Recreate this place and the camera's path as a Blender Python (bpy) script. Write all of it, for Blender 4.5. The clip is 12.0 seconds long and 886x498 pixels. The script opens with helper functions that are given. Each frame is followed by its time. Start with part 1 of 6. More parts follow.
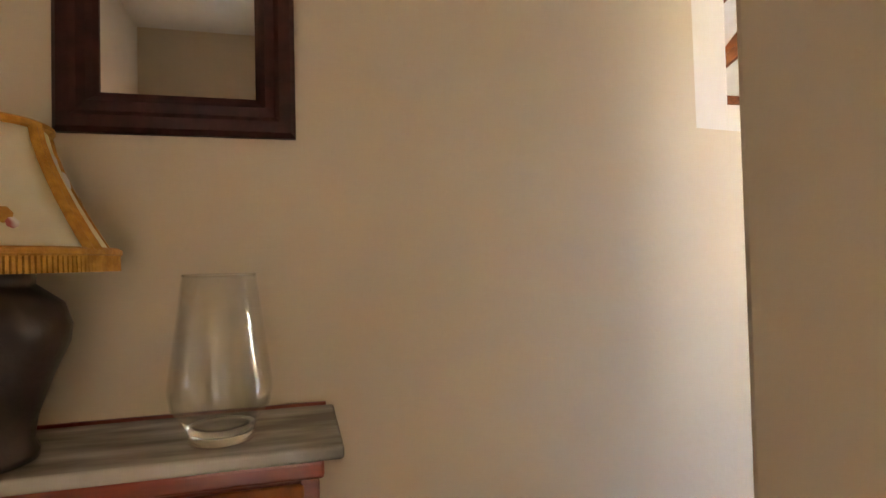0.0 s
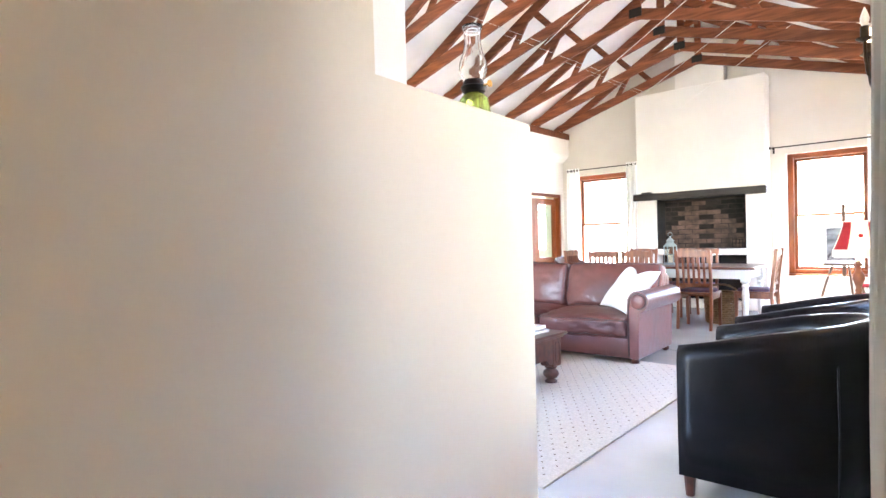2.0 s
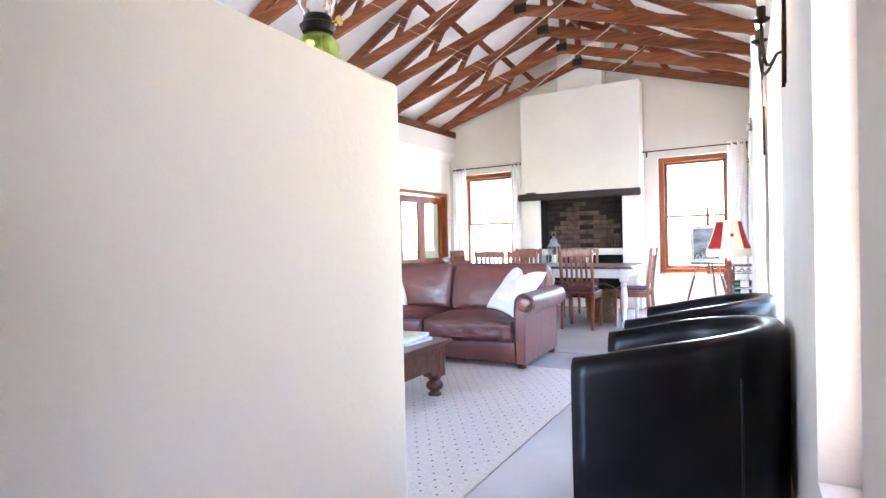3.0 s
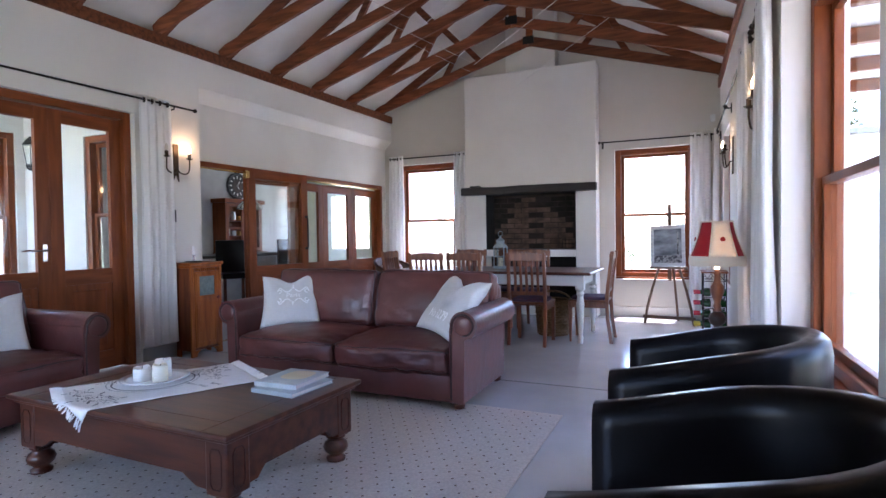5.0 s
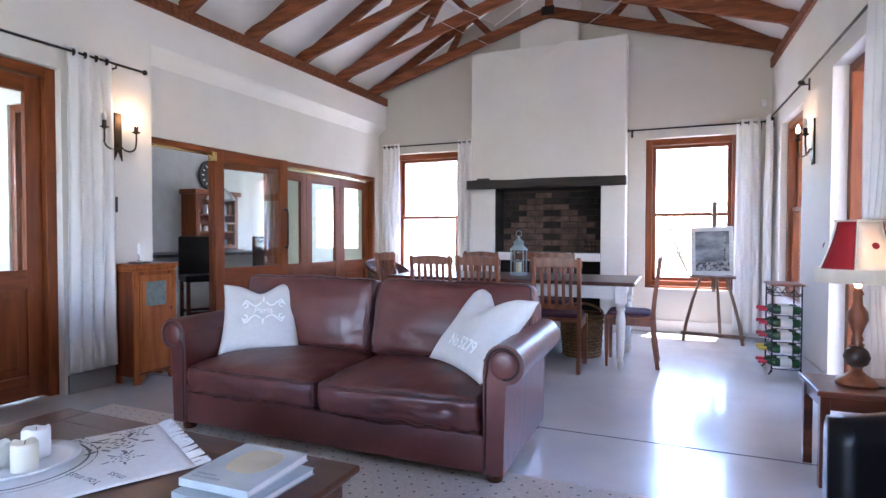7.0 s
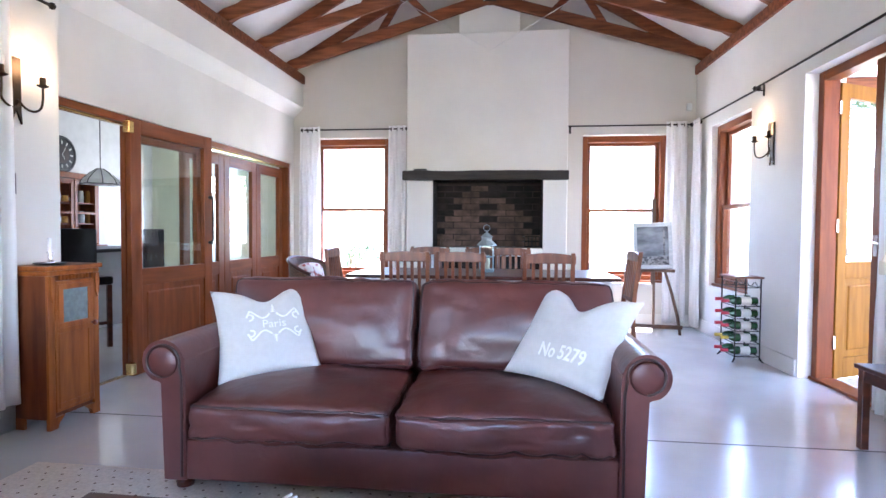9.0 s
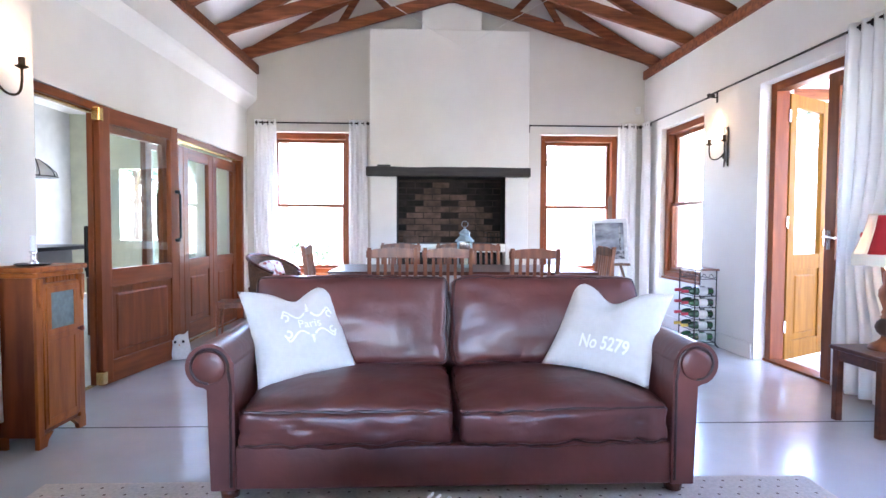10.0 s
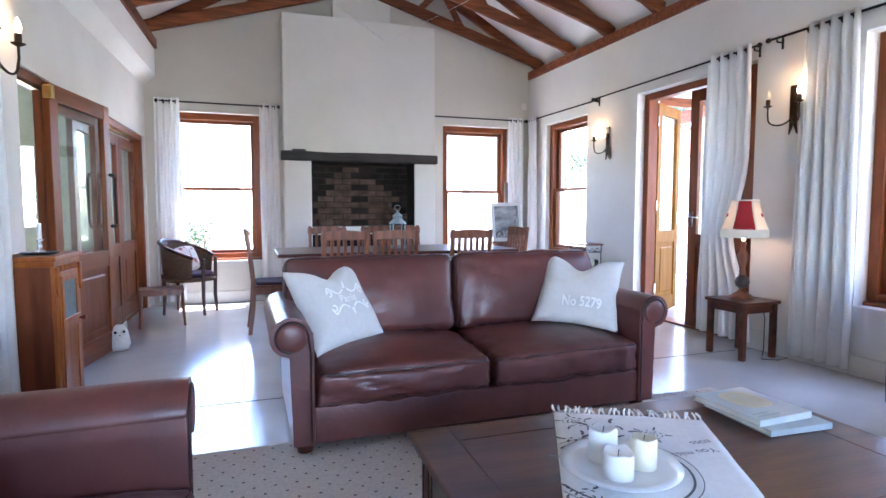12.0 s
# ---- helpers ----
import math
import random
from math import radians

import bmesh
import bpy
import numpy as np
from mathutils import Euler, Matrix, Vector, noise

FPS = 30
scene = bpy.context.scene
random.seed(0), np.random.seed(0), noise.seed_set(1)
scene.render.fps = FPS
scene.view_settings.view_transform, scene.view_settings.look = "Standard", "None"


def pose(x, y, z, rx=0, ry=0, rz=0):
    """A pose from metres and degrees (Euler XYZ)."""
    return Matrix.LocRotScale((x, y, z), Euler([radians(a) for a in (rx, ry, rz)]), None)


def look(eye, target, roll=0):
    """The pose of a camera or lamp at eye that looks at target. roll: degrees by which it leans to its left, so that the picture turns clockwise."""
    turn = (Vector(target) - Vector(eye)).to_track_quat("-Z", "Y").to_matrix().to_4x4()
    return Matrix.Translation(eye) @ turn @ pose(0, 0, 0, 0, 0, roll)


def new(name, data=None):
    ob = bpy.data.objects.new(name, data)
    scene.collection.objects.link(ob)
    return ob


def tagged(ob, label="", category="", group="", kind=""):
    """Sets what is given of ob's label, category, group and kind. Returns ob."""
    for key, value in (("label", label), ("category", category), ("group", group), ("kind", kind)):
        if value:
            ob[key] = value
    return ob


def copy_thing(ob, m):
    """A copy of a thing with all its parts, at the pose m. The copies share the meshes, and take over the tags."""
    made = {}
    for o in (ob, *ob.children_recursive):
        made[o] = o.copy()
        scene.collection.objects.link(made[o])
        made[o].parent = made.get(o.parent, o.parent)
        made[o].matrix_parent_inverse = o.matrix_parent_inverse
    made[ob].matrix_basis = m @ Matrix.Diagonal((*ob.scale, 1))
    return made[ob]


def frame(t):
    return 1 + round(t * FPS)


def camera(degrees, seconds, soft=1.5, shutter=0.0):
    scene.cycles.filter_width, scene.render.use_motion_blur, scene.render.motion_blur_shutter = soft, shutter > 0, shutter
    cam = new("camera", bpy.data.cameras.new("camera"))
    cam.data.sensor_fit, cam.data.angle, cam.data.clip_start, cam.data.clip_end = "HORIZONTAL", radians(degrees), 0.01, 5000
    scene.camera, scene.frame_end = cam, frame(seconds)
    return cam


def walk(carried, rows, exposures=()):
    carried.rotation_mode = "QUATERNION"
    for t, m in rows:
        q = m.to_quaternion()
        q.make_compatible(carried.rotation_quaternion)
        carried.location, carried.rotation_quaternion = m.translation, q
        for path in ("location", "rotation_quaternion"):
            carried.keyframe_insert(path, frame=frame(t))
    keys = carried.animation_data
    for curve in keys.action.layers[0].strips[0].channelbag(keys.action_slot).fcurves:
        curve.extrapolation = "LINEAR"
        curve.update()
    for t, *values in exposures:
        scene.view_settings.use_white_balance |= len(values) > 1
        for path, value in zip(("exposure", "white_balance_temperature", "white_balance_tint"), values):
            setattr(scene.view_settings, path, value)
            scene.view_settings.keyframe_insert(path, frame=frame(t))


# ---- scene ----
cam = camera(77.4, 12.0, shutter=0.0)
PATH = [
    (0, (3.303, -9.822, 1.126), (1.370, -9.312, 1.174), -1.38),
    (0.5, (3.131, -9.794, 1.157), (1.298, -8.995, 1.151), -1.35),
    (1, (3.012, -9.713, 1.13), (1.308, -8.666, 1.118), -1.3),
    (1.5, (2.894, -9.614, 1.118), (1.391, -8.295, 1.1), -1.3),
    (2, (2.78, -9.46, 1.133), (1.46, -7.958, 1.111), -1.4),
    (2.5, (2.696, -9.277, 1.137), (1.551, -7.637, 1.109), -1.3),
    (3, (2.583, -9.043, 1.12), (1.585, -7.31, 1.091), -1.4),
    (5, (2.209, -7.977, 1.156), (1.383, -6.156, 1.109), -0.8),
    (5.5, (2.123, -7.707, 1.163), (1.302, -5.884, 1.122), -0.7),
    (6, (1.968, -7.424, 1.162), (1.154, -5.598, 1.122), -0.5),
    (6.5, (1.791, -7.208, 1.16), (0.984, -5.379, 1.114), -0.2),
    (8.5, (0.614, -6.9, 1.131), (0.178, -4.949, 1.078), 0.4),
    (9, (0.299, -6.897, 1.14), (0.066, -4.912, 1.075), 0.4),
    (9.5, (-0.01, -6.915, 1.13), (-0.071, -4.917, 1.065), 0.3),
    (10, (-0.309, -6.94, 1.138), (-0.233, -4.943, 1.061), 0.3),
    (10.5, (-0.603, -6.996, 1.134), (-0.355, -5.014, 1.05), 0.2),
    (11, (-0.862, -7.088, 1.118), (-0.472, -5.129, 1.021), 0.1),
    (11.5, (-1.098, -7.168, 1.124), (-0.588, -5.238, 0.998), 0.1),
    (12, (-1.315, -7.253, 1.151), (-0.669, -5.365, 1.01), -0.0),
]
EXPOSURES = [
    (0.0, 5.68, 8000, 20), (0.5, 5.93, 7500, 18), (1.0, 6.13, 7000, 18), (2.0, 6.08, 6400, 19), (3.0, 5.68, 6000, 21),
    (4.8, 4.06, 5750, 26), (6.5, 4.51, 5700, 26), (8.5, 4.96, 5650, 23), (10.0, 5.21, 5650, 24), (11.0, 5.06, 5600, 22), (12.0, 4.71, 5550, 21),
]
walk(cam, [(t, look(e, g, r)) for t, e, g, r in PATH], EXPOSURES)

# ---- sky and sun ----
world = bpy.data.worlds.new("sky")
scene.world = world
world.use_nodes = True
_n = world.node_tree.nodes
_sky = _n.new("ShaderNodeTexSky")
_sky.sky_type, _sky.sun_disc = "NISHITA", False
_sky.sun_elevation, _sky.sun_rotation = radians(72), radians(11)
world.node_tree.links.new(_sky.outputs[0], _n["Background"].inputs[0])
_n["Background"].inputs[1].default_value = 0.15
sun = new("sun", bpy.data.lights.new("sun", "SUN"))
sun.data.energy, sun.data.angle, sun.data.color = 2.2, radians(0.5), (1.0, 0.95, 0.87)
SUN_FROM = Vector((0.06, 0.30, 0.95))
sun.matrix_world = look(SUN_FROM * 30, (0, 0, 0))

# ---- materials ----
def _val(v):
    return (*v, 1) if isinstance(v, tuple) else v

def material(name, color, rough=0.6, metal=0.0, color2=None, scale=6.0, stretch=(1, 1, 1), bump=0.0, bump_scale=60.0,
             detail=6.0, coat=0.0, sheen=0.0, transmission=0.0, vary=0.0, rough_vary=0.0, low=0.35, high=0.65, emit=None, strength=0.0, spec=0.5):
    """Principled surface with two scales of noise in its colour and a fine relief."""
    m = bpy.data.materials.new(name)
    m.use_nodes = True
    nt = m.node_tree
    b = nt.nodes["Principled BSDF"]
    co = nt.nodes.new("ShaderNodeTexCoord")
    mp = nt.nodes.new("ShaderNodeMapping")
    mp.inputs["Scale"].default_value = stretch
    nt.links.new(co.outputs["Object"], mp.inputs[0])
    b.inputs["Roughness"].default_value, b.inputs["Metallic"].default_value = rough, metal
    b.inputs["Coat Weight"].default_value = coat
    b.inputs["Coat Roughness"].default_value = 0.12
    b.inputs["Specular IOR Level"].default_value = spec
    b.inputs["Transmission Weight"].default_value = transmission
    b.inputs["Sheen Weight"].default_value = sheen
    if emit:
        b.inputs["Emission Color"].default_value, b.inputs["Emission Strength"].default_value = (*emit, 1), strength
    n1 = nt.nodes.new("ShaderNodeTexNoise")
    n1.inputs["Scale"].default_value, n1.inputs["Detail"].default_value = scale, detail
    nt.links.new(mp.outputs[0], n1.inputs["Vector"])
    ramp = nt.nodes.new("ShaderNodeValToRGB")
    c2 = color2 or tuple(c * 0.9 for c in color)
    ramp.color_ramp.elements[0].position, ramp.color_ramp.elements[1].position = low, high
    ramp.color_ramp.elements[0].color, ramp.color_ramp.elements[1].color = (*c2, 1), (*color, 1)
    nt.links.new(n1.outputs[0], ramp.inputs[0])
    out = ramp.outputs[0]
    if vary:
        info = nt.nodes.new("ShaderNodeObjectInfo")
        hsv = nt.nodes.new("ShaderNodeHueSaturation")
        mr = nt.nodes.new("ShaderNodeMapRange")
        mr.inputs[3].default_value, mr.inputs[4].default_value = 1 - vary, 1 + vary
        nt.links.new(info.outputs["Random"], mr.inputs[0])
        nt.links.new(mr.outputs[0], hsv.inputs["Value"])
        nt.links.new(out, hsv.inputs["Color"])
        out = hsv.outputs[0]
    nt.links.new(out, b.inputs["Base Color"])
    n2 = nt.nodes.new("ShaderNodeTexNoise")
    n2.inputs["Scale"].default_value, n2.inputs["Detail"].default_value = bump_scale, 4
    nt.links.new(mp.outputs[0], n2.inputs["Vector"])
    if rough_vary:
        rr = nt.nodes.new("ShaderNodeMapRange")
        rr.inputs[3].default_value, rr.inputs[4].default_value = max(0, rough - rough_vary), rough + rough_vary
        nt.links.new(n1.outputs[0], rr.inputs[0])
        nt.links.new(rr.outputs[0], b.inputs["Roughness"])
    if bump:
        bp = nt.nodes.new("ShaderNodeBump")
        bp.inputs["Strength"].default_value, bp.inputs["Distance"].default_value = bump, 0.01
        nt.links.new(n2.outputs[0], bp.inputs["Height"])
        nt.links.new(bp.outputs[0], b.inputs["Normal"])
    return m

def glass_pane_material(name, tint=(0.97, 0.99, 0.98), gloss=0.09):
    m = bpy.data.materials.new(name)
    m.use_nodes = True
    nt = m.node_tree
    nt.nodes.remove(nt.nodes["Principled BSDF"])
    tr, gl, mx, fr, mu = (nt.nodes.new("ShaderNode" + k) for k in ("BsdfTransparent", "BsdfGlossy", "MixShader", "LayerWeight", "Math"))
    tr.inputs[0].default_value = (*tint, 1)
    gl.inputs["Roughness"].default_value = 0.01
    fr.inputs[0].default_value = 0.16
    mu.operation = "MULTIPLY_ADD"
    mu.inputs[1].default_value, mu.inputs[2].default_value = gloss * 4, 0.025
    nt.links.new(fr.outputs["Facing"], mu.inputs[0])
    nt.links.new(mu.outputs[0], mx.inputs[0])
    nt.links.new(tr.outputs[0], mx.inputs[1])
    nt.links.new(gl.outputs[0], mx.inputs[2])
    nt.links.new(mx.outputs[0], nt.nodes["Material Output"].inputs[0])
    return m

PLASTER = material("wall_plaster", (0.80, 0.77, 0.72), 0.85, color2=(0.75, 0.715, 0.665), scale=1.6, bump=0.12, bump_scale=35)
HALL = material("hall_plaster", (0.66, 0.545, 0.40), 0.8, color2=(0.64, 0.53, 0.388), scale=1.3, bump=0.12, bump_scale=40)
CEIL = material("ceiling_board", (0.80, 0.78, 0.75), 0.8, color2=(0.70, 0.68, 0.65), scale=2.2, bump=0.08, bump_scale=25)
SKIRT = material("skirting_grey", (0.30, 0.29, 0.27), 0.5, bump=0.05)
FLOOR = material("polished_concrete", (0.62, 0.62, 0.605), 0.20, color2=(0.51, 0.51, 0.495), scale=1.1, bump=0.02, bump_scale=8, rough_vary=0.07, coat=0.5, spec=0.8)
JOINT = material("saw_cut", (0.10, 0.10, 0.10), 0.8)
BEAM = material("truss_timber", (0.25, 0.082, 0.034), 0.55, color2=(0.125, 0.04, 0.018), scale=3, stretch=(1, 9, 9), bump=0.2, bump_scale=14, vary=0.2, spec=0.22)
JOIN = material("meranti", (0.24, 0.062, 0.015), 0.38, color2=(0.16, 0.040, 0.010), scale=2.4, stretch=(9, 9, 1), bump=0.08, bump_scale=18, coat=0.03, spec=0.22)
JOINH = material("meranti_rail", (0.24, 0.062, 0.015), 0.38, color2=(0.16, 0.040, 0.010), scale=2.4, stretch=(1, 1, 9), bump=0.08, bump_scale=18, coat=0.03, spec=0.22)
# Door timber for the open leaf, with its orange daylight in the colour
JOIN_DAYLIT = material("daylit_door_timber", (0.24, 0.102, 0.012), 0.6, color2=(0.18, 0.072, 0.008), scale=2.4, stretch=(9, 9, 1), bump=0.08, bump_scale=18, spec=0.08)
PINE = material("pine_honey", (0.40, 0.115, 0.020), 0.42, color2=(0.22, 0.055, 0.011), scale=2.2, stretch=(8, 8, 1), bump=0.1, bump_scale=20, coat=0.04, spec=0.22)
TABLEWOOD = material("dark_mahogany", (0.10, 0.028, 0.012), 0.30, color2=(0.045, 0.012, 0.006), scale=2.5, stretch=(1, 8, 8), bump=0.05, bump_scale=16, coat=0.2, spec=0.35)
CHAIRWOOD = material("chair_teak", (0.27, 0.09, 0.035), 0.4, color2=(0.14, 0.045, 0.02), scale=3, stretch=(7, 7, 1), bump=0.06, coat=0.2)
MANTEL = material("mantel_sleeper", (0.032, 0.024, 0.02), 0.6, color2=(0.016, 0.012, 0.01), scale=5, stretch=(1, 8, 8), bump=0.35, bump_scale=20)
LEATHER = material("brown_leather", (0.145, 0.042, 0.033), 0.39, color2=(0.082, 0.024, 0.020), scale=3.5, bump=0.22, bump_scale=11, rough_vary=0.10, coat=0.10)
for _w in LEATHER.node_tree.nodes:
    if _w.bl_idname == "ShaderNodeTexNoise" and _w.inputs["Scale"].default_value == 11:
        _w.inputs["Scale"].default_value, _w.inputs["Distortion"].default_value, _w.inputs["Detail"].default_value = 7.5, 1.3, 5
    elif _w.bl_idname == "ShaderNodeBump":
        _w.inputs["Distance"].default_value = 0.016
PIPING = material("leather_piping", (0.035, 0.011, 0.009), 0.4, bump=0.1)
BLACKL = material("black_leather", (0.006, 0.005, 0.006), 0.30, color2=(0.003, 0.0028, 0.003), scale=6, bump=0.10, bump_scale=9, rough_vary=0.06, coat=0.0, spec=0.16)
LINEN = material("linen", (0.68, 0.655, 0.625), 0.9, color2=(0.645, 0.62, 0.59), scale=40, bump=0.10, bump_scale=260, sheen=0.2)
PRINT = material("white_print", (0.95, 0.945, 0.935), 0.8, color2=(0.90, 0.88, 0.86), scale=60)
CURTAIN = material("curtain_cotton", (0.95, 0.94, 0.925), 0.9, color2=(0.93, 0.92, 0.905), scale=14, stretch=(3, 3, 0.6), bump=0.03, bump_scale=150, sheen=0.2)
def let_light_through(m, share):
    nt = m.node_tree
    b = nt.nodes["Principled BSDF"]
    tl, mx = nt.nodes.new("ShaderNodeBsdfTranslucent"), nt.nodes.new("ShaderNodeMixShader")
    mx.inputs[0].default_value = share
    col = b.inputs["Base Color"].links[0].from_socket
    nt.links.new(col, tl.inputs[0])
    nt.links.new(b.outputs[0], mx.inputs[1])
    nt.links.new(tl.outputs[0], mx.inputs[2])
    nt.links.new(mx.outputs[0], nt.nodes["Material Output"].inputs[0])
let_light_through(CURTAIN, 0.28)
IRON = material("black_iron", (0.02, 0.017, 0.015), 0.5, metal=0.6, bump=0.15)
BRONZE = material("sconce_bronze", (0.05, 0.033, 0.02), 0.45, metal=0.8, bump=0.2)
BRASS = material("brass", (0.75, 0.52, 0.2), 0.25, metal=1.0)
CHROME = material("chrome", (0.75, 0.75, 0.76), 0.15, metal=1.0)
WAX = material("candle_wax", (0.85, 0.80, 0.66), 0.5, color2=(0.80, 0.73, 0.56), scale=8)
WAXW = material("white_wax", (0.86, 0.86, 0.84), 0.45, color2=(0.80, 0.80, 0.78), scale=8)
BULB = material("lit_bulb", (1.0, 0.85, 0.6), 0.3, emit=(1.0, 0.72, 0.38), strength=1.2)
BULBOFF = material("bulb_glass", (0.85, 0.82, 0.75), 0.1)
PANE = glass_pane_material("window_glass")
CLEAR = glass_pane_material("clear_glass", (0.93, 0.95, 0.94))
SOLIDGLASS = material("solid_glass", (1.0, 1.0, 1.0), 0.02, color2=(0.98, 0.99, 0.985), transmission=1.0)
BLOWN = glass_pane_material("blown_glass", (0.98, 0.985, 0.98), 0.14)
GREENGLASS = material("green_oil", (0.50, 0.62, 0.12), 0.08, transmission=0.85)
BOTTLE = material("green_bottle", (0.02, 0.09, 0.03), 0.06, color2=(0.015, 0.06, 0.02), coat=0.5)
LABELM = material("paper_label", (0.78, 0.76, 0.70), 0.7)
REDCAP = material("red_foil", (0.55, 0.03, 0.05), 0.35)
YELCAP = material("yellow_foil", (0.75, 0.55, 0.06), 0.35)
FROST = material("frosted_glass", (0.20, 0.24, 0.23), 0.25, color2=(0.15, 0.18, 0.17), scale=30)
BRICK = material("sooty_brick", (0.15, 0.092, 0.067), 0.9, color2=(0.065, 0.042, 0.032), scale=9, bump=0.4, bump_scale=45, vary=0.18)
PINESIDE = material("red_stained_pine", (0.22, 0.058, 0.018), 0.42, color2=(0.12, 0.028, 0.009), scale=2.2, stretch=(8, 8, 1), bump=0.08, bump_scale=20, spec=0.25)
# Darker, warmer PLASTER: the gable wall's backlit shade is put into its colour
GABLE = material("shaded_gable_plaster", (0.66, 0.615, 0.55), 0.85, color2=(0.62, 0.575, 0.51), scale=1.6, bump=0.12, bump_scale=35)
SOOTBRICK = material("blackened_brick", (0.032, 0.023, 0.019), 0.95, color2=(0.012, 0.010, 0.009), scale=7, bump=0.4, bump_scale=45, vary=0.3)
SOOT_BLACK = material("soot", (0.020, 0.016, 0.014), 0.95, color2=(0.008, 0.007, 0.007), scale=5, bump=0.3)
FIREBACK = material("sooty_mortar", (0.062, 0.043, 0.034), 0.95, color2=(0.022, 0.017, 0.014), scale=4, bump=0.4)
MORTAR = material("mortar", (0.12, 0.10, 0.085), 0.95, bump=0.4)
WHITEPAINT = material("white_paint", (0.80, 0.79, 0.75), 0.45, color2=(0.74, 0.72, 0.68), scale=4)
CREAM = material("cream_shade", (0.86, 0.78, 0.60), 0.85, color2=(0.80, 0.70, 0.50), scale=10, bump=0.1)
let_light_through(CREAM, 0.4)
SHADEW = material("ivory_shade", (0.88, 0.85, 0.78), 0.85, color2=(0.84, 0.80, 0.71), scale=12, bump=0.08)
let_light_through(SHADEW, 0.5)
REDSH = material("red_shade", (0.42, 0.012, 0.02), 0.7, bump=0.1)
FRINGE = material("fringe_thread", (0.82, 0.77, 0.66), 0.9, bump=0.3)
GOLDTRIM = material("gold_braid", (0.58, 0.27, 0.04), 0.7, color2=(0.40, 0.17, 0.02), scale=40, bump=0.4, bump_scale=120)
JUG = material("brown_ceramic", (0.055, 0.032, 0.024), 0.38, color2=(0.03, 0.018, 0.014), scale=9, bump=0.1)
MARBLE = material("grey_marble", (0.50, 0.47, 0.42), 0.2, color2=(0.19, 0.165, 0.14), scale=2.6, stretch=(5, 1, 1), detail=9)
REDWOOD = material("red_stained_wood", (0.30, 0.055, 0.018), 0.3, color2=(0.15, 0.02, 0.01), scale=2.5, stretch=(8, 1, 8), coat=0.3)
MIRROR = material("mirror", (0.92, 0.92, 0.90), 0.01, metal=1.0)
MIRFRAME = material("mirror_frame_wood", (0.060, 0.016, 0.012), 0.5, color2=(0.030, 0.009, 0.007), scale=3, stretch=(1, 6, 6), coat=0.0, spec=0.25)
RUGM = material("berber_rug", (0.62, 0.555, 0.48), 0.98, color2=(0.52, 0.46, 0.39), scale=70, bump=0.5, bump_scale=220)
DOTM = material("rug_dot", (0.16, 0.11, 0.085), 0.98)
RUNNER = material("runner_cotton", (0.90, 0.89, 0.87), 0.9, color2=(0.85, 0.84, 0.82), scale=50, bump=0.2, bump_scale=200)
INK = material("grey_print", (0.16, 0.16, 0.17), 0.9)
CHINA = material("white_china", (0.84, 0.85, 0.85), 0.12)
BOOKC = material("pale_book_cover", (0.60, 0.64, 0.64), 0.35, color2=(0.47, 0.53, 0.54), scale=7)
BOOKC2 = material("grey_book_cover", (0.42, 0.48, 0.50), 0.4, color2=(0.36, 0.42, 0.44), scale=7)
PAPER = material("paper", (0.80, 0.78, 0.72), 0.8)
WICKER = material("wicker", (0.30, 0.17, 0.07), 0.7, color2=(0.16, 0.08, 0.03), scale=60, bump=0.8, bump_scale=160)
DARKWICK = material("dark_rattan", (0.16, 0.085, 0.045), 0.6, color2=(0.08, 0.04, 0.02), scale=60, bump=0.8, bump_scale=140)
FLORAL = material("floral_fabric", (0.72, 0.65, 0.60), 0.9, color2=(0.40, 0.10, 0.08), scale=16, detail=2, low=0.40, high=0.5)
SEATBLUE = material("seat_fabric", (0.05, 0.045, 0.10), 0.85, color2=(0.12, 0.04, 0.05), scale=35)
CANVAS = material("painted_canvas", (0.36, 0.38, 0.41), 0.6, color2=(0.08, 0.085, 0.10), scale=4, stretch=(1, 1, 2.2), detail=8)
ROCKS = material("painted_rocks", (0.34, 0.33, 0.33), 0.6, color2=(0.06, 0.06, 0.07), scale=40, detail=5, low=0.45, high=0.55)
CANFRAME = material("white_washed_frame", (0.66, 0.66, 0.66), 0.5, color2=(0.52, 0.52, 0.52), scale=6, stretch=(1, 6, 6))
EASEL = material("easel_wood", (0.17, 0.085, 0.045), 0.5, color2=(0.10, 0.05, 0.025), scale=3, stretch=(7, 7, 1))
BLUEMETAL = material("blue_grey_metal", (0.36, 0.43, 0.46), 0.5, metal=0.3, color2=(0.26, 0.32, 0.35), scale=12)
SWITCH = material("black_switch", (0.02, 0.02, 0.02), 0.35)
WHITEPLAS = material("white_plastic", (0.75, 0.75, 0.73), 0.4)
KITWALL = material("kitchen_wall", (0.60, 0.60, 0.59), 0.85, bump=0.1)
GREENWALL = material("kitchen_tile_wall", (0.60, 0.62, 0.45), 0.5)
GROUND = material("sunlit_ground", (0.42, 0.39, 0.27), 0.95, color2=(0.26, 0.28, 0.13), scale=0.6, bump=0.3, bump_scale=9)
PAVING = material("veranda_paving", (0.62, 0.60, 0.56), 0.7, color2=(0.52, 0.50, 0.46), scale=1.2)
# Blue-grey paving darkened so the terrace roof's shade sits in the colour
TERRACE = material("dimmed_grey_stone", (0.27, 0.28, 0.29), 0.6, color2=(0.20, 0.21, 0.22), scale=2.5, bump=0.15)
EXTWALL = material("outside_plaster", (0.72, 0.70, 0.66), 0.9, color2=(0.66, 0.64, 0.60), scale=1.5, bump=0.15)
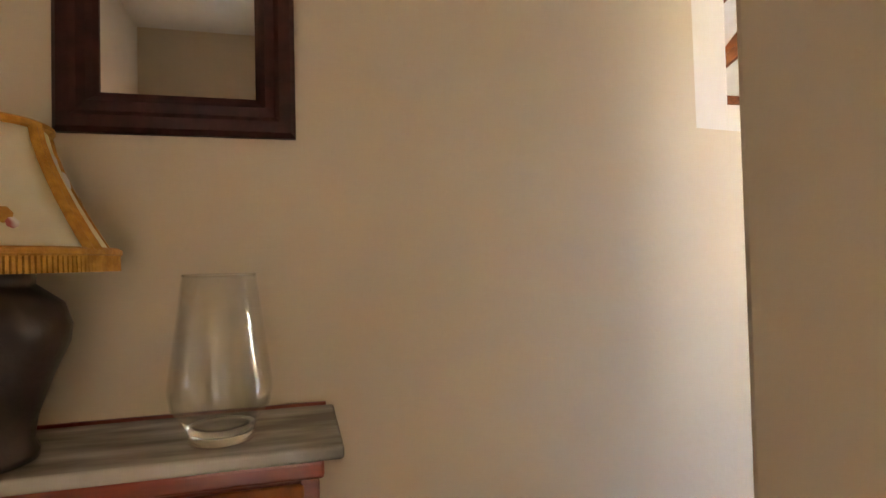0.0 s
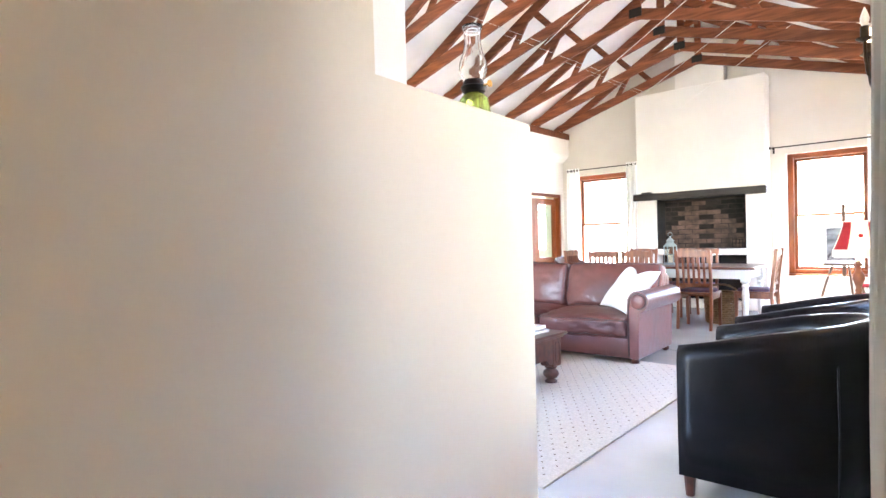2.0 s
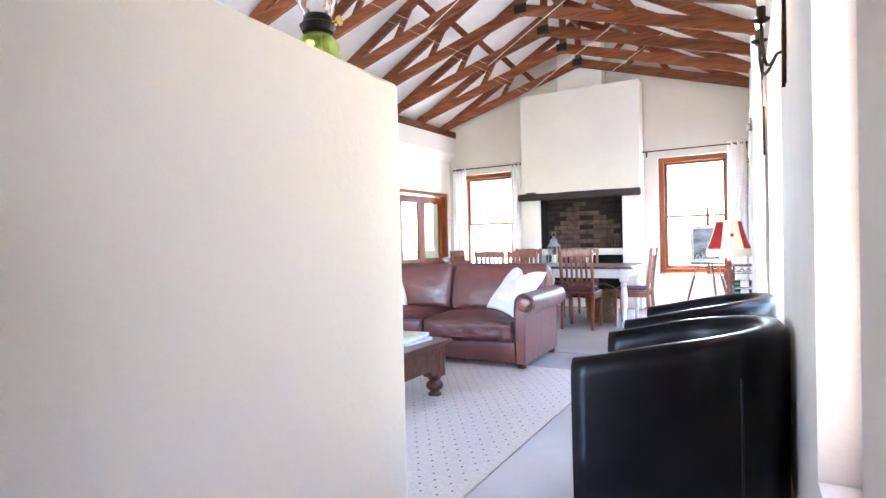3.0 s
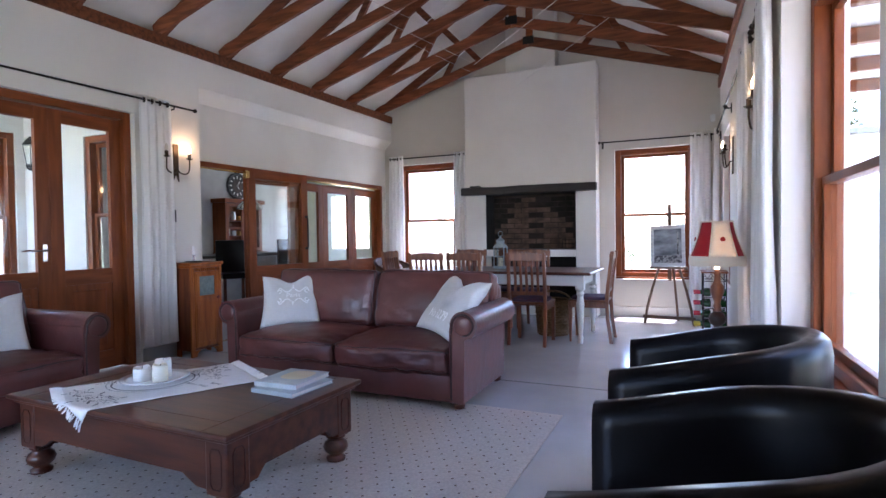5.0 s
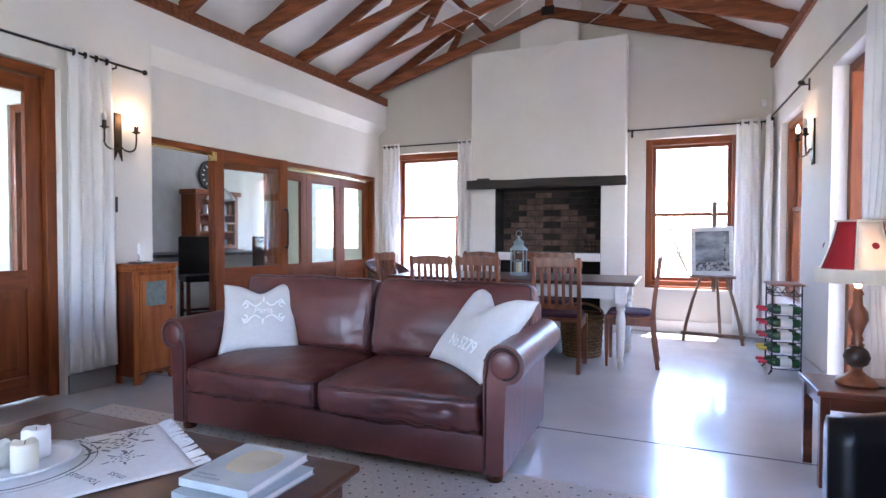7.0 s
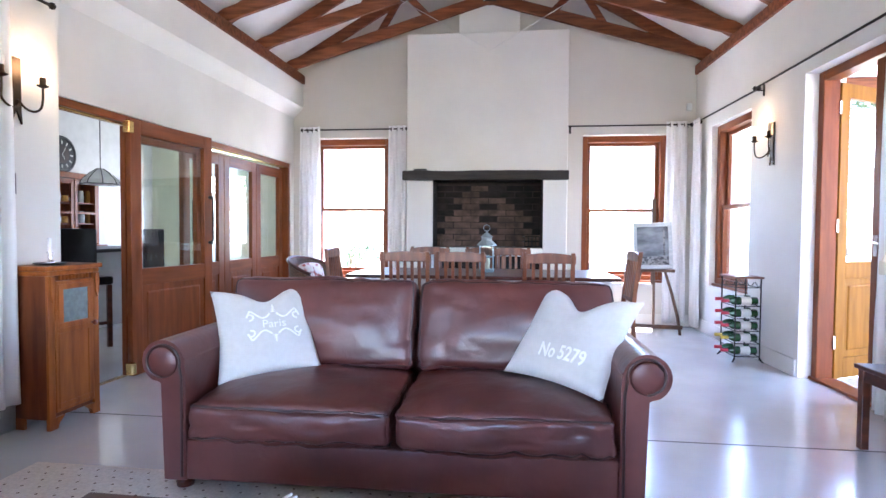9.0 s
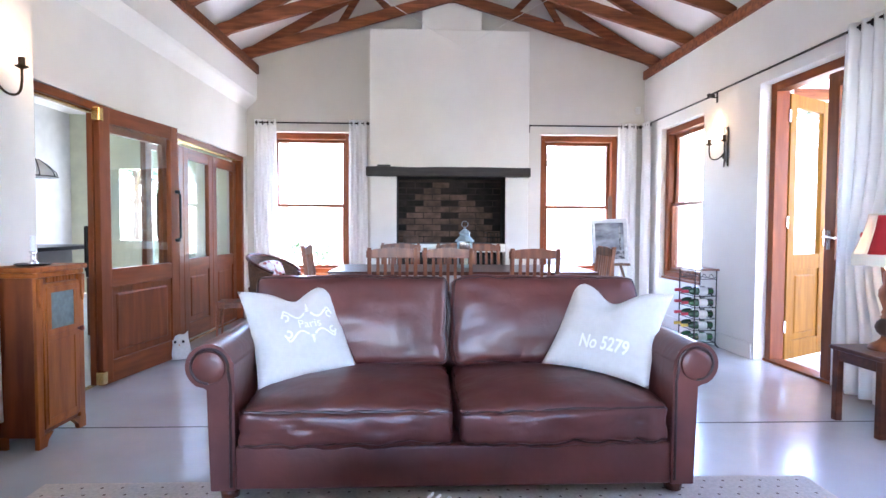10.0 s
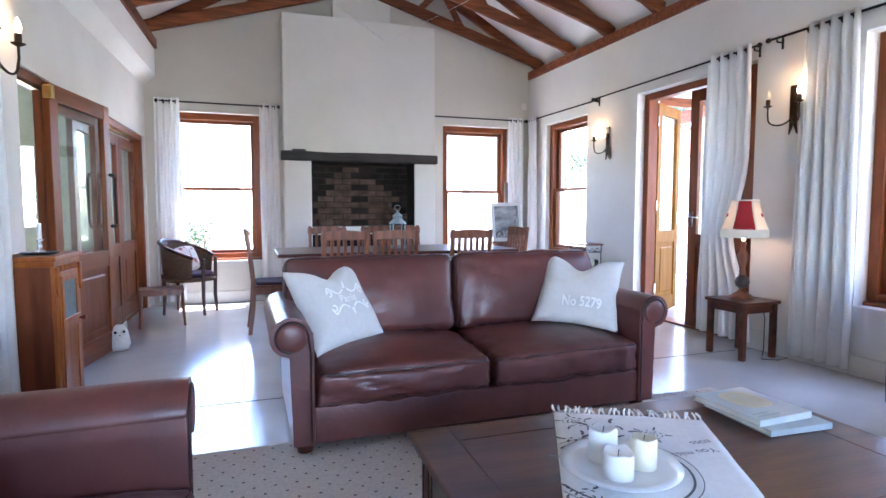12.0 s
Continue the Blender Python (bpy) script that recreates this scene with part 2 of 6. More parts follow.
STEPS = material("dark_step_tile", (0.24, 0.25, 0.26), 0.6, color2=(0.18, 0.19, 0.20), scale=3)
LEAF = material("leaf_green", (0.055, 0.095, 0.028), 0.6, color2=(0.03, 0.06, 0.016), scale=3, vary=0.25)
BARK = material("bark", (0.12, 0.08, 0.05), 0.9, bump=0.5)
LAMPWHITE = material("opal_glass", (0.82, 0.80, 0.76), 0.3)
LEAD = material("lead_came", (0.05, 0.05, 0.05), 0.5, metal=0.5)
OWLM = material("owl_cloth", (0.78, 0.76, 0.72), 0.95, color2=(0.70, 0.68, 0.63), scale=50, bump=0.3, bump_scale=180)

# ---- mesh helpers ----
def link(name, bm, mat, smooth=False):
    me = bpy.data.meshes.new(name)
    bmesh.ops.recalc_face_normals(bm, faces=bm.faces)
    bm.to_mesh(me)
    bm.free()
    for p in me.polygons:
        p.use_smooth = smooth
    me.materials.append(mat)
    return new(name, me)

def part(name, bm, mat, parent, label="", smooth=False):
    ob = link(name, bm, mat, smooth)
    ob.parent = parent
    return tagged(ob, label)

def thing(name, label, category, m=None, group="", kind=""):
    ob = new(name)
    ob.empty_display_size = 0.1
    ob.matrix_basis = m or Matrix()
    return tagged(ob, label, category, group, kind)

def add_box(bm, a, b, bevel=0.0, seg=2, m=None):
    made = bmesh.ops.create_cube(bm, size=1)["verts"]
    for v in made:
        v.co = Vector([(a[i] + b[i]) / 2 + v.co[i] * (b[i] - a[i]) for i in range(3)])
    if bevel:
        edges = list({e for v in made for e in v.link_edges})
        got = bmesh.ops.bevel(bm, geom=edges, offset=bevel, segments=seg, profile=0.5, affect="EDGES")
        made = list({v for f in got["faces"] for v in f.verts} | {v for v in made if v.is_valid})
    if m is not None:
        bmesh.ops.transform(bm, matrix=m, verts=made)
    return bm

def box(a, b, bevel=0.0, seg=2, m=None):
    return add_box(bmesh.new(), a, b, bevel, seg, m)

def add_lathe(bm, profile, seg=24, m=None, squash=1.0):
    """Turned shape from (radius, height) pairs."""
    rings = []
    for r, z in profile:
        rings.append([bm.verts.new((r * math.cos(2 * math.pi * k / seg), squash * r * math.sin(2 * math.pi * k / seg), z)) for k in range(seg)])
    for a, b in zip(rings, rings[1:]):
        for k in range(seg):
            bm.faces.new((a[k], a[(k + 1) % seg], b[(k + 1) % seg], b[k]))
    if profile[0][0] > 1e-4:
        bm.faces.new(rings[0][::-1])
    if profile[-1][0] > 1e-4:
        bm.faces.new(rings[-1])
    bmesh.ops.remove_doubles(bm, verts=[v for r in (rings[0], rings[-1]) for v in r], dist=1e-5)
    if m is not None:
        bmesh.ops.transform(bm, matrix=m, verts=[v for r in rings for v in r if v.is_valid])
    return bm

def lathe(profile, seg=24, m=None, squash=1.0):
    return add_lathe(bmesh.new(), profile, seg, m, squash)

def add_tube(bm, pts, r, seg=8, closed=False):
    pts = [Vector(p) for p in pts]
    n = len(pts)
    rings = []
    side = None
    for i, p in enumerate(pts):
        a, b = (pts[i - 1], pts[(i + 1) % n]) if closed else (pts[max(i - 1, 0)], pts[min(i + 1, n - 1)])
        d = (b - a).normalized()
        ref = side if side is not None else (Vector((0, 0, 1)) if abs(d.z) < 0.9 else Vector((1, 0, 0)))
        u = (ref - d * ref.dot(d)).normalized()
        side = u
        w = d.cross(u)
        rad = r[i] if isinstance(r, (list, tuple)) else r
        rings.append([bm.verts.new(p + (u * math.cos(2 * math.pi * k / seg) + w * math.sin(2 * math.pi * k / seg)) * rad) for k in range(seg)])
    pairs = list(zip(rings, rings[1:])) + ([(rings[-1], rings[0])] if closed else [])
    for a, b in pairs:
        for k in range(seg):
            bm.faces.new((a[k], a[(k + 1) % seg], b[(k + 1) % seg], b[k]))
    if not closed:
        bm.faces.new(rings[0][::-1])
        bm.faces.new(rings[-1])
    return bm

def tube(pts, r, seg=8, closed=False):
    return add_tube(bmesh.new(), pts, r, seg, closed)

def prism(poly, y0, y1, plane="xz", bevel=0.0):
    """A flat outline pushed from y0 to y1 along the axis that the plane leaves out."""
    bm = bmesh.new()
    def at(p, w):
        return {"xz": (p[0], w, p[1]), "yz": (w, p[0], p[1]), "xy": (p[0], p[1], w)}[plane]
    a, b = [bm.verts.new(at(p, y0)) for p in poly], [bm.verts.new(at(p, y1)) for p in poly]
    bm.faces.new(a)
    bm.faces.new(b[::-1])
    for i in range(len(poly)):
        j = (i + 1) % len(poly)
        bm.faces.new((a[i], b[i], b[j], a[j]))
    if bevel:
        bmesh.ops.bevel(bm, geom=bm.edges[:], offset=bevel, segments=2, profile=0.5, affect="EDGES")
    return bm

def soft_block(sx, sy, sz, e=0.32, e2=0.32, seg=28, wobble=0.0, seed=0, crown=0.0):
    """A stuffed, rounded block about the origin."""
    bm = bmesh.new()
    def pw(v, k):
        return math.copysign(abs(v) ** k, v)
    rings = []
    rows = seg // 2
    for i in range(rows + 1):
        f = -math.pi / 2 + math.pi * i / rows
        ring = []
        for k in range(seg):
            t = 2 * math.pi * k / seg
            x, y, z = pw(math.cos(f), e) * pw(math.cos(t), e2), pw(math.cos(f), e) * pw(math.sin(t), e2), pw(math.sin(f), e)
            p = Vector((x * sx / 2, y * sy / 2, z * sz / 2))
            if crown and z > 0:
                p.z += crown * (1 - x * x) * (1 - y * y)
            if wobble:
                p += noise.noise_vector(p * 4.5 + Vector((seed * 7.1, seed, 3))) * wobble
                p += noise.noise_vector(p * 13 + Vector((seed, seed * 3.3, 1))) * wobble * 0.22
            ring.append(bm.verts.new(p))
        rings.append(ring)
    for a, b in zip(rings, rings[1:]):
        for k in range(seg):
            bm.faces.new((a[k], a[(k + 1) % seg], b[(k + 1) % seg], b[k]))
    bmesh.ops.remove_doubles(bm, verts=bm.verts, dist=1e-5)
    return bm

def moved(bm, m):
    bmesh.ops.transform(bm, matrix=m, verts=bm.verts)
    return bm

def wall_run(name, axis, f0, f1, a0, a1, z0, z1, openings, mat, label, m=None, bevel=0.0):
    """A straight wall of thickness f0..f1 running a0..a1, with openings (b0, b1, low, high)."""
    bm = bmesh.new()
    def put(u0, u1, w0, w1):
        if u1 - u0 > 1e-4 and w1 - w0 > 1e-4:
            add_box(bm, (f0, u0, w0) if axis == "y" else (u0, f0, w0), (f1, u1, w1) if axis == "y" else (u1, f1, w1), bevel)
    at = a0
    for b0, b1, low, high in sorted(openings):
        put(at, b0, z0, z1)
        put(b0, b1, z0, low)
        put(b0, b1, high, z1)
        at = b1
    put(at, a1, z0, z1)
    ob = link(name, bm, mat)
    if m is not None:
        ob.matrix_basis = m
    return tagged(ob, label, "wall", kind="structure")

# The two long walls splay slightly towards the south.
EAST = Matrix.Translation((2.53, 0.1, 0)) @ Matrix.Rotation(radians(1.27), 4, "Z") @ Matrix.Translation((-2.53, -0.1, 0))
WEST = Matrix.Translation((-2.37, 0.1, 0)) @ Matrix.Rotation(radians(-1.4), 4, "Z") @ Matrix.Translation((2.37, -0.1, 0))
EX, WX, NY = 2.53, -2.37, 0.1
EAVE, RIDGE_X = 3.05, 0.05

# ---- structure ----
floor_bm = bmesh.new()
add_box(floor_bm, (-2.75, -11.2, -0.2), (5.2, 0.4, 0.0))
floor = tagged(link("floor", floor_bm, FLOOR), "polished grey concrete screed floor with saw-cut joints", "floor", kind="structure")
for k, (a, b) in enumerate((((-2.5, -3.795), (2.75, -3.785)), ((-2.5, -0.145), (2.6, -0.137)), ((-2.5, -7.6), (2.75, -7.592)))):
    part("floor_joint", box((a[0], a[1], -0.002), (b[0], b[1], 0.0015)), JOINT, floor, "thin dark saw-cut line")

NWIN_L, NWIN_R = (-2.27, -1.21, 0.52, 2.33), (1.2, 2.22, 0.52, 2.33)
FLUE = (-0.62, 0.71)
wall_north = wall_run("wall_north", "x", NY, NY + 0.28, -2.75, 2.95, 0, EAVE, [NWIN_L, (FLUE[0], FLUE[1], 0.12, 1.8), NWIN_R], GABLE, "taupe plastered gable wall with two windows, backlit shade in its colour")
gable = prism([(-2.75, EAVE), (2.95, EAVE), (RIDGE_X, EAVE + 0.58 * 2.75)], NY, NY + 0.28)
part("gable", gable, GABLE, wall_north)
E1, EF, E2 = (-1.36, -0.40, 0.55, 2.32), (-3.72, -2.26, 0.0, 2.38), (-6.12, -4.56, 0.48, 2.36)
wall_run("wall_east", "y", EX, EX + 0.3, -8.42, NY, 0, EAVE + 0.1, [E1, EF, E2, (-8.02, -7.41, 0.5, 2.34)], PLASTER, "white plastered long wall with windows and glazed doors", EAST)
tagged(link("wall_pier", box((2.908, -9.455, 0), (3.2, -8.37, 3.15), 0.012), HALL), "beige plastered pier at the hall opening", "wall", kind="structure")
WF, WFOLD = (-5.85, -4.48, 0.0, 2.33), (-3.76, 0.02, 0.0, 2.0)
wall_west = wall_run("wall_west", "y", WX - 0.26, WX - 0.13, -11, NY, 0, EAVE + 0.1, [WF, WFOLD], PLASTER, "white plastered long wall with a recess over folding doors", WEST)
# the thick face stands proud of the recess over the folding doors
bm = bmesh.new()
add_box(bm, (WX - 0.126, -11, 0), (WX, -5.85, EAVE + 0.1))
add_box(bm, (WX - 0.126, -5.85, 2.33), (WX, -4.48, EAVE + 0.1))
add_box(bm, (WX - 0.126, -4.48, 0), (WX, -3.76, EAVE + 0.1))
prof = [(WX - 0.126, 2.60), (WX - 0.02, 2.70), (WX, 2.73), (WX, EAVE + 0.1), (WX - 0.126, EAVE + 0.1)]
a = [[bm.verts.new((x, y, z)) for x, z in prof] for y in (-3.76, NY)]
bm.faces.new(a[0]); bm.faces.new(a[1][::-1])
for i in range(5):
    j = (i + 1) % 5
    bm.faces.new((a[0][i], a[1][i], a[1][j], a[0][j]))
face = part("wall_face", bm, PLASTER, wall_west)
# Wide opening added out of view as fill light for sofa and west wall
wall_run("wall_south", "x", -11.2, -11.0, -2.75, 5.2, 0, 5.0, [(-2.2, 0.9, 0.4, 2.4)], PLASTER, "plastered end wall with an unseen opening added for light")
wall_run("wall_hall_north", "x", -9.455, -9.2, 3.2, 5.2, 0, 3.2, [], HALL, "beige plastered hall wall")
wall_run("wall_hall_east", "y", 5.0, 5.2, -11, -9.455, 0, 3.2, [(-10.6, -9.7, 0, 2.1)], HALL, "beige plastered hall wall with a doorway")
tagged(link("hall_ceiling", box((1.779, -11, 3.02), (5.2, -9.2, 3.1)), CEIL), "flat pale hall ceiling", "ceiling", kind="structure")
# hall doorway with a timber frame and an open leaf beyond
door_hall = thing("door_4", "dark red timber door frame in the hall", "door", kind="structure")
for a, b in (((4.97, -9.76, 0), (5.03, -9.68, 2.18)), ((4.97, -10.62, 0), (5.03, -10.54, 2.18)), ((4.97, -10.62, 2.1), (5.03, -9.68, 2.18))):
    part("door_frame", box(a, b, 0.006), JOIN, door_hall)
part("door_leaf", box((5.03, -9.76, 0.01), (5.75, -9.72, 2.1), 0.004), JOIN, door_hall)
tagged(link("wall_hall_beyond", box((6.2, -11.5, 0), (6.3, -9, 3.0)), HALL), "plain plastered wall beyond the hall", "wall", kind="structure")
tagged(link("floor_beyond", box((5.2, -11.5, -0.1), (6.3, -9, 0)), FLOOR), "grey floor beyond the hall", "floor", kind="structure")
tagged(link("ceiling_beyond", box((5.2, -11.5, 3.0), (6.3, -9, 3.1)), CEIL), "pale ceiling beyond the hall", "ceiling", kind="structure")

# partition between hall and lounge: full height, then a low wall with a worn top
bm = prism([(-11, 0), (-7.853, 0), (-7.853, 1.528), (-8.568, 1.531), (-8.568, 5.0), (-11, 5.0)], 1.62, 1.779, "yz", 0.014)
tagged(link("wall_partition", bm, HALL), "beige plastered partition stepping down to a low wall", "wall", kind="structure")

tagged(link("wall_pier_lounge", box((1.44, -8.80, 0), (1.617, -8.275, 3.86), 0.012), PLASTER), "white plastered pier on the lounge side of the partition", "wall", kind="structure")

# ceiling slopes
SLOPE = 0.58
RIDGE_Z = EAVE + 0.16 + SLOPE * 2.6
for nm, sx, wall_x in (("ceiling_west", -1, -2.9), ("ceiling_east", 1, 3.1)):
    z_w = RIDGE_Z - SLOPE * abs(wall_x - RIDGE_X)
    bm = prism([(RIDGE_X, RIDGE_Z), (wall_x, z_w), (wall_x, z_w + 0.1), (RIDGE_X, RIDGE_Z + 0.12)], -11.2, NY + 0.28)
    # board joints
    for k in range(1, 9):
        y = -k * 1.22
        q = (wall_x + RIDGE_X) / 2
        add_box(bm, (-0.001, y - 0.004, -1.72), (0.0015, y + 0.004, 1.72), m=Matrix.Translation((q, 0, (RIDGE_Z + z_w) / 2 - 0.002)) @ Matrix.Rotation(sx * (math.pi / 2 - math.atan(SLOPE)) + math.pi * 0, 4, "Y"))
    tagged(link(nm, bm, CEIL), "pale washed ceiling boards between the trusses", "ceiling", kind="structure")
ridge_beam = tagged(link("ridge_board", box((RIDGE_X - 0.02, -11, RIDGE_Z - 0.2), (RIDGE_X + 0.02, NY, RIDGE_Z - 0.03), 0.004), BEAM), "dark stained ridge board", "beam", kind="structure")

# wall plates
for nm, x0, x1, m in (("wall_plate_east", EX - 0.03, EX + 0.12, EAST), ("wall_plate_west", WX - 0.12, WX + 0.03, WEST)):
    bm = box((x0, -11, EAVE - 0.02), (x1, NY - 0.004, EAVE + 0.09), 0.006)
    ob = link(nm, bm, BEAM)
    ob.matrix_basis = m
    tagged(ob, "dark stained timber wall plate under the trusses", "beam", kind="structure")

def beam_between(p, q, depth, width):
    """A rectangular timber in the xz plane from p to q (its lower edge)."""
    d = Vector((q[0] - p[0], 0, q[1] - p[1]))
    ln = d.length
    bm = box((0, -width / 2, 0), (ln, width / 2, depth), 0.004, 1)
    return moved(bm, Matrix.Translation((p[0], 0, p[1])) @ Matrix.Rotation(-math.atan2(d.z, d.x), 4, "Y"))

APEX = 3.88
def make_truss():
    t = thing("roof_truss", "dark stained scissor truss of sawn timber", "roof truss", group="roof trusses")
    for s in (-1, 1):
        foot = s * 2.52
        def X(v):
            return RIDGE_X + s * v
        bot0, bot1 = (X(2.56), EAVE + 0.07), (X(0.0), APEX)
        bm = beam_between(bot0, bot1, 0.13, 0.045) if s < 0 else beam_between(bot1, bot0, 0.13, 0.045)
        part("bottom_chord", bm, BEAM, t)
        zt = RIDGE_Z - 0.14
        bm = beam_between((X(2.62), zt - SLOPE * 2.62), (X(0), zt), 0.13, 0.045) if s < 0 else beam_between((X(0), zt), (X(2.62), zt - SLOPE * 2.62), 0.13, 0.045)
        part("rafter", moved(bm, Matrix.Translation((0, 0.0475, 0))), BEAM, t)
        # webs between chord and rafter
        for u0, u1 in ((1.35, 1.05), (0.75, 1.05)):
            zc = APEX - (APEX - EAVE - 0.07) * u0 / 2.56
            zr = zt - SLOPE * u1
            p, q = sorted([(X(u0), zc + 0.05), (X(u1), zr + 0.05)])
            part("web", moved(beam_between(p, q, 0.08, 0.036), Matrix.Translation((0, 0.0475, 0))), BEAM, t)
    part("king_post", box((RIDGE_X - 0.05, 0.024, APEX), (RIDGE_X + 0.05, 0.06, RIDGE_Z - 0.1), 0.004, 1), BEAM, t)
    for dy in (-0.026, 0.064):
        part("gusset_plate", box((RIDGE_X - 0.08, dy - 0.002, APEX + 0.02), (RIDGE_X + 0.08, dy + 0.002, APEX + 0.13)), IRON, t, "punched steel plate")
    return t

truss = make_truss()
truss.matrix_basis = pose(0, -0.13, 0)
for k in range(1, 13):
    copy_thing(truss, pose(0, -0.13 - 0.815 * k, 0))

# skirtings
for nm, bm, m in (
    ("baseboard_east", box((EX - 0.018, -2.24, 0), (EX, NY, 0.14), 0.004, 1), EAST),
    ("baseboard_east_south", box((EX - 0.018, -7.5, 0), (EX, -3.74, 0.14), 0.004, 1), EAST),
    ("baseboard_west", box((WX, -4.46, 0), (WX + 0.018, -3.77, 0.14), 0.004, 1), WEST),
    ("baseboard_north_left", box((-2.45, NY - 0.018, 0), (-0.96, NY, 0.14), 0.004, 1), None),
    ("baseboard_north_right", box((1.0, NY - 0.018, 0), (2.5, NY, 0.14), 0.004, 1), None)):
    ob = link(nm, bm, SKIRT if "west" in nm else PLASTER)
    if m is not None:
        ob.matrix_basis = m
    tagged(ob, "painted skirting along the wall", "baseboard", kind="structure")

# ---- fireplace ----
CY = -0.18
CL, CR = -0.945, 0.995
chimney = thing("chimney_breast", "white plastered chimney breast with open brick fireplace", "fireplace")
part("hood", box((CL, CY, 1.80), (CR, NY, 3.53), 0.012), PLASTER, chimney)
part("pier", box((CL, CY, 0), (-0.62, NY, 1.80), 0.012), PLASTER, chimney)
part("pier", box((0.71, CY, 0), (CR, NY, 1.80), 0.012), PLASTER, chimney)
part("hearth_ledge", box((-0.62, CY, 0.84), (0.71, NY, 0.94), 0.01), PLASTER, chimney)
part("plinth", box((-0.62, CY, 0.0), (0.71, NY, 0.12)), PLASTER, chimney)
part("flue", box((-0.32, CY + 0.1, 3.53), (0.42, NY, 4.6), 0.01), PLASTER, chimney)
mb = bmesh.new()
add_box(mb, (-0.985, CY - 0.085, 1.755), (1.005, CY + 0.02, 1.868), 0.012, 3)
bmesh.ops.subdivide_edges(mb, edges=[e for e in mb.edges if abs(e.verts[0].co.x - e.verts[1].co.x) > 1], cuts=24)
for v in mb.verts:
    v.co += Vector((0, noise.noise(v.co * 5) * 0.008, noise.noise(v.co * 4 + Vector((5, 0, 0))) * 0.009))
part("mantel_beam", mb, MANTEL, chimney, "rough black timber sleeper mantel")
fire = bmesh.new()
add_box(fire, (-0.66, CY + 0.02, 0.94), (-0.615, NY + 0.15, 1.8))
add_box(fire, (0.705, CY + 0.02, 0.94), (0.75, NY + 0.15, 1.8))
add_box(fire, (-0.62, CY + 0.04, 1.76), (0.71, NY + 0.15, 1.82))
part("fire_back", box((-0.62, NY + 0.102, 0.94), (0.71, NY + 0.2, 1.9)), FIREBACK, chimney, "sooty mortar behind the bricks")
part("firebox", fire, SOOT_BLACK, chimney, "soot-black firebox lining")
part("hearth_floor", box((-0.62, CY + 0.01, 0.925), (0.71, NY + 0.12, 0.946)), MORTAR, chimney)
# Black back sheet paints in the shade of the recess below the hearth
part("wood_store", box((-0.62, NY - 0.03, 0.12), (0.71, NY + 0.02, 0.84)), SOOT_BLACK, chimney, "black sheet for the shade in the log recess")

# ---- windows and doors ----
def sash_window(name, m, w, h, depth, label):
    """Timber sliding sash; local x along the wall from 0 to w, y outwards, z from the sill."""
    t = thing(name, label, "window", m, kind="structure")
    f, d = 0.075, depth
    for a, b, mt in (((0, 0, 0), (f, d, h), JOIN), ((w - f, 0, 0), (w, d, h), JOIN), ((f, 0, h - f), (w - f, d, h), JOINH), ((f, 0, 0), (w - f, d, f * 0.8), JOINH)):
        part("window_frame", box(a, b, 0.006), mt, t)
    mid = h * 0.485
    s = 0.045
    for z0, z1, y in ((f * 0.8, mid + 0.02, 0.035), (mid - 0.02, h - f, 0.075)):
        for a, b, mt in (((f, y, z0), (f + s, y + 0.035, z1), JOIN), ((w - f - s, y, z0), (w - f, y + 0.035, z1), JOIN),
                         ((f + s, y, z0), (w - f - s, y + 0.035, z0 + s * 0.9), JOINH), ((f + s, y, z1 - s * 0.9), (w - f - s, y + 0.035, z1), JOINH)):
            part("sash", box(a, b, 0.004), mt, t)
        p = part("pane", box((f + s, y + 0.015, z0 + s * 0.9), (w - f - s, y + 0.019, z1 - s * 0.9)), PANE, t, "clear glass")
        p.visible_shadow = False
    part("window_sill", box((-0.02, -0.03, -0.03), (w + 0.02, d, -0.003), 0.006), JOINH, t)
    return t

def glazed_leaf(parent, name, m, w, h, handle_side=0, panel=0.28, wood=None):
    """One glazed door leaf on its own part; returns it."""
    s, th = 0.105, 0.044
    pz = 0.14 + h * panel
    bm = bmesh.new()
    add_box(bm, (0, 0, 0), (s, th, h), 0.004)
    add_box(bm, (w - s, 0, 0), (w, th, h), 0.004)
    leaf = part(name, moved(bm, m), wood or JOIN, parent)
    for z0, z1 in ((0, 0.16), (pz, pz + 0.13), (h - 0.11, h)):
        part("rail", moved(box((s, 0.001, z0), (w - s, th - 0.001, z1), 0.003), m), wood or JOINH, leaf)
    part("panel", moved(box((s, th * 0.3, 0.16), (w - s, th * 0.7, pz), 0.004), m), wood or JOIN, leaf)
    part("raised_panel", moved(box((s + 0.05, th * 0.12, 0.21), (w - s - 0.05, th * 0.88, pz - 0.05), 0.016, 2), m), wood or JOIN, leaf)
    g = part("pane", moved(box((s, th * 0.45, pz + 0.13), (w - s, th * 0.55, h - 0.11)), m), PANE, leaf, "clear glass")
    g.visible_shadow = False
    if handle_side:
        x = w - s * 0.5 if handle_side > 0 else s * 0.5
        for yy in (-0.006, th + 0.006):
            part("handle_plate", moved(box((x - 0.018, yy - 0.004, 0.98), (x + 0.018, yy + 0.004, 1.12), 0.003), m), CHROME, leaf, "chrome lever plate")
            o = -0.045 if yy < 0 else 0.045
            part("lever", moved(tube([(x, yy, 1.07), (x, yy + o, 1.07), (x - 0.06 * handle_side, yy + o, 1.072), (x - 0.12 * handle_side, yy + o, 1.066)], 0.008), m), CHROME, leaf, "chrome lever handle")
    return leaf

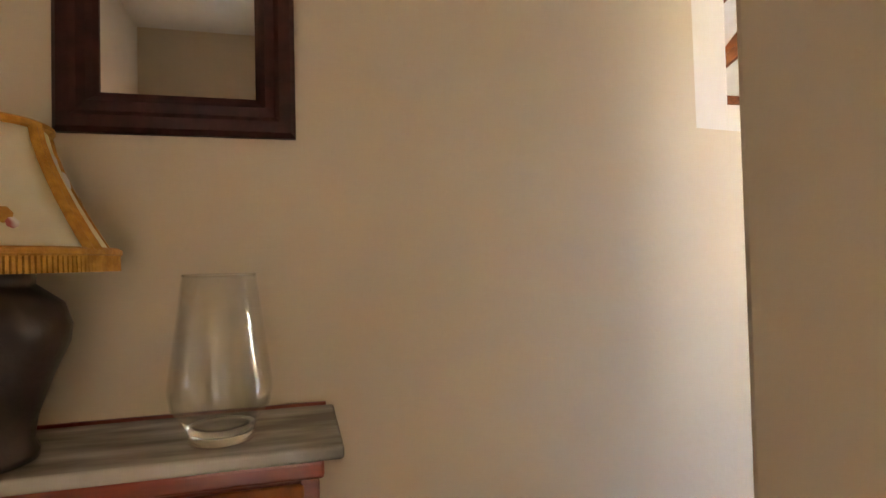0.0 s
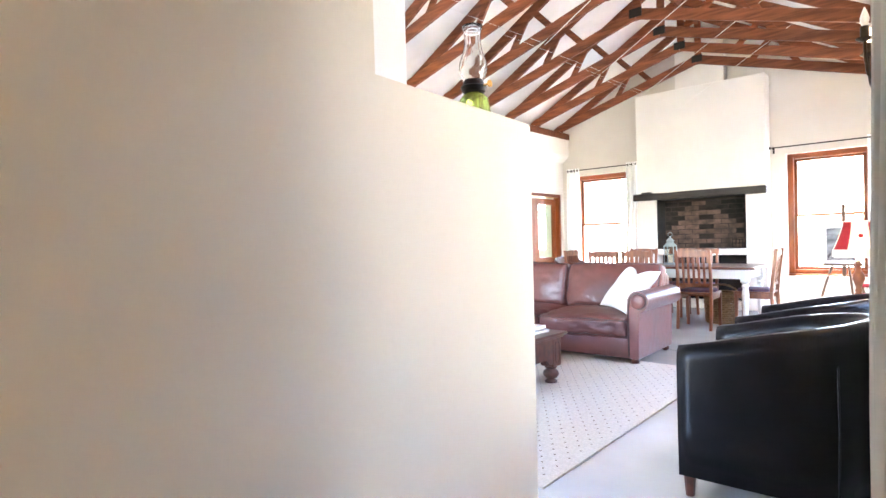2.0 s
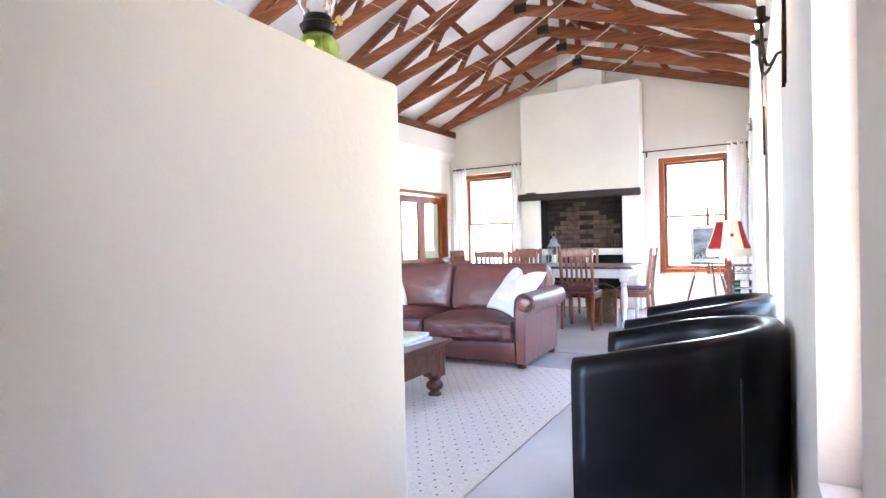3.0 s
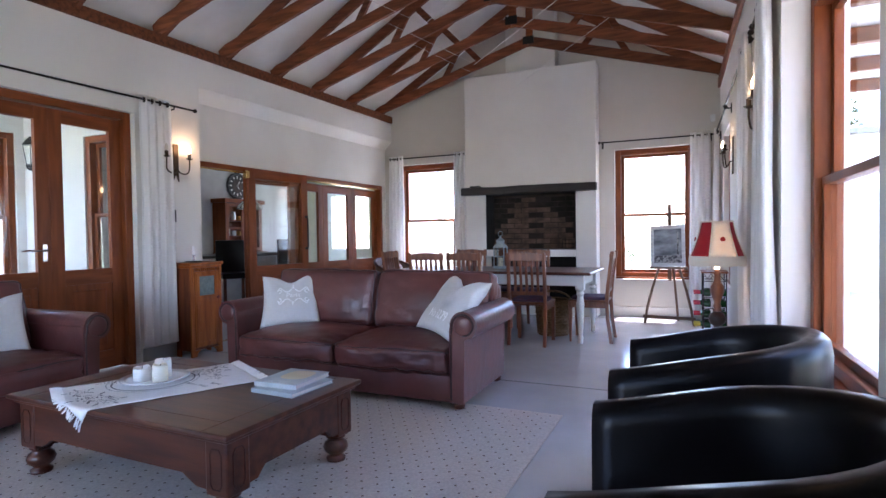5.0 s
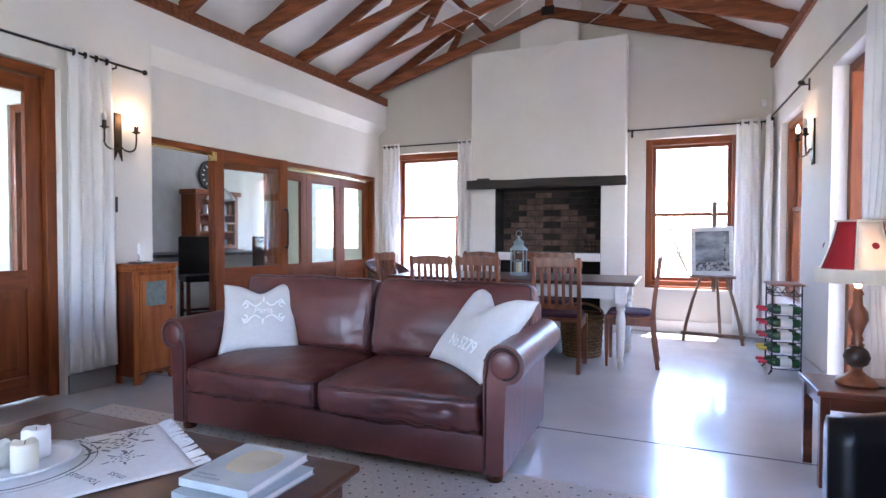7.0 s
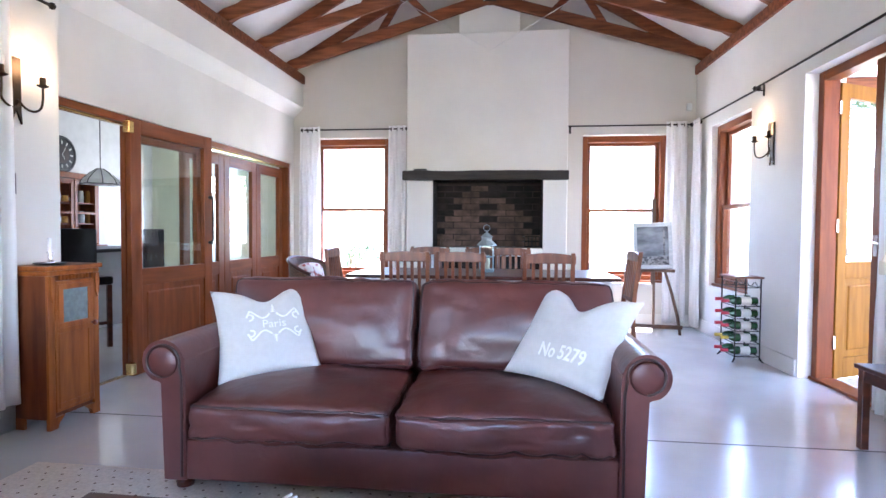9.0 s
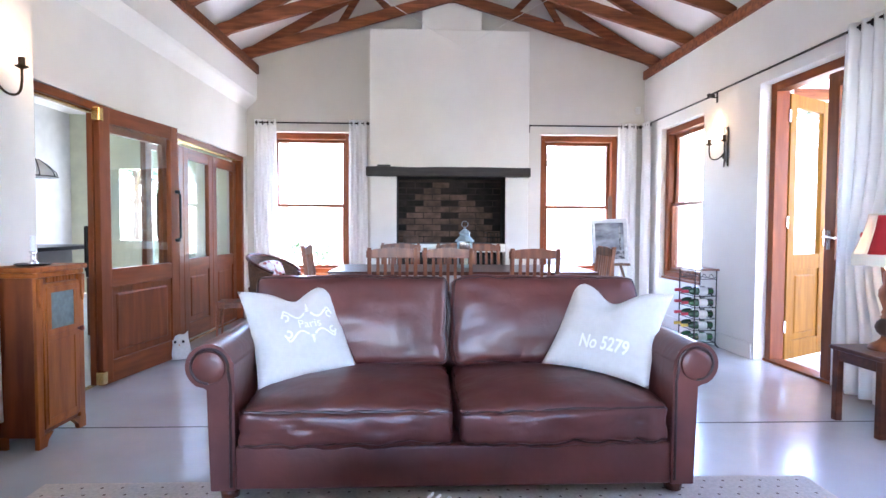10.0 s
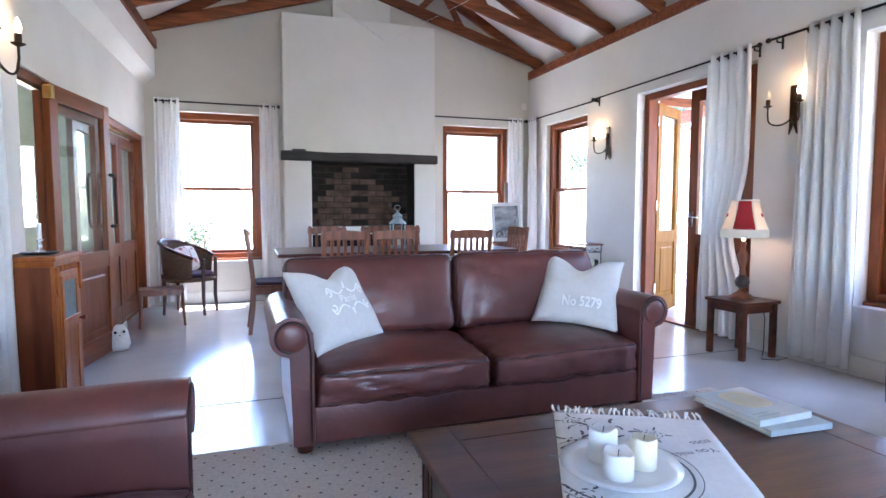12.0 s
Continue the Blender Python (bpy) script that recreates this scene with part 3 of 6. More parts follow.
def frame_set(t, w, h, d, f=0.07):
    for a, b, mt in (((0, 0, 0), (f, d, h), JOIN), ((w - f, 0, 0), (w, d, h), JOIN), ((f, 0, h - f), (w - f, d, h), JOINH)):
        part("door_frame", box(a, b, 0.005), mt, t)

# north windows: local x runs east, y runs out (north)
sash_window("window_1", pose(NWIN_L[0], NY + 0.09, 0.55), 1.06, 1.78, 0.13, "timber sash window with clear panes in the gable wall")
sash_window("window_2", pose(NWIN_R[0], NY + 0.09, 0.55), 1.02, 1.78, 0.13, "timber sash window with clear panes in the gable wall")
# east openings: local x runs south, y runs out (east)
def east(y, z=0.0, x=0.1):
    return EAST @ pose(EX + x, y, z, 0, 0, -90) @ Matrix.Diagonal((1, 1, 1, 1))
sash_window("window_3", east(E1[1], 0.58, 0.06), E1[1] - E1[0], 1.74, 0.13, "timber sash window in the long wall")
sash_window("window_4", east(E2[1], 0.51, 0.13), E2[1] - E2[0], 1.85, 0.13, "timber sash window in the long wall")
# Window_5 is added out of view to brighten the partition's north end
sash_window("window_5", east(-7.41, 0.53, 0.12), 0.61, 1.81, 0.13, "unseen timber sash window added near the hall for light")
fd = thing("door_1", "pair of glazed timber doors, one leaf standing open", "door", east(EF[1], 0, 0.1), kind="structure")
wd = EF[1] - EF[0]
frame_set(fd, wd, 2.38, 0.12)
lw = (wd - 0.14) / 2
glazed_leaf(fd, "door_leaf", Matrix.Translation((0.075, 0.13, 0.012)) @ Matrix.Rotation(radians(118), 4, "Z"), lw, 2.28, 1, wood=JOIN_DAYLIT)
glazed_leaf(fd, "door_leaf", pose(lw - 0.02, 0.012, 0.012), lw, 2.28, -1)
part("door_frame", box((wd - 0.158, 0.0, 0.0), (wd - 0.073, 0.12, 2.31), 0.004), JOIN, fd)
part("threshold", box((0, -0.02, 0), (wd, 0.14, 0.02), 0.004), JOINH, fd)
for z in (0.25, 1.15, 2.05):
    part("hinge", box((0.045, 0.112, z), (0.085, 0.128, z + 0.1), 0.002), CHROME, fd, "steel butt hinge")
# west glazed doors: local x runs north, y runs out (west)
def west(y, z=0.0, x=0.1):
    return WEST @ pose(WX - x, y, z, 0, 0, 90)
wd2 = WF[1] - WF[0]
wfd = thing("door_2", "pair of closed glazed timber doors to the veranda", "door", west(WF[0], 0, 0.06), kind="structure")
frame_set(wfd, wd2, 2.33, 0.13)
lw = (wd2 - 0.14) / 2
glazed_leaf(wfd, "door_leaf", pose(0.07, 0.05, 0.012), lw, 2.24, 1)
glazed_leaf(wfd, "door_leaf", pose(0.07 + lw, 0.05, 0.012), lw, 2.24)
# folding doors in the recess
fold = thing("door_3", "timber folding glazed doors, partly opened into the room", "door", west(WFOLD[0], 0, 0.15), kind="structure")
wd3 = WFOLD[1] - WFOLD[0]
frame_set(fold, wd3, 2.0, 0.12, 0.055)
part("track", box((0.06, 0.03, 1.93), (wd3 - 0.06, 0.07, 1.945)), BRASS, fold, "brass sliding track")
part("floor_track", box((0.06, 0.03, 0.0), (wd3 - 0.06, 0.07, 0.006)), BRASS, fold, "brass floor track")
# first leaf swung slightly into the room, its partner folded edge-on beside it
l1 = glazed_leaf(fold, "folding_leaf", Matrix.Translation((0.76, -0.05, 0.01)) @ Matrix.Rotation(radians(-7.5), 4, "Z"), 0.92, 1.965, 0)
glazed_leaf(fold, "folding_leaf", Matrix.Translation((0.765, 0.004, 0.012)) @ Matrix.Rotation(radians(-7.5), 4, "Z"), 0.89, 1.91, 0)
for k in range(3):
    glazed_leaf(fold, "folding_leaf", Matrix.Translation((1.60 + 0.705 * k, 0.07, 0.012)), 0.70, 1.9, 0)
for z in (0.03, 1.86):
    part("pivot", box((0.705, -0.085, z), (0.758, -0.03, z + 0.09), 0.006), BRASS, fold, "brass pivot hinge")
for y0, out in ((-0.162, -1), (-0.058, 1)):
    y1 = y0 + out * 0.045
    h = part("pull_handle", tube([(1.625, y0, 1.02), (1.625, y1, 1.04), (1.625, y1, 1.41), (1.625, y0, 1.43)], 0.010), IRON, fold, "black iron pull handle")
    for z in (1.02, 1.43):
        part("handle_rose", moved(lathe([(0.0, -0.016), (0.02, -0.012), (0.024, 0.0), (0.02, 0.012), (0.0, 0.016)], 12), pose(1.625, (y0 + y1) / 2, z)), IRON, h)

# ---- curtains ----
def curtain(name, m, w, h, folds, label, gather=1.0, seed=1, amp=0.024, tie=0.0, rod_drop=0.0):
    """Hanging cloth: local x along the rod, y away from the wall, z up from its hem."""
    t = thing(name, label, "curtain", m, group="white curtains")
    bm = bmesh.new()
    nu, nv = folds * 10, 26
    grid = []
    for j in range(nv + 1):
        v = j / nv
        row = []
        for i in range(nu + 1):
            u = i / nu
            ph = u * folds * 2 * math.pi
            k = 1 + (gather - 1) * (1 - v)
            wob = noise.noise(Vector((u * folds * 0.6, v * 1.3, seed * 3.7)))
            a = amp * (0.55 + 0.45 * (1 - v)) * (1 + 0.5 * wob)
            x = (u - 0.5) * w * k + w / 2 + 0.012 * wob * (1 - v) * 2
            if tie:
                pull = math.exp(-((v - 0.36) / 0.16) ** 2)
                x = x + (w * 0.92 - x) * pull * tie
            y = 0.06 + a * math.sin(ph + 0.7 * wob) + 0.02 * noise.noise(Vector((u * 3, v * 2.5, seed)))
            row.append(bm.verts.new((x, y, v * h)))
        grid.append(row)
    for j in range(nv):
        for i in range(nu):
            bm.faces.new((grid[j][i], grid[j][i + 1], grid[j + 1][i + 1], grid[j + 1][i]))
    c = part("cloth", bm, CURTAIN, t, smooth=True)
    sol = c.modifiers.new("thickness", "SOLIDIFY")
    sol.thickness = 0.004
    for i in range(folds):
        x = (i + 0.5) / folds * w
        part("eyelet", moved(lathe([(0.017, -0.004), (0.026, -0.004), (0.026, 0.004), (0.017, 0.004)], 14), pose(x, 0.06, h - 0.045, 0, 90, 0)), IRON, t, "dark metal eyelet")
    return t

def rod(name, a, b, m=None, brackets=(), wall_off=(0, 0.06, 0)):
    t = thing(name, "black iron curtain rod with ball ends", "curtain rod", m, group="curtain rods")
    part("bar", tube([a, b], 0.0095), IRON, t)
    for p in (a, b):
        part("finial", moved(lathe([(0.0, -0.022), (0.014, -0.016), (0.022, 0), (0.014, 0.016), (0.0, 0.022)], 12), Matrix.Translation(p)), IRON, t)
    for f in brackets:
        p = Vector(a).lerp(Vector(b), f)
        bm = tube([p + Vector((0, 0, -0.012)), p + Vector((0, 0, -0.03)), p + Vector(wall_off) + Vector((0, 0, -0.03))], 0.007)
        add_box(bm, tuple(p + Vector(wall_off) - Vector((0.012, 0.012, 0.08))), tuple(p + Vector(wall_off) + Vector((0.012, 0.0, 0.02))))
        part("bracket", bm, IRON, t)
    return t

# north wall rods and curtains (local y must point into the room: turn by 180)
rod("curtain_rod", (-2.36, NY - 0.06, 2.43), (-0.99, NY - 0.06, 2.43), brackets=(0.06, 0.97))
rod("curtain_rod", (1.0, NY - 0.06, 2.43), (2.46, NY - 0.06, 2.43), brackets=(0.03, 0.97))
def north_curtain(x1, w, z0, folds, seed, label, g=1.0):
    return curtain("curtain", pose(x1, NY, z0, 0, 0, 180), w, 2.47 - z0, folds, label, g, seed)
north_curtain(-2.12, 0.27, 0.05, 4, 1, "white cotton eyelet curtain hanging beside the gable window", 1.15)
north_curtain(-1.0, 0.22, 0.05, 3, 2, "narrow white cotton curtain against the chimney breast", 1.1)
north_curtain(2.41, 0.24, 0.05, 3, 3, "white cotton eyelet curtain in the corner", 1.1)
# east wall: local x runs north, y points into the room
def east_curtain(y0, w, z0, folds, seed, label, g=1.0, top=2.5, tie=0.0, amp=0.04):
    return curtain("curtain", EAST @ pose(EX, y0, z0, 0, 0, 90), w, top - z0, folds, label, g, seed, amp, tie)
rod("curtain_rod", (EX - 0.06, NY - 0.03, 2.43), (EX - 0.06, -1.62, 2.43), EAST, (0.05,), (0.06, 0, 0))
rod("curtain_rod", (EX - 0.06, -1.55, 2.45), (EX - 0.06, -3.78, 2.47), EAST, (0.02, 0.98), (0.06, 0, 0))
rod("curtain_rod", (EX - 0.06, -3.86, 2.48), (EX - 0.06, -6.4, 2.48), EAST, (0.03, 0.97), (0.06, 0, 0))
rod("curtain_rod", (EX + 0.025, -8.43, 2.465), (EX + 0.025, -8.76, 2.465), EAST, (), (0.025, 0, 0))
east_curtain(-0.24, 0.22, 0.05, 3, 4, "white cotton eyelet curtain in the corner", 1.1, 2.46)
east_curtain(-3.72, 0.46, 0.05, 5, 5, "white cotton curtain caught back beside the open door", 1.25, 2.5, 0.35)
east_curtain(-4.56, 0.40, 0.05, 5, 6, "white cotton curtain hanging beside the sash window", 1.2, 2.51)
curtain("curtain", EAST @ pose(EX + 0.085, -8.74, 0.05, 0, 0, 90), 0.32, 2.46, 4, "white cotton curtain hanging near the hall", 1.0, 7, 0.022)
# west wall
rod("curtain_rod", (WX + 0.06, -6.3, 2.46), (WX + 0.06, -3.86, 2.46), WEST, (0.04, 0.9), (-0.06, 0, 0))
curtain("curtain", WEST @ pose(WX, -4.14, 0.16, 0, 0, -90), 0.33, 2.34, 4, "white cotton eyelet curtain beside the veranda doors", 1.12, 8)

# ---- sconces ----
def sconce(m, lit, label):
    """Local x along the wall, y out of it."""
    t = thing("wall_sconce", label, "wall lamp", m, group="wall sconces")
    part("back_plate", prism([(-0.028, 0.34), (0.028, 0.34), (0.028, 0.05), (0.034, -0.03), (0.0, 0.05), (-0.034, -0.03), (-0.028, 0.05)], 0.002, 0.016), BRONZE, t)
    for s, ln in ((-1, 0.10), (1, 0.16)):
        pts = [(0, 0.016, 0.10)] + [(s * ln * 0.5 * (1 - math.cos(a)), 0.03 + 0.05 * math.sin(a * 0.5), 0.10 - 0.055 * math.sin(a)) for a in np.linspace(0.1, math.pi * 0.95, 9)]
        pts += [(s * ln, 0.085, 0.13), (s * ln, 0.085, 0.20)]
        part("arm", tube(pts, 0.0065), BRONZE, t)
        base = Matrix.Translation((s * ln, 0.085, 0.20))
        part("drip_cup", moved(lathe([(0.008, -0.012), (0.03, 0.0), (0.032, 0.004), (0.016, 0.006), (0.016, 0.05), (0.013, 0.052)], 16), base), BRONZE, t)
        bulb = [(0.009, 0.05), (0.016, 0.07), (0.017, 0.085), (0.010, 0.108), (0.002, 0.128), (0.0, 0.13)]
        on = lit in (s, 2)
        part("bulb", moved(lathe(bulb, 14), base), BULB if on else BULBOFF, t, "lit candle bulb" if on else "unlit candle bulb", True)
    return t

def sconce_lamp(m, s):
    p = m @ Vector((s * (0.16 if s > 0 else 0.10), 0.085, 0.30))
    L = new("sconce_light", bpy.data.lights.new("sconce_light", "POINT"))
    L.data.energy, L.data.color, L.data.shadow_soft_size = 0.13, (1.0, 0.62, 0.28), 0.03
    L.location = p + (m.to_3x3() @ Vector((0, 0.03, 0.02)))

for m, lit in ((WEST @ pose(WX, -4.06, 1.76, 0, 0, -90), -1), (EAST @ pose(EX, -1.78, 1.76, 0, 0, 90), 1), (EAST @ pose(EX, -4.06, 1.76, 0, 0, 90), -1), (EAST @ pose(EX, -6.52, 1.72, 0, 0, 90), 1)):
    sconce(m, lit, "bronze two-arm candle sconce with one lit bulb")
    sconce_lamp(m, lit)

# ---- sofas ----
def stuffed(sx, sy, sz, r, crown=(0, 0, 0), crease=0.0, seed=0, n=30):
    """A stuffed leather cushion about the origin: an even rounded block that bulges by crown; returns (mesh, its surface function)."""
    hx, hy, hz = sx / 2, sy / 2, sz / 2
    def at(u, v, w):
        p = Vector((u * hx, v * hy, w * hz))
        c = Vector((max(-hx + r, min(hx - r, p.x)), max(-hy + r, min(hy - r, p.y)), max(-hz + r, min(hz - r, p.z))))
        d = p - c
        q = c + d.normalized() * r if d.length > 1e-6 else p
        fu, fv, fw = 1 - u * u, 1 - v * v, 1 - w * w
        q.x += math.copysign(crown[0] * fv * fw, u) if abs(u) > 0.999 else 0
        q.y += math.copysign(crown[1] * fu * fw, v) * abs(v) ** 4
        q.z += math.copysign(crown[2] * fu ** 0.7 * fv ** 0.7, w) * abs(w) ** 4
        k = Vector((seed * 5.3, seed * 1.7, seed * 3.1))
        q += noise.noise_vector(q * 3.2 + k) * 0.010
        if crease:
            f1 = 1 - abs(noise.noise(Vector((q.x * 15, q.y * 4, q.z * 5)) + k))
            f2 = 1 - abs(noise.noise(Vector((q.x * 6 + q.y * 9, q.y * 7 - q.x * 3, q.z * 8)) + k * 2))
            near = 0.35 + 0.65 * max(abs(u), abs(v), abs(w) if hz > hy else 0) ** 6
            q += d.normalized() * -crease * near * (f1 ** 6 + 0.8 * f2 ** 7) if d.length > 1e-6 else Vector((0, 0, -crease * near * (f1 ** 6 + 0.8 * f2 ** 7)))
        return q
    bm = bmesh.new()
    g = np.sin(np.linspace(-1, 1, n + 1) * math.pi / 2)
    for ax in range(3):
        for sg in (-1, 1):
            rows = []
            for a in g:
                row = []
                for b in g:
                    t = [0, 0, 0]
                    t[ax], t[(ax + 1) % 3], t[(ax + 2) % 3] = sg, a, b
                    row.append(bm.verts.new(at(*t)))
                rows.append(row)
            for ra, rb in zip(rows, rows[1:]):
                for k in range(n):
                    bm.faces.new((ra[k], ra[k + 1], rb[k + 1], rb[k]))
    bmesh.ops.remove_doubles(bm, verts=bm.verts, dist=1e-5)
    return bm, at

def welt(at, fixed, level, m, n=24):
    """The line of piping round a cushion where the axis `fixed` is at `level`."""
    side = [-1 + 2 * k / n for k in range(n)]
    loop = [(a, -1) for a in side] + [(1, a) for a in side] + [(-a, 1) for a in side] + [(-1, -a) for a in side]
    pts = []
    for a, b in loop:
        t = [0, 0, 0]
        t[fixed], t[(fixed + 1) % 3], t[(fixed + 2) % 3] = level, a, b
        pts.append(m @ at(*t))
    return tube(pts, 0.0055, 6, True)

def scroll_arm(depth, h, body=0.10, r=0.094):
    """Rolled arm: a slim upright with a scroll over its outer edge (outer side is local -x), pushed from 0 (front) to depth."""
    cx, cz = -0.05, h - r
    poly = [(-body / 2, 0.06), (body / 2, 0.06), (body / 2, cz - 0.03), (body / 2 - 0.004, cz + 0.01)]
    for a in np.linspace(0.12, math.pi * 1.38, 34):
        poly.append((cx + r * math.cos(a), cz + r * math.sin(a)))
    poly.append((-body / 2 - 0.004, cz - r * 0.95))
    return prism(poly, 0, depth, "xz", 0.006)

def sofa(m, L, D, seats, label, seed):
    t = thing("sofa", label, "sofa", m, group="brown leather sofas")
    out, body = L / 2, 0.10
    xa = out - 0.094 - 0.05
    part("base", box((-xa + 0.04, 0.03, 0.06), (xa - 0.04, D - 0.03, 0.24), 0.02, 3), LEATHER, t, smooth=True)
    part("front_rail", soft_wrap(box((-xa + 0.045, 0.008, 0.06), (xa - 0.045, 0.06, 0.238), 0.014, 3)), LEATHER, t, smooth=True)
    part("back_frame", box((-xa - 0.03, D - 0.14, 0.06), (xa + 0.03, D, 0.78), 0.05, 4), LEATHER, t, smooth=True)
    for s in (-1, 1):
        arm = moved(scroll_arm(D - 0.05, 0.665, body), Matrix.Translation((s * xa, 0, 0)) @ Matrix.Diagonal((-s, 1, 1, 1)))
        a = part("arm", soft_wrap(arm), LEATHER, t, smooth=False)
        cx, cz = s * (xa + 0.05), 0.571
        curl = [(cx - s * 0.078 * math.cos(q) * (1 - 0.035 * q), -0.003, cz + 0.078 * math.sin(q) * (1 - 0.035 * q)) for q in np.linspace(-0.2, math.pi * 1.5, 30)]
        part("arm_piping", tube([(s * (xa - body / 2 + 0.014), -0.003, 0.08), (s * (xa - body / 2 + 0.014), -0.003, 0.50)] + curl, 0.006), PIPING, a, "dark leather piping")
        part("arm_facing", moved(soft_wrap(lathe([(0.0, 0.012), (0.04, 0.010), (0.062, 0.004), (0.068, 0.0)], 24)), Matrix.Translation((cx, -0.001, cz)) @ Matrix.Rotation(math.pi / 2, 4, "X")), LEATHER, a, "stuffed scroll end", True)
        for yy in (0.07, D - 0.07):
            part("foot", moved(lathe([(0.02, 0), (0.036, 0.012), (0.04, 0.035), (0.028, 0.06), (0.034, 0.072)], 16), Matrix.Translation((s * (xa - 0.01), yy, 0))), TABLEWOOD, t, "dark turned bun foot")
    inner = xa - body / 2
    cw = 2 * inner / seats
    for k in range(seats):
        cx = -inner + cw * (k + 0.5)
        ms = pose(cx, 0.315, 0.325, 1.5)
        seat, at = stuffed(cw - 0.006, 0.67, 0.165, 0.035, (0.0, 0.018, 0.058), 0.015, seed + k)
        part("seat_cushion", moved(seat, ms), LEATHER, t, smooth=True)
        for lv in (-1, 1):
            part("seat_piping", welt(at, 2, lv, ms), PIPING, t, "dark leather piping")
        bw = (2 * inner + 0.20) / seats if seats > 1 else 2 * inner - 0.01
        bx = (k - (seats - 1) / 2) * bw
        mb = pose(bx, D - 0.255, 0.645, -13)
        back, at = stuffed(bw - 0.006, 0.20, 0.47, 0.05, (0.0, 0.045, 0.008), 0.010, seed + 5 + k)
        part("back_cushion", moved(back, mb), LEATHER, t, smooth=True)
        for lv in (-1, 1):
            part("back_piping", welt(at, 1, lv, mb), PIPING, t, "dark leather piping")
    return t

def soft_wrap(bm):
    for v in bm.verts:
        v.co += noise.noise_vector(v.co * 3) * 0.004
    return bm

SOFA = pose(-0.16, -4.69, 0, 0, 0, 0.6)
sofa(SOFA, 2.2, 0.92, 2, "worn brown leather two-seat sofa with rolled arms", 3)
SOFA2 = pose(-1.49, -6.23, 0, 0, 0, 91)
sofa(SOFA2, 1.6, 0.90, 1, "brown leather sofa with rolled arms beside the coffee table", 11)

def pillow_depth(u, v, th):
    return th * max(0.0, (1 - u ** 4) * (1 - v ** 4)) ** 0.55

def throw_pillow(m, size, label, chop=0.10, lean=0.0):
    t = thing("scatter_cushion", label, "cushion", m, group="linen scatter cushions")
    bm = bmesh.new()
    n = 26
    def P(i, j, s):
        u, v = -1 + 2 * i / n, -1 + 2 * j / n
        x = u * size / 2 * (1 - 0.09 * (1 - v * v))
        z = v * size / 2 * (1 - 0.09 * (1 - u * u))
        if v > 0:
            z -= chop * v * math.exp(-(u / 0.38) ** 2)
        y = s * pillow_depth(u, v, 0.075) * (1 + 0.25 * noise.noise(Vector((u * 2, v * 2, s))))
        return (x + lean * z, y, z)
    for s in (-1, 1):
        g = [[bm.verts.new(P(i, j, s)) for i in range(n + 1)] for j in range(n + 1)]
        for j in range(n):
            for i in range(n):
                bm.faces.new((g[j][i], g[j][i + 1], g[j + 1][i + 1], g[j + 1][i]))
    bmesh.ops.remove_doubles(bm, verts=bm.verts, dist=1e-5)
    part("cover", bm, LINEN, t, smooth=True)
    return t

def text_mesh(body, size, spacing=1.0, bold=0.0):
    cu = bpy.data.curves.new("lettering", "FONT")
    cu.offset = bold
    cu.body, cu.size, cu.align_x, cu.align_y, cu.space_character = body, size, "CENTER", "CENTER", spacing
    ob = bpy.data.objects.new("lettering", cu)
    scene.collection.objects.link(ob)
    me = bpy.data.meshes.new_from_object(ob.evaluated_get(bpy.context.evaluated_depsgraph_get()))
    bpy.data.objects.remove(ob)
    bm = bmesh.new()
    bm.from_mesh(me)
    return bm

def print_on(bm, parent, size, dx, dz, mat, name, label, lean=0.0):
    """Lays flat lettering (xy) on a cushion's front."""
    for v in bm.verts:
        x, z = v.co.x + dx, v.co.y + dz
        u, w = 2 * x / size, 2 * z / size
        v.co = Vector((x + lean * z, -pillow_depth(u, w, 0.075) * (1 + 0.25 * noise.noise(Vector((u * 2, w * 2, -1)))) - 0.0075, z))
    return part(name, bm, mat, parent, label)

def propped(c, across, up):
    """A frame at c whose x runs along across and whose z leans along up."""
    x = Vector(across).normalized()
    z = Vector(up)
    z = (z - x * z.dot(x)).normalized()
    y = z.cross(x)
    return Matrix(((x.x, y.x, z.x, c[0]), (x.y, y.y, z.y, c[1]), (x.z, y.z, z.z, c[2]), (0, 0, 0, 1)))

p1 = throw_pillow(propped((-0.905, -4.25, 0.632), (0.84, 0.54, 0.04), (-0.38, 0.40, 0.83)), 0.49, "pale linen cushion printed with a white scroll motif", 0.07)
print_on(text_mesh("Paris", 0.06), p1, 0.49, 0.03, 0.0, PRINT, "lettering", "white printed word")
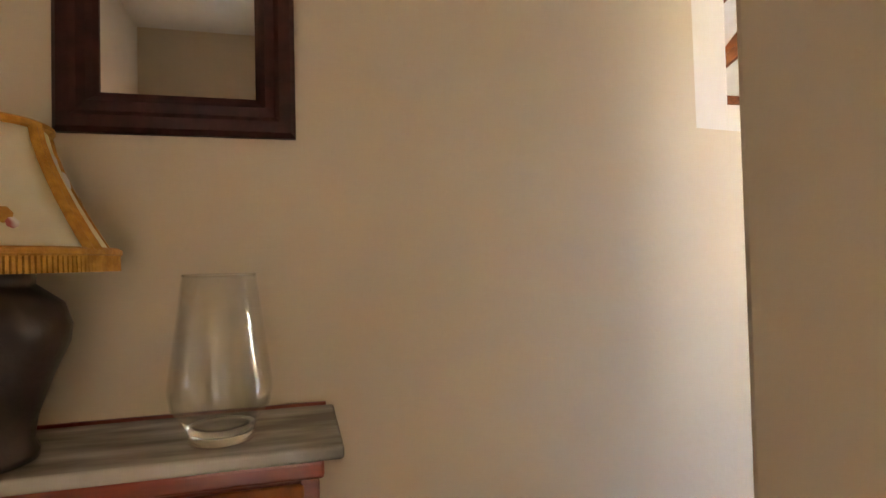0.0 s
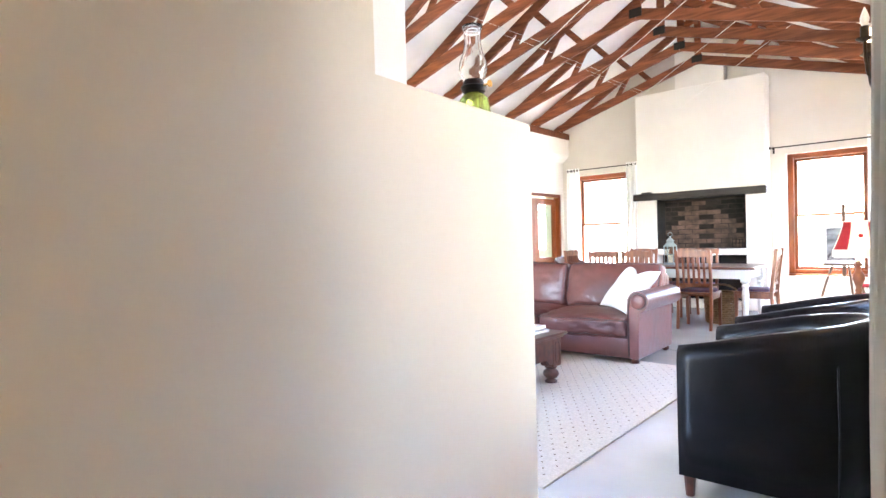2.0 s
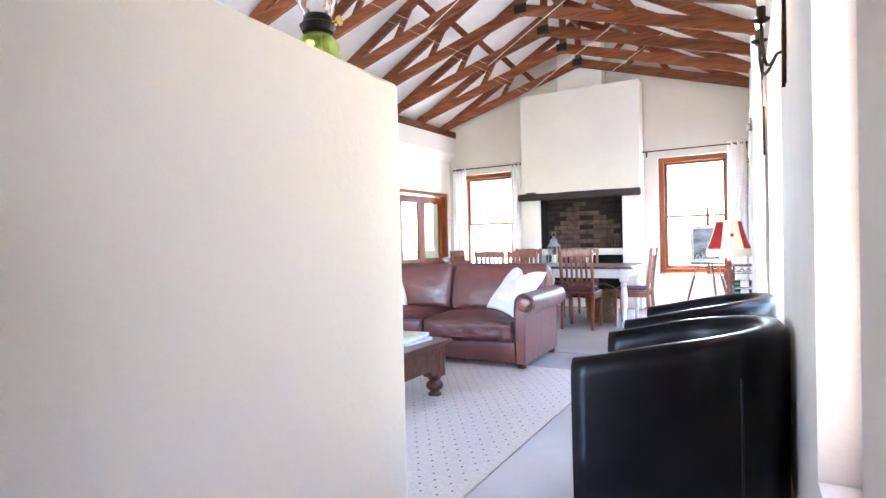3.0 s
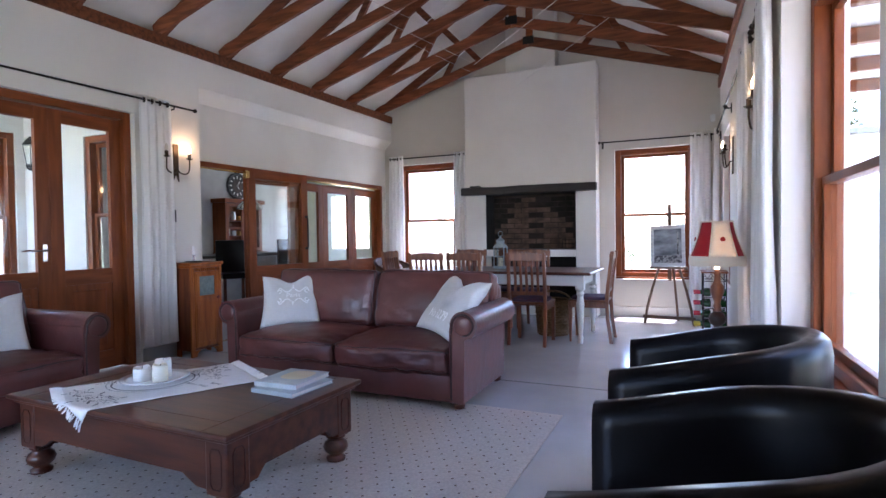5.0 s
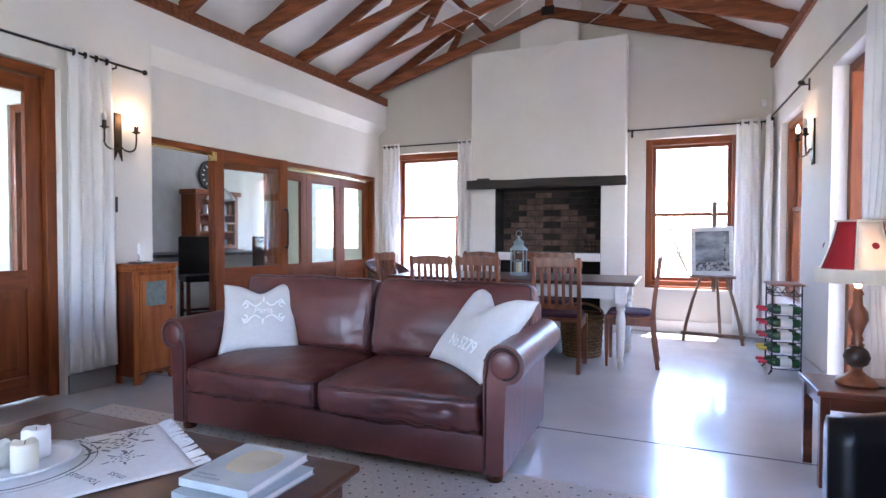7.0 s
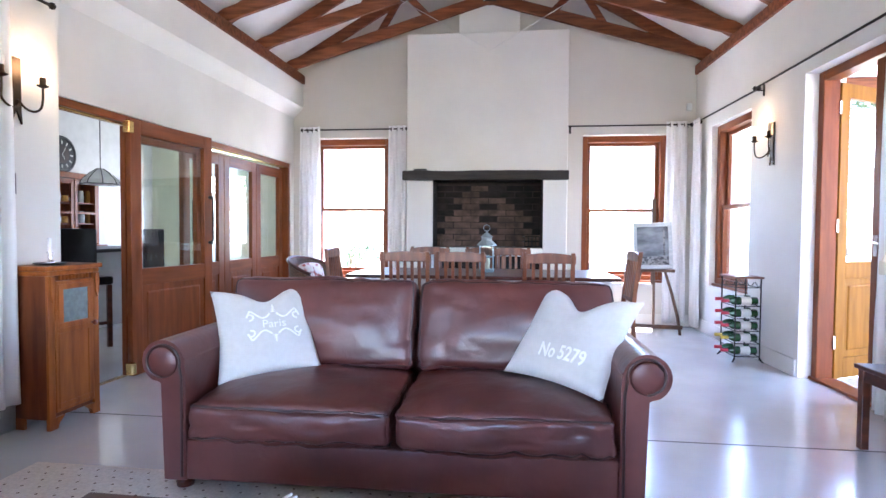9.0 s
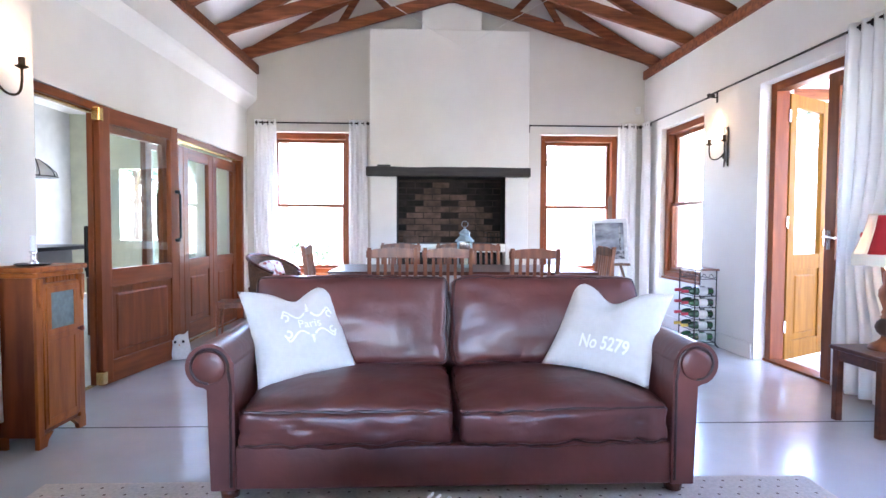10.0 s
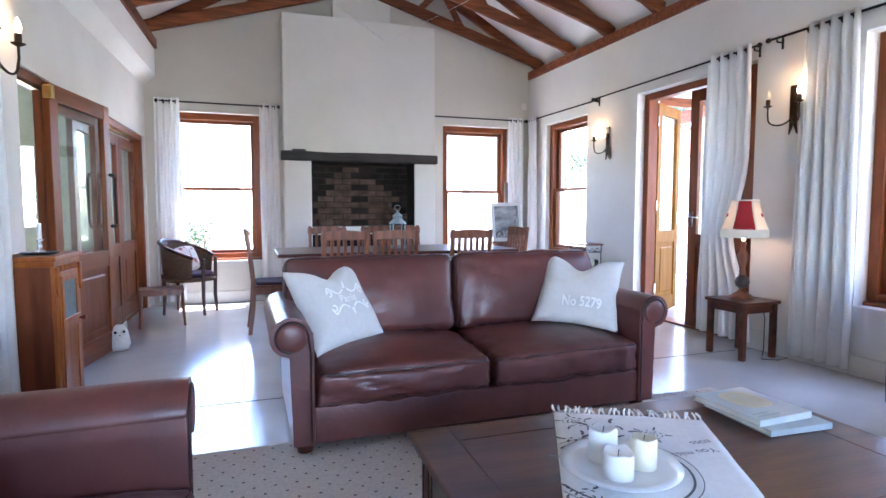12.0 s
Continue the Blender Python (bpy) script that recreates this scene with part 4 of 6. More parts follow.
for sgn in (1, -1):
    bm = bmesh.new()
    for s in (-1, 1):
        pts = [(s * (0.02 + 0.13 * k / 14), sgn * (0.075 - 0.03 * math.sin(k / 14 * math.pi * 1.4)), 0) for k in range(15)]
        pts += [(s * (0.15 + 0.022 * math.cos(a)), sgn * (0.055 + 0.022 * math.sin(a)), 0) for a in np.linspace(0, 5, 9)]
        for a, b in zip(pts, pts[1:]):
            d = (Vector(b) - Vector(a)).normalized() * 0.005
            nrm = Vector((-d.y, d.x, 0)) * 1.3
            vs = [bm.verts.new(Vector(q) + o) for q, o in ((a, nrm), (a, -nrm), (b, -nrm), (b, nrm))]
            bm.faces.new(vs)
    for k in range(5):
        c = Vector((0, sgn * (0.085 + 0.011 * k), 0))
        w = 0.02 - 0.0035 * k
        bm.faces.new([bm.verts.new(c + Vector(o)) for o in ((-w, 0, 0), (0, -0.005, 0), (w, 0, 0), (0, 0.007, 0))])
    bmesh.ops.scale(bm, vec=(0.74, 0.74, 1), verts=bm.verts)
    print_on(bm, p1, 0.49, 0.03, 0.0, PRINT, "scroll_print", "white printed scrollwork")
p2 = throw_pillow(propped((0.602, -4.275, 0.645), (0.79, -0.58, -0.08), (0.42, 0.49, 0.76)), 0.515, "pale linen cushion printed with a white number", 0.10)
print_on(moved(text_mesh("No 5279", 0.09, 1.0, 0.0022), Matrix.Diagonal((0.72, 1, 1, 1))), p2, 0.515, 0.030, -0.125, PRINT, "lettering", "white printed number")
throw_pillow(propped((-2.03, -5.92, 0.60), (0.25, 0.97, 0.0), (-0.42, 0.05, 0.85)), 0.45, "plain pale linen cushion on the armchair end of the sofa", 0.06)

# ---- tub chairs ----
def tub_chair(m):
    """Faces local -x; origin on the floor at its middle."""
    t = thing("tub_chair", "black leather tub armchair with a curved back", "armchair", m, group="black tub chairs")
    bm = bmesh.new()
    path = []
    W, Dp = 0.315, 0.335
    for k in range(7):
        path.append((-0.34 + 0.34 * k / 6, -W))
    for a in np.linspace(-math.pi / 2, math.pi / 2, 17)[1:-1]:
        path.append((Dp * math.cos(a), W * math.sin(a)))
    for k in range(7):
        path.append((0.0 - 0.34 * k / 6, W))
    rows = []
    n = len(path)
    for i, (x, y) in enumerate(path):
        a, b = path[max(i - 1, 0)], path[min(i + 1, n - 1)]
        d = Vector((b[0] - a[0], b[1] - a[1], 0)).normalized()
        nrm = Vector((d.y, -d.x, 0))
        s = math.sin(math.pi * i / (n - 1))
        h = 0.66 + 0.13 * s ** 1.2
        prof = [(0.045, 0.10), (0.05, 0.3), (0.052, h - 0.07), (0.046, h - 0.025), (0.02, h), (-0.02, h), (-0.046, h - 0.025), (-0.052, h - 0.07), (-0.05, 0.3), (-0.045, 0.10)]
        rows.append([bm.verts.new(Vector((x, y, z)) + nrm * o) for o, z in prof])
    for a, b in zip(rows, rows[1:]):
        for k in range(10):
            bm.faces.new((a[k], a[(k + 1) % 10], b[(k + 1) % 10], b[k]))
    bm.faces.new(rows[0])
    bm.faces.new(rows[-1][::-1])
    part("shell", bm, BLACKL, t, smooth=True)
    for sy in (-1, 1):
        x, y = Dp * math.cos(0.95), sy * W * math.sin(0.95)
        part("seam", tube([(x * 1.16, y * 1.15, 0.12), (x * 1.18, y * 1.165, 0.4), (x * 1.17, y * 1.155, 0.62), (x * 1.06, y * 1.05, 0.70), (x * 0.9, y * 0.88, 0.66)], 0.004), BLACKL, t)
    part("seat_cushion", moved(soft_block(0.56, 0.56, 0.20, 0.35, 0.35, 32, 0.006, 2, 0.03), pose(-0.06, 0, 0.35)), BLACKL, t, smooth=True)
    part("seat_base", box((-0.34, -0.29, 0.10), (0.22, 0.29, 0.28), 0.02, 3), BLACKL, t)
    for x, y in ((-0.31, -0.31), (-0.31, 0.31), (0.2, -0.2), (0.2, 0.2)):
        part("leg", moved(lathe([(0.018, 0), (0.026, 0.1), (0.026, 0.12)], 10), Matrix.Translation((x, y, 0))), TABLEWOOD, t, "short dark tapered leg")
    return t

tub = tub_chair(pose(2.285, -6.63, 0, 0, 0, 1))
copy_thing(tub, pose(2.275, -5.595, 0, 0, 0, -1))

# ---- coffee table ----
ct = thing("coffee_table", "low dark mahogany coffee table with turned bun feet", "coffee table", pose(-0.12, -5.975, 0, 0, 0, -1))
HX, HY = 0.735, 0.455
part("tabletop", box((-HX, -HY, 0.388), (HX, HY, 0.412), 0.009, 3), TABLEWOOD, ct)
for a, b in (((-HX + 0.14, -HY + 0.005, 0.4115), (-HX + 0.146, HY - 0.005, 0.4135)), ((HX - 0.146, -HY + 0.005, 0.4115), (HX - 0.14, HY - 0.005, 0.4135)),
             ((-HX + 0.146, -HY + 0.12, 0.4115), (HX - 0.146, -HY + 0.126, 0.4135)), ((-HX + 0.146, HY - 0.126, 0.4115), (HX - 0.146, HY - 0.12, 0.4135))):
    part("top_moulding", box(a, b), TABLEWOOD, ct)
part("edge_moulding", box((-HX + 0.022, -HY + 0.022, 0.368), (HX - 0.022, HY - 0.022, 0.388), 0.008, 3), TABLEWOOD, ct)
AX, AY = HX - 0.055, HY - 0.055
for s in (-1, 1):
    prof = [(-AX + 0.1, 0.368), (AX - 0.1, 0.368), (AX - 0.1, 0.165), (AX - 0.16, 0.168), (AX - 0.20, 0.19), (AX - 0.235, 0.215), (-AX + 0.235, 0.215), (-AX + 0.20, 0.19), (-AX + 0.16, 0.168), (-AX + 0.1, 0.165)]
    part("apron", prism(prof, s * AY - 0.012, s * AY + 0.012, "xz", 0.003), TABLEWOOD, ct)
    prof = [(-AY + 0.1, 0.368), (AY - 0.1, 0.368), (AY - 0.1, 0.165), (AY - 0.15, 0.168), (AY - 0.19, 0.215), (-AY + 0.19, 0.215), (-AY + 0.15, 0.168), (-AY + 0.1, 0.165)]
    part("apron", prism(prof, s * AX - 0.012, s * AX + 0.012, "yz", 0.003), TABLEWOOD, ct)
    for q in (-1, 1):
        c = (s * (AX - 0.045), q * (AY - 0.045))
        leg = part("leg", box((c[0] - 0.06, c[1] - 0.06, 0.145), (c[0] + 0.06, c[1] + 0.06, 0.368), 0.008), TABLEWOOD, ct)
        oc = []
        for u, w in ((-0.03, 0.195), (-0.018, 0.175), (0.018, 0.175), (0.03, 0.195), (0.03, 0.315), (0.018, 0.335), (-0.018, 0.335), (-0.03, 0.315)):
            oc.append((c[0] + u, c[1] + q * 0.061, w))
        part("octagon_bead", tube(oc, 0.003, 6, True), MIRFRAME, leg)
        part("octagon_bead", tube([(c[0] + s * 0.061, c[1] + (x - c[0]), z) for x, _, z in oc], 0.003, 6, True), MIRFRAME, leg)
        part("bun_foot", moved(lathe([(0.03, 0), (0.047, 0.006), (0.049, 0.026), (0.036, 0.034), (0.034, 0.042), (0.056, 0.06), (0.064, 0.082), (0.056, 0.104), (0.038, 0.118), (0.042, 0.128), (0.05, 0.132), (0.05, 0.145)], 24), Matrix.Translation((c[0], c[1], 0))), TABLEWOOD, leg, "turned bun foot", True)

TOP = 0.4145
RUN = pose(-0.265, -6.005, TOP, 0, 0, 62)
EDGE_Y = -5.975 - HY
def drape(p):
    """Bends a point of the runner down over the table's near edge."""
    q = RUN @ Vector(p)
    past = EDGE_Y - 0.006 - q.y
    if past > 0:
        q.y, q.z = EDGE_Y - 0.008 - 0.10 * past, q.z - past
    return RUN.inverted() @ q
run = thing("table_runner", "white cotton table runner with grey rose print and tasselled ends", "table runner", RUN)
bm = bmesh.new()
n = 40
g = []
for i in range(n + 1):
    row = []
    for j in range(25):
        u, w = -0.42 + 0.83 * i / n, -0.255 + 0.51 * j / 24
        row.append(bm.verts.new(drape((u, w, 0.004 + 0.003 * noise.noise(Vector((u * 9, w * 9, 0)))))))
    g.append(row)
for i in range(n):
    for j in range(24):
        bm.faces.new((g[i][j], g[i + 1][j], g[i + 1][j + 1], g[i][j + 1]))
c = part("cloth", bm, RUNNER, run, smooth=True)
c.modifiers.new("thickness", "SOLIDIFY").thickness = 0.003
rr = random.Random(4)
for e in (-1, 1):
    bm = bmesh.new()
    for j in range(30):
        w = -0.25 + 0.50 * j / 29
        p = Vector((-0.42 if e < 0 else 0.41, w, 0.004))
        q = p + Vector((e * 0.025, rr.uniform(-0.008, 0.008), 0.004))
        r_ = q + Vector((e * 0.025, rr.uniform(-0.012, 0.012), 0.002))
        add_tube(bm, [drape(p), drape(q), drape(r_)], [0.003, 0.005, 0.0035], 5)
    tagged(part("tassel_fringe", bm, RUNNER, run, "knotted white tassels"), kind="stuff")
bm = bmesh.new()
def petal(c0, ln, th, wide):
    d = Vector((math.cos(th), math.sin(th), 0)) * ln
    nn = Vector((-d.y, d.x, 0)) * wide
    bm.faces.new([bm.verts.new(drape(c0 + o)) for o in (-d, -d * 0.3 + nn, d * 0.5 + nn * 0.8, d, d * 0.5 - nn * 0.8, -d * 0.3 - nn)])
for cx, cy, rad in ((0.25, 0.09, 0.06), (0.14, 0.17, 0.052), (0.31, 0.19, 0.04), (0.02, 0.20, 0.045), (0.24, -0.05, 0.035), (-0.33, -0.07, 0.055), (-0.27, -0.17, 0.045), (-0.36, 0.08, 0.04), (-0.2, 0.2, 0.045)):
    for ring, count in ((0.2, 3), (0.55, 6), (0.95, 9)):
        for k in range(count):
            a = 2 * math.pi * k / count + rr.uniform(-0.25, 0.25)
            petal(Vector((cx + rad * ring * math.cos(a), cy + rad * ring * math.sin(a), 0.0095)), rad * rr.uniform(0.16, 0.26), a + math.pi / 2 + rr.uniform(-0.3, 0.3), 0.35)
    for k in range(5):
        a = 2 * math.pi * k / 5 + cx * 9
        for f in (1.35, 1.65):
            petal(Vector((cx + rad * f * math.cos(a), cy + rad * f * math.sin(a), 0.0095)), rad * 0.26, a + rr.uniform(-0.4, 0.4), 0.42)
tagged(part("rose_print", bm, INK, run, "grey printed roses"), kind="stuff")
bm = bmesh.new()
for a0 in np.linspace(0, 2 * math.pi, 60, endpoint=False):
    a1 = a0 + 2 * math.pi / 60
    for r0, r1 in ((0.19, 0.197), (0.215, 0.218)):
        bm.faces.new([bm.verts.new((-0.03 + r * math.cos(a), 0.09 + r * math.sin(a), 0.0092)) for r, a in ((r0, a0), (r1, a0), (r1, a1), (r0, a1)) ])
bmesh.ops.delete(bm, geom=[f for f in bm.faces if f.calc_center_median().y > 0.245], context="FACES")
part("ring_print", bm, INK, run, "grey printed ring")
for word, x, y in (("You miss", 0.12, -0.15), ("miss", 0.20, -0.19)):
    part("lettering", moved(text_mesh(word, 0.042), pose(x, y, 0.0095, 0, 0, 115)), INK, run, "small grey printed words")

plate = thing("candle_plate", "white china plate under three candles", "plate", pose(-0.355, -5.985, TOP + 0.0095))
part("dish", lathe([(0.0, 0.0), (0.09, 0.0), (0.13, 0.008), (0.165, 0.016), (0.167, 0.02), (0.13, 0.013), (0.09, 0.006), (0.0, 0.006)], 40), CHINA, plate, smooth=True)
def candle(x, y, r, h, mat, label, seed):
    t = thing("pillar_candle", label, "candle", pose(x, y, TOP + 0.0145), group="candles on the plate")
    bm = lathe([(r, 0), (r * 1.01, h * 0.5), (r, h - 0.006), (r * 0.93, h), (r * 0.85, h - 0.002), (r * 0.5, h - 0.012), (0.0, h - 0.016)], 28)
    for v in bm.verts:
        if v.co.z > h * 0.9:
            v.co.z += 0.012 * noise.noise(Vector((v.co.x * 30, v.co.y * 30, seed)))
    part("wax", bm, mat, t, smooth=True)
    part("wick", tube([(0, 0, h - 0.017), (0.001, 0, h - 0.004), (0.004, 0.001, h + 0.002)], 0.0012, 5), SOOT_BLACK, t)
candle(-0.292, -6.005, 0.036, 0.088, WAX, "cream pillar candle with a burnt wick", 1)
candle(-0.395, -6.03, 0.042, 0.072, WAXW, "short white pillar candle", 2)
candle(-0.37, -5.925, 0.040, 0.095, WAXW, "white pillar candle with an uneven rim", 3)

def book(x, y, z, w, d, h, rot, mat, label):
    t = thing("book", label, "book", pose(x, y, z, 0, 0, rot), group="books on the table")
    part("cover", box((-w / 2, -d / 2, 0), (w / 2, d / 2, 0.003), 0.001, 1), mat, t)
    part("cover", box((-w / 2, -d / 2, h - 0.003), (w / 2, d / 2, h), 0.001, 1), mat, t)
    part("spine", box((-w / 2, -d / 2 - 0.002, 0), (w / 2, -d / 2 + 0.002, h), 0.001, 1), mat, t)
    part("page_block", box((-w / 2 + 0.004, -d / 2 + 0.003, 0.003), (w / 2 - 0.004, d / 2 - 0.004, h - 0.003)), PAPER, t)
    return t
book(0.395, -5.80, TOP, 0.26, 0.30, 0.021, -3, BOOKC2, "grey-blue hardback book lying flat")
bk = book(0.365, -5.765, TOP + 0.0215, 0.245, 0.28, 0.023, 2, BOOKC, "pale hardback book on top of another")
part("cover_picture", moved(soft_block(0.15, 0.17, 0.002, 0.6, 0.7, 20), Matrix.Translation((0.01, 0.03, 0.0232))), CREAM, bk, "cream printed cover picture")
for k, wv in enumerate((0.10, 0.07)):
    part("title_bar", box((-0.1, -0.12 + 0.02 * k, 0.0232), (-0.1 + wv, -0.11 + 0.02 * k, 0.0242)), BOOKC2, bk)

# ---- rug ----
rug = thing("rug", "beige berber rug with small brown dots", "rug", pose(0, 0, 0))
RX0, RX1, RY0, RY1 = -1.95, 1.45, -7.3, -4.5
part("rug_field", box((RX0, RY0, 0.001), (RX1, RY1, 0.011), 0.003, 2), RUGM, rug)
verts, faces = [], []
iy = 0
y = RY0 + 0.06
while y < RY1 - 0.03:
    x = RX0 + 0.06 + (0.042 if iy % 2 else 0)
    while x < RX1 - 0.03:
        b0 = len(verts)
        for k in range(5):
            a = 2 * math.pi * k / 5 + x
            verts.append((x + 0.0075 * math.cos(a), y + 0.0075 * math.sin(a), 0.0125))
        faces.append(tuple(range(b0, b0 + 5)))
        x += 0.085
    y += 0.0625
    iy += 1
me = bpy.data.meshes.new("dots")
me.from_pydata(verts, [], faces)
me.materials.append(DOTM)
dots = new("dots", me)
dots.parent = rug
tagged(dots, "small brown woven dots", kind="stuff")

# ---- pine cabinet ----
cab = thing("pine_cabinet", "small honey pine cabinet with a glazed panel door", "cabinet", pose(-2.235, -3.925, 0, 0, 0, -1.4))
# local x points into the room, front at x = 0
part("carcass", box((-0.225, -0.185, 0.06), (-0.015, 0.185, 0.90), 0.004), PINESIDE, cab, "red-stained side")
part("top", box((-0.235, -0.21, 0.90), (0.015, 0.21, 0.928), 0.008, 3), PINE, cab)
part("cornice", box((-0.23, -0.195, 0.872), (0.003, 0.195, 0.90), 0.008, 2), PINE, cab)
for k in range(9):
    part("dentil", box((-0.006, -0.10 + 0.025 * k - 0.008, 0.845), (0.008, -0.10 + 0.025 * k + 0.008, 0.872), 0.003, 1), PINE, cab)
for s in (-1, 1):
    part("corner_post", box((-0.015, s * 0.165 - 0.022, 0.0), (0.002, s * 0.165 + 0.022, 0.872), 0.003), PINE, cab)
    part("carved_bracket", prism([(s * 0.165 - 0.015, 0.87), (s * 0.165 + 0.015, 0.87), (s * 0.165 + 0.012, 0.76), (s * 0.165, 0.72), (s * 0.165 - 0.012, 0.76)], 0.002, 0.016, "yz", 0.003), PINE, cab)
    part("foot", prism([(s * 0.185, 0.0), (s * 0.13, 0.0), (s * 0.12, 0.03), (s * 0.08, 0.065), (s * 0.185, 0.065)], -0.02, 0.004, "yz"), PINE, cab)
    part("side_foot", box((-0.22, s * 0.178 - 0.008, 0), (-0.16, s * 0.178 + 0.008, 0.065)), PINE, cab)
dr = part("door", box((-0.012, -0.14, 0.09), (0.006, 0.14, 0.84), 0.004), PINE, cab)
for z0, z1, mt, nm in ((0.60, 0.79, FROST, "glass_panel"), (0.14, 0.54, PINE, "door_panel")):
    for a, b in (((0.006, -0.125, z0 - 0.03), (0.013, 0.125, z0)), ((0.006, -0.125, z1), (0.013, 0.125, z1 + 0.03)), ((0.006, -0.125, z0), (0.013, -0.09, z1)), ((0.006, 0.09, z0), (0.013, 0.125, z1))):
        part("moulding", box(a, b, 0.002, 1), PINE, dr)
    part(nm, box((0.0055, -0.09, z0), (0.0085, 0.09, z1)), mt, dr, "dark frosted glass" if mt is FROST else "")
part("knob", moved(lathe([(0.006, 0), (0.008, 0.012), (0.016, 0.02), (0.014, 0.03), (0.0, 0.033)], 16), pose(0.013, 0.118, 0.57, 0, 90, 0)), REDWOOD, dr, "round red-brown knob", True)

stick = thing("candlestick", "small silver candlestick with a white candle on a dish", "candlestick", pose(-2.33, -3.99, 0.929))
part("dish", lathe([(0.0, 0), (0.07, 0.002), (0.085, 0.012), (0.08, 0.013), (0.0, 0.006)], 24), IRON, stick)
part("stem", lathe([(0.03, 0.008), (0.02, 0.02), (0.009, 0.03), (0.013, 0.045), (0.008, 0.06), (0.02, 0.075), (0.0, 0.078)], 18), CHROME, stick, smooth=True)
part("candle", lathe([(0.011, 0.07), (0.011, 0.155), (0.0, 0.158)], 14), WAXW, stick)

sw = thing("light_switch", "black rectangular light switch on the wall", "light switch", WEST @ pose(WX, -4.10, 1.33, 0, 0, -90))
part("plate", box((-0.035, 0.0, 0), (0.035, 0.008, 0.12), 0.003), SWITCH, sw)
part("rocker", box((-0.018, 0.008, 0.03), (0.018, 0.012, 0.09), 0.002), IRON, sw)
sens = thing("motion_sensor", "small white alarm sensor in the corner", "sensor", pose(2.44, NY, 2.60))
part("case", box((-0.03, -0.04, 0), (0.03, 0, 0.09), 0.012, 3), WHITEPLAS, sens)

# ---- dining ----
dt = thing("dining_table", "long wooden-topped dining table with white turned legs", "dining table", pose(0.06, -1.70, 0, 0, 0, 0))
part("tabletop", box((-1.18, -0.48, 0.725), (1.18, 0.48, 0.757), 0.01, 3), TABLEWOOD, dt)
for a, b in (((-1.05, -0.42, 0.61), (1.05, -0.40, 0.725)), ((-1.05, 0.40, 0.61), (1.05, 0.42, 0.725)), ((-1.07, -0.38, 0.61), (-1.05, 0.38, 0.725)), ((1.05, -0.38, 0.61), (1.07, 0.38, 0.725))):
    part("apron", box(a, b, 0.003), WHITEPAINT, dt)
for sx in (-1, 1):
    for sy in (-1, 1):
        bm = lathe([(0.018, 0), (0.026, 0.02), (0.03, 0.06), (0.02, 0.09), (0.027, 0.12), (0.036, 0.30), (0.042, 0.42), (0.03, 0.50), (0.042, 0.525), (0.03, 0.55), (0.044, 0.57)], 20)
        add_box(bm, (-0.045, -0.045, 0.57), (0.045, 0.045, 0.725), 0.004)
        part("leg", moved(bm, Matrix.Translation((sx * 1.06, sy * 0.39, 0))), WHITEPAINT, dt, "white painted turned leg")

def dining_chair(m):
    """Faces local +y; origin on the floor under its seat."""
    t = thing("dining_chair", "teak dining chair with a slatted back", "chair", m, group="chairs round the dining table")
    part("seat", box((-0.21, -0.20, 0.43), (0.21, 0.21, 0.455), 0.01, 2), CHAIRWOOD, t)
    part("seat_pad", moved(soft_block(0.38, 0.36, 0.05, 0.4, 0.3, 24), pose(0, 0.01, 0.465)), SEATBLUE, t, "dark patterned seat pad", True)
    for s in (-1, 1):
        bm = bmesh.new()
        pts = [(-0.235, 0.0), (-0.20, 0.25), (-0.19, 0.44), (-0.205, 0.62), (-0.25, 0.97)]
        poly = [(y - 0.018, z) for y, z in pts] + [(y + 0.018, z) for y, z in reversed(pts)]
        bm.free()
        part("back_leg", prism(poly, s * 0.19 - 0.016, s * 0.19 + 0.016, "yz", 0.004), CHAIRWOOD, t)
        part("front_leg", prism([(0.17, 0.43), (0.21, 0.43), (0.205, 0.2), (0.198, 0.0), (0.178, 0.0), (0.172, 0.2)], s * 0.19 - 0.018, s * 0.19 + 0.018, "yz", 0.003), CHAIRWOOD, t)
        part("side_rail", box((s * 0.19 - 0.01, -0.18, 0.37), (s * 0.19 + 0.01, 0.18, 0.43)), CHAIRWOOD, t)
    part("front_rail", box((-0.18, 0.18, 0.37), (0.18, 0.20, 0.43)), CHAIRWOOD, t)
    tilt = math.degrees(math.atan2(0.045, 0.35))
    top = [(x, 0.94 + 0.03 * math.cos(x / 0.21 * 1.3)) for x in np.linspace(-0.215, 0.215, 13)]
    poly = [(x, 0.885) for x in (-0.215, 0.215)] + [p for p in reversed(top)]
    part("top_rail", moved(prism(poly, -0.012, 0.012, "xz", 0.004), Matrix.Translation((0, -0.235, 0))), CHAIRWOOD, t)
    part("lower_rail", box((-0.18, -0.205, 0.53), (0.18, -0.187, 0.565), 0.003), CHAIRWOOD, t)
    for k in range(5):
        x = -0.12 + 0.06 * k
        part("slat", prism([(-0.205, 0.56), (-0.19, 0.56), (-0.225, 0.89), (-0.242, 0.89)], x - 0.013, x + 0.013, "yz"), CHAIRWOOD, t)
    return t

ch = dining_chair(pose(-0.56, -2.13, 0, 0, 0, 2))
for x, y, r in ((-0.08, -2.12, -3), (0.62, -2.18, 1), (-0.53, -1.22, 182), (0.05, -1.21, 178), (0.33, -1.22, 181), (-1.14, -1.72, -88), (1.18, -1.80, 91)):
    copy_thing(ch, pose(x, y, 0, 0, 0, r))

lan = thing("lantern", "blue-grey metal lantern with a candle on the table", "lantern", pose(0.10, -1.66, 0.757))
part("base", box((-0.07, -0.07, 0), (0.07, 0.07, 0.03), 0.006), BLUEMETAL, lan)
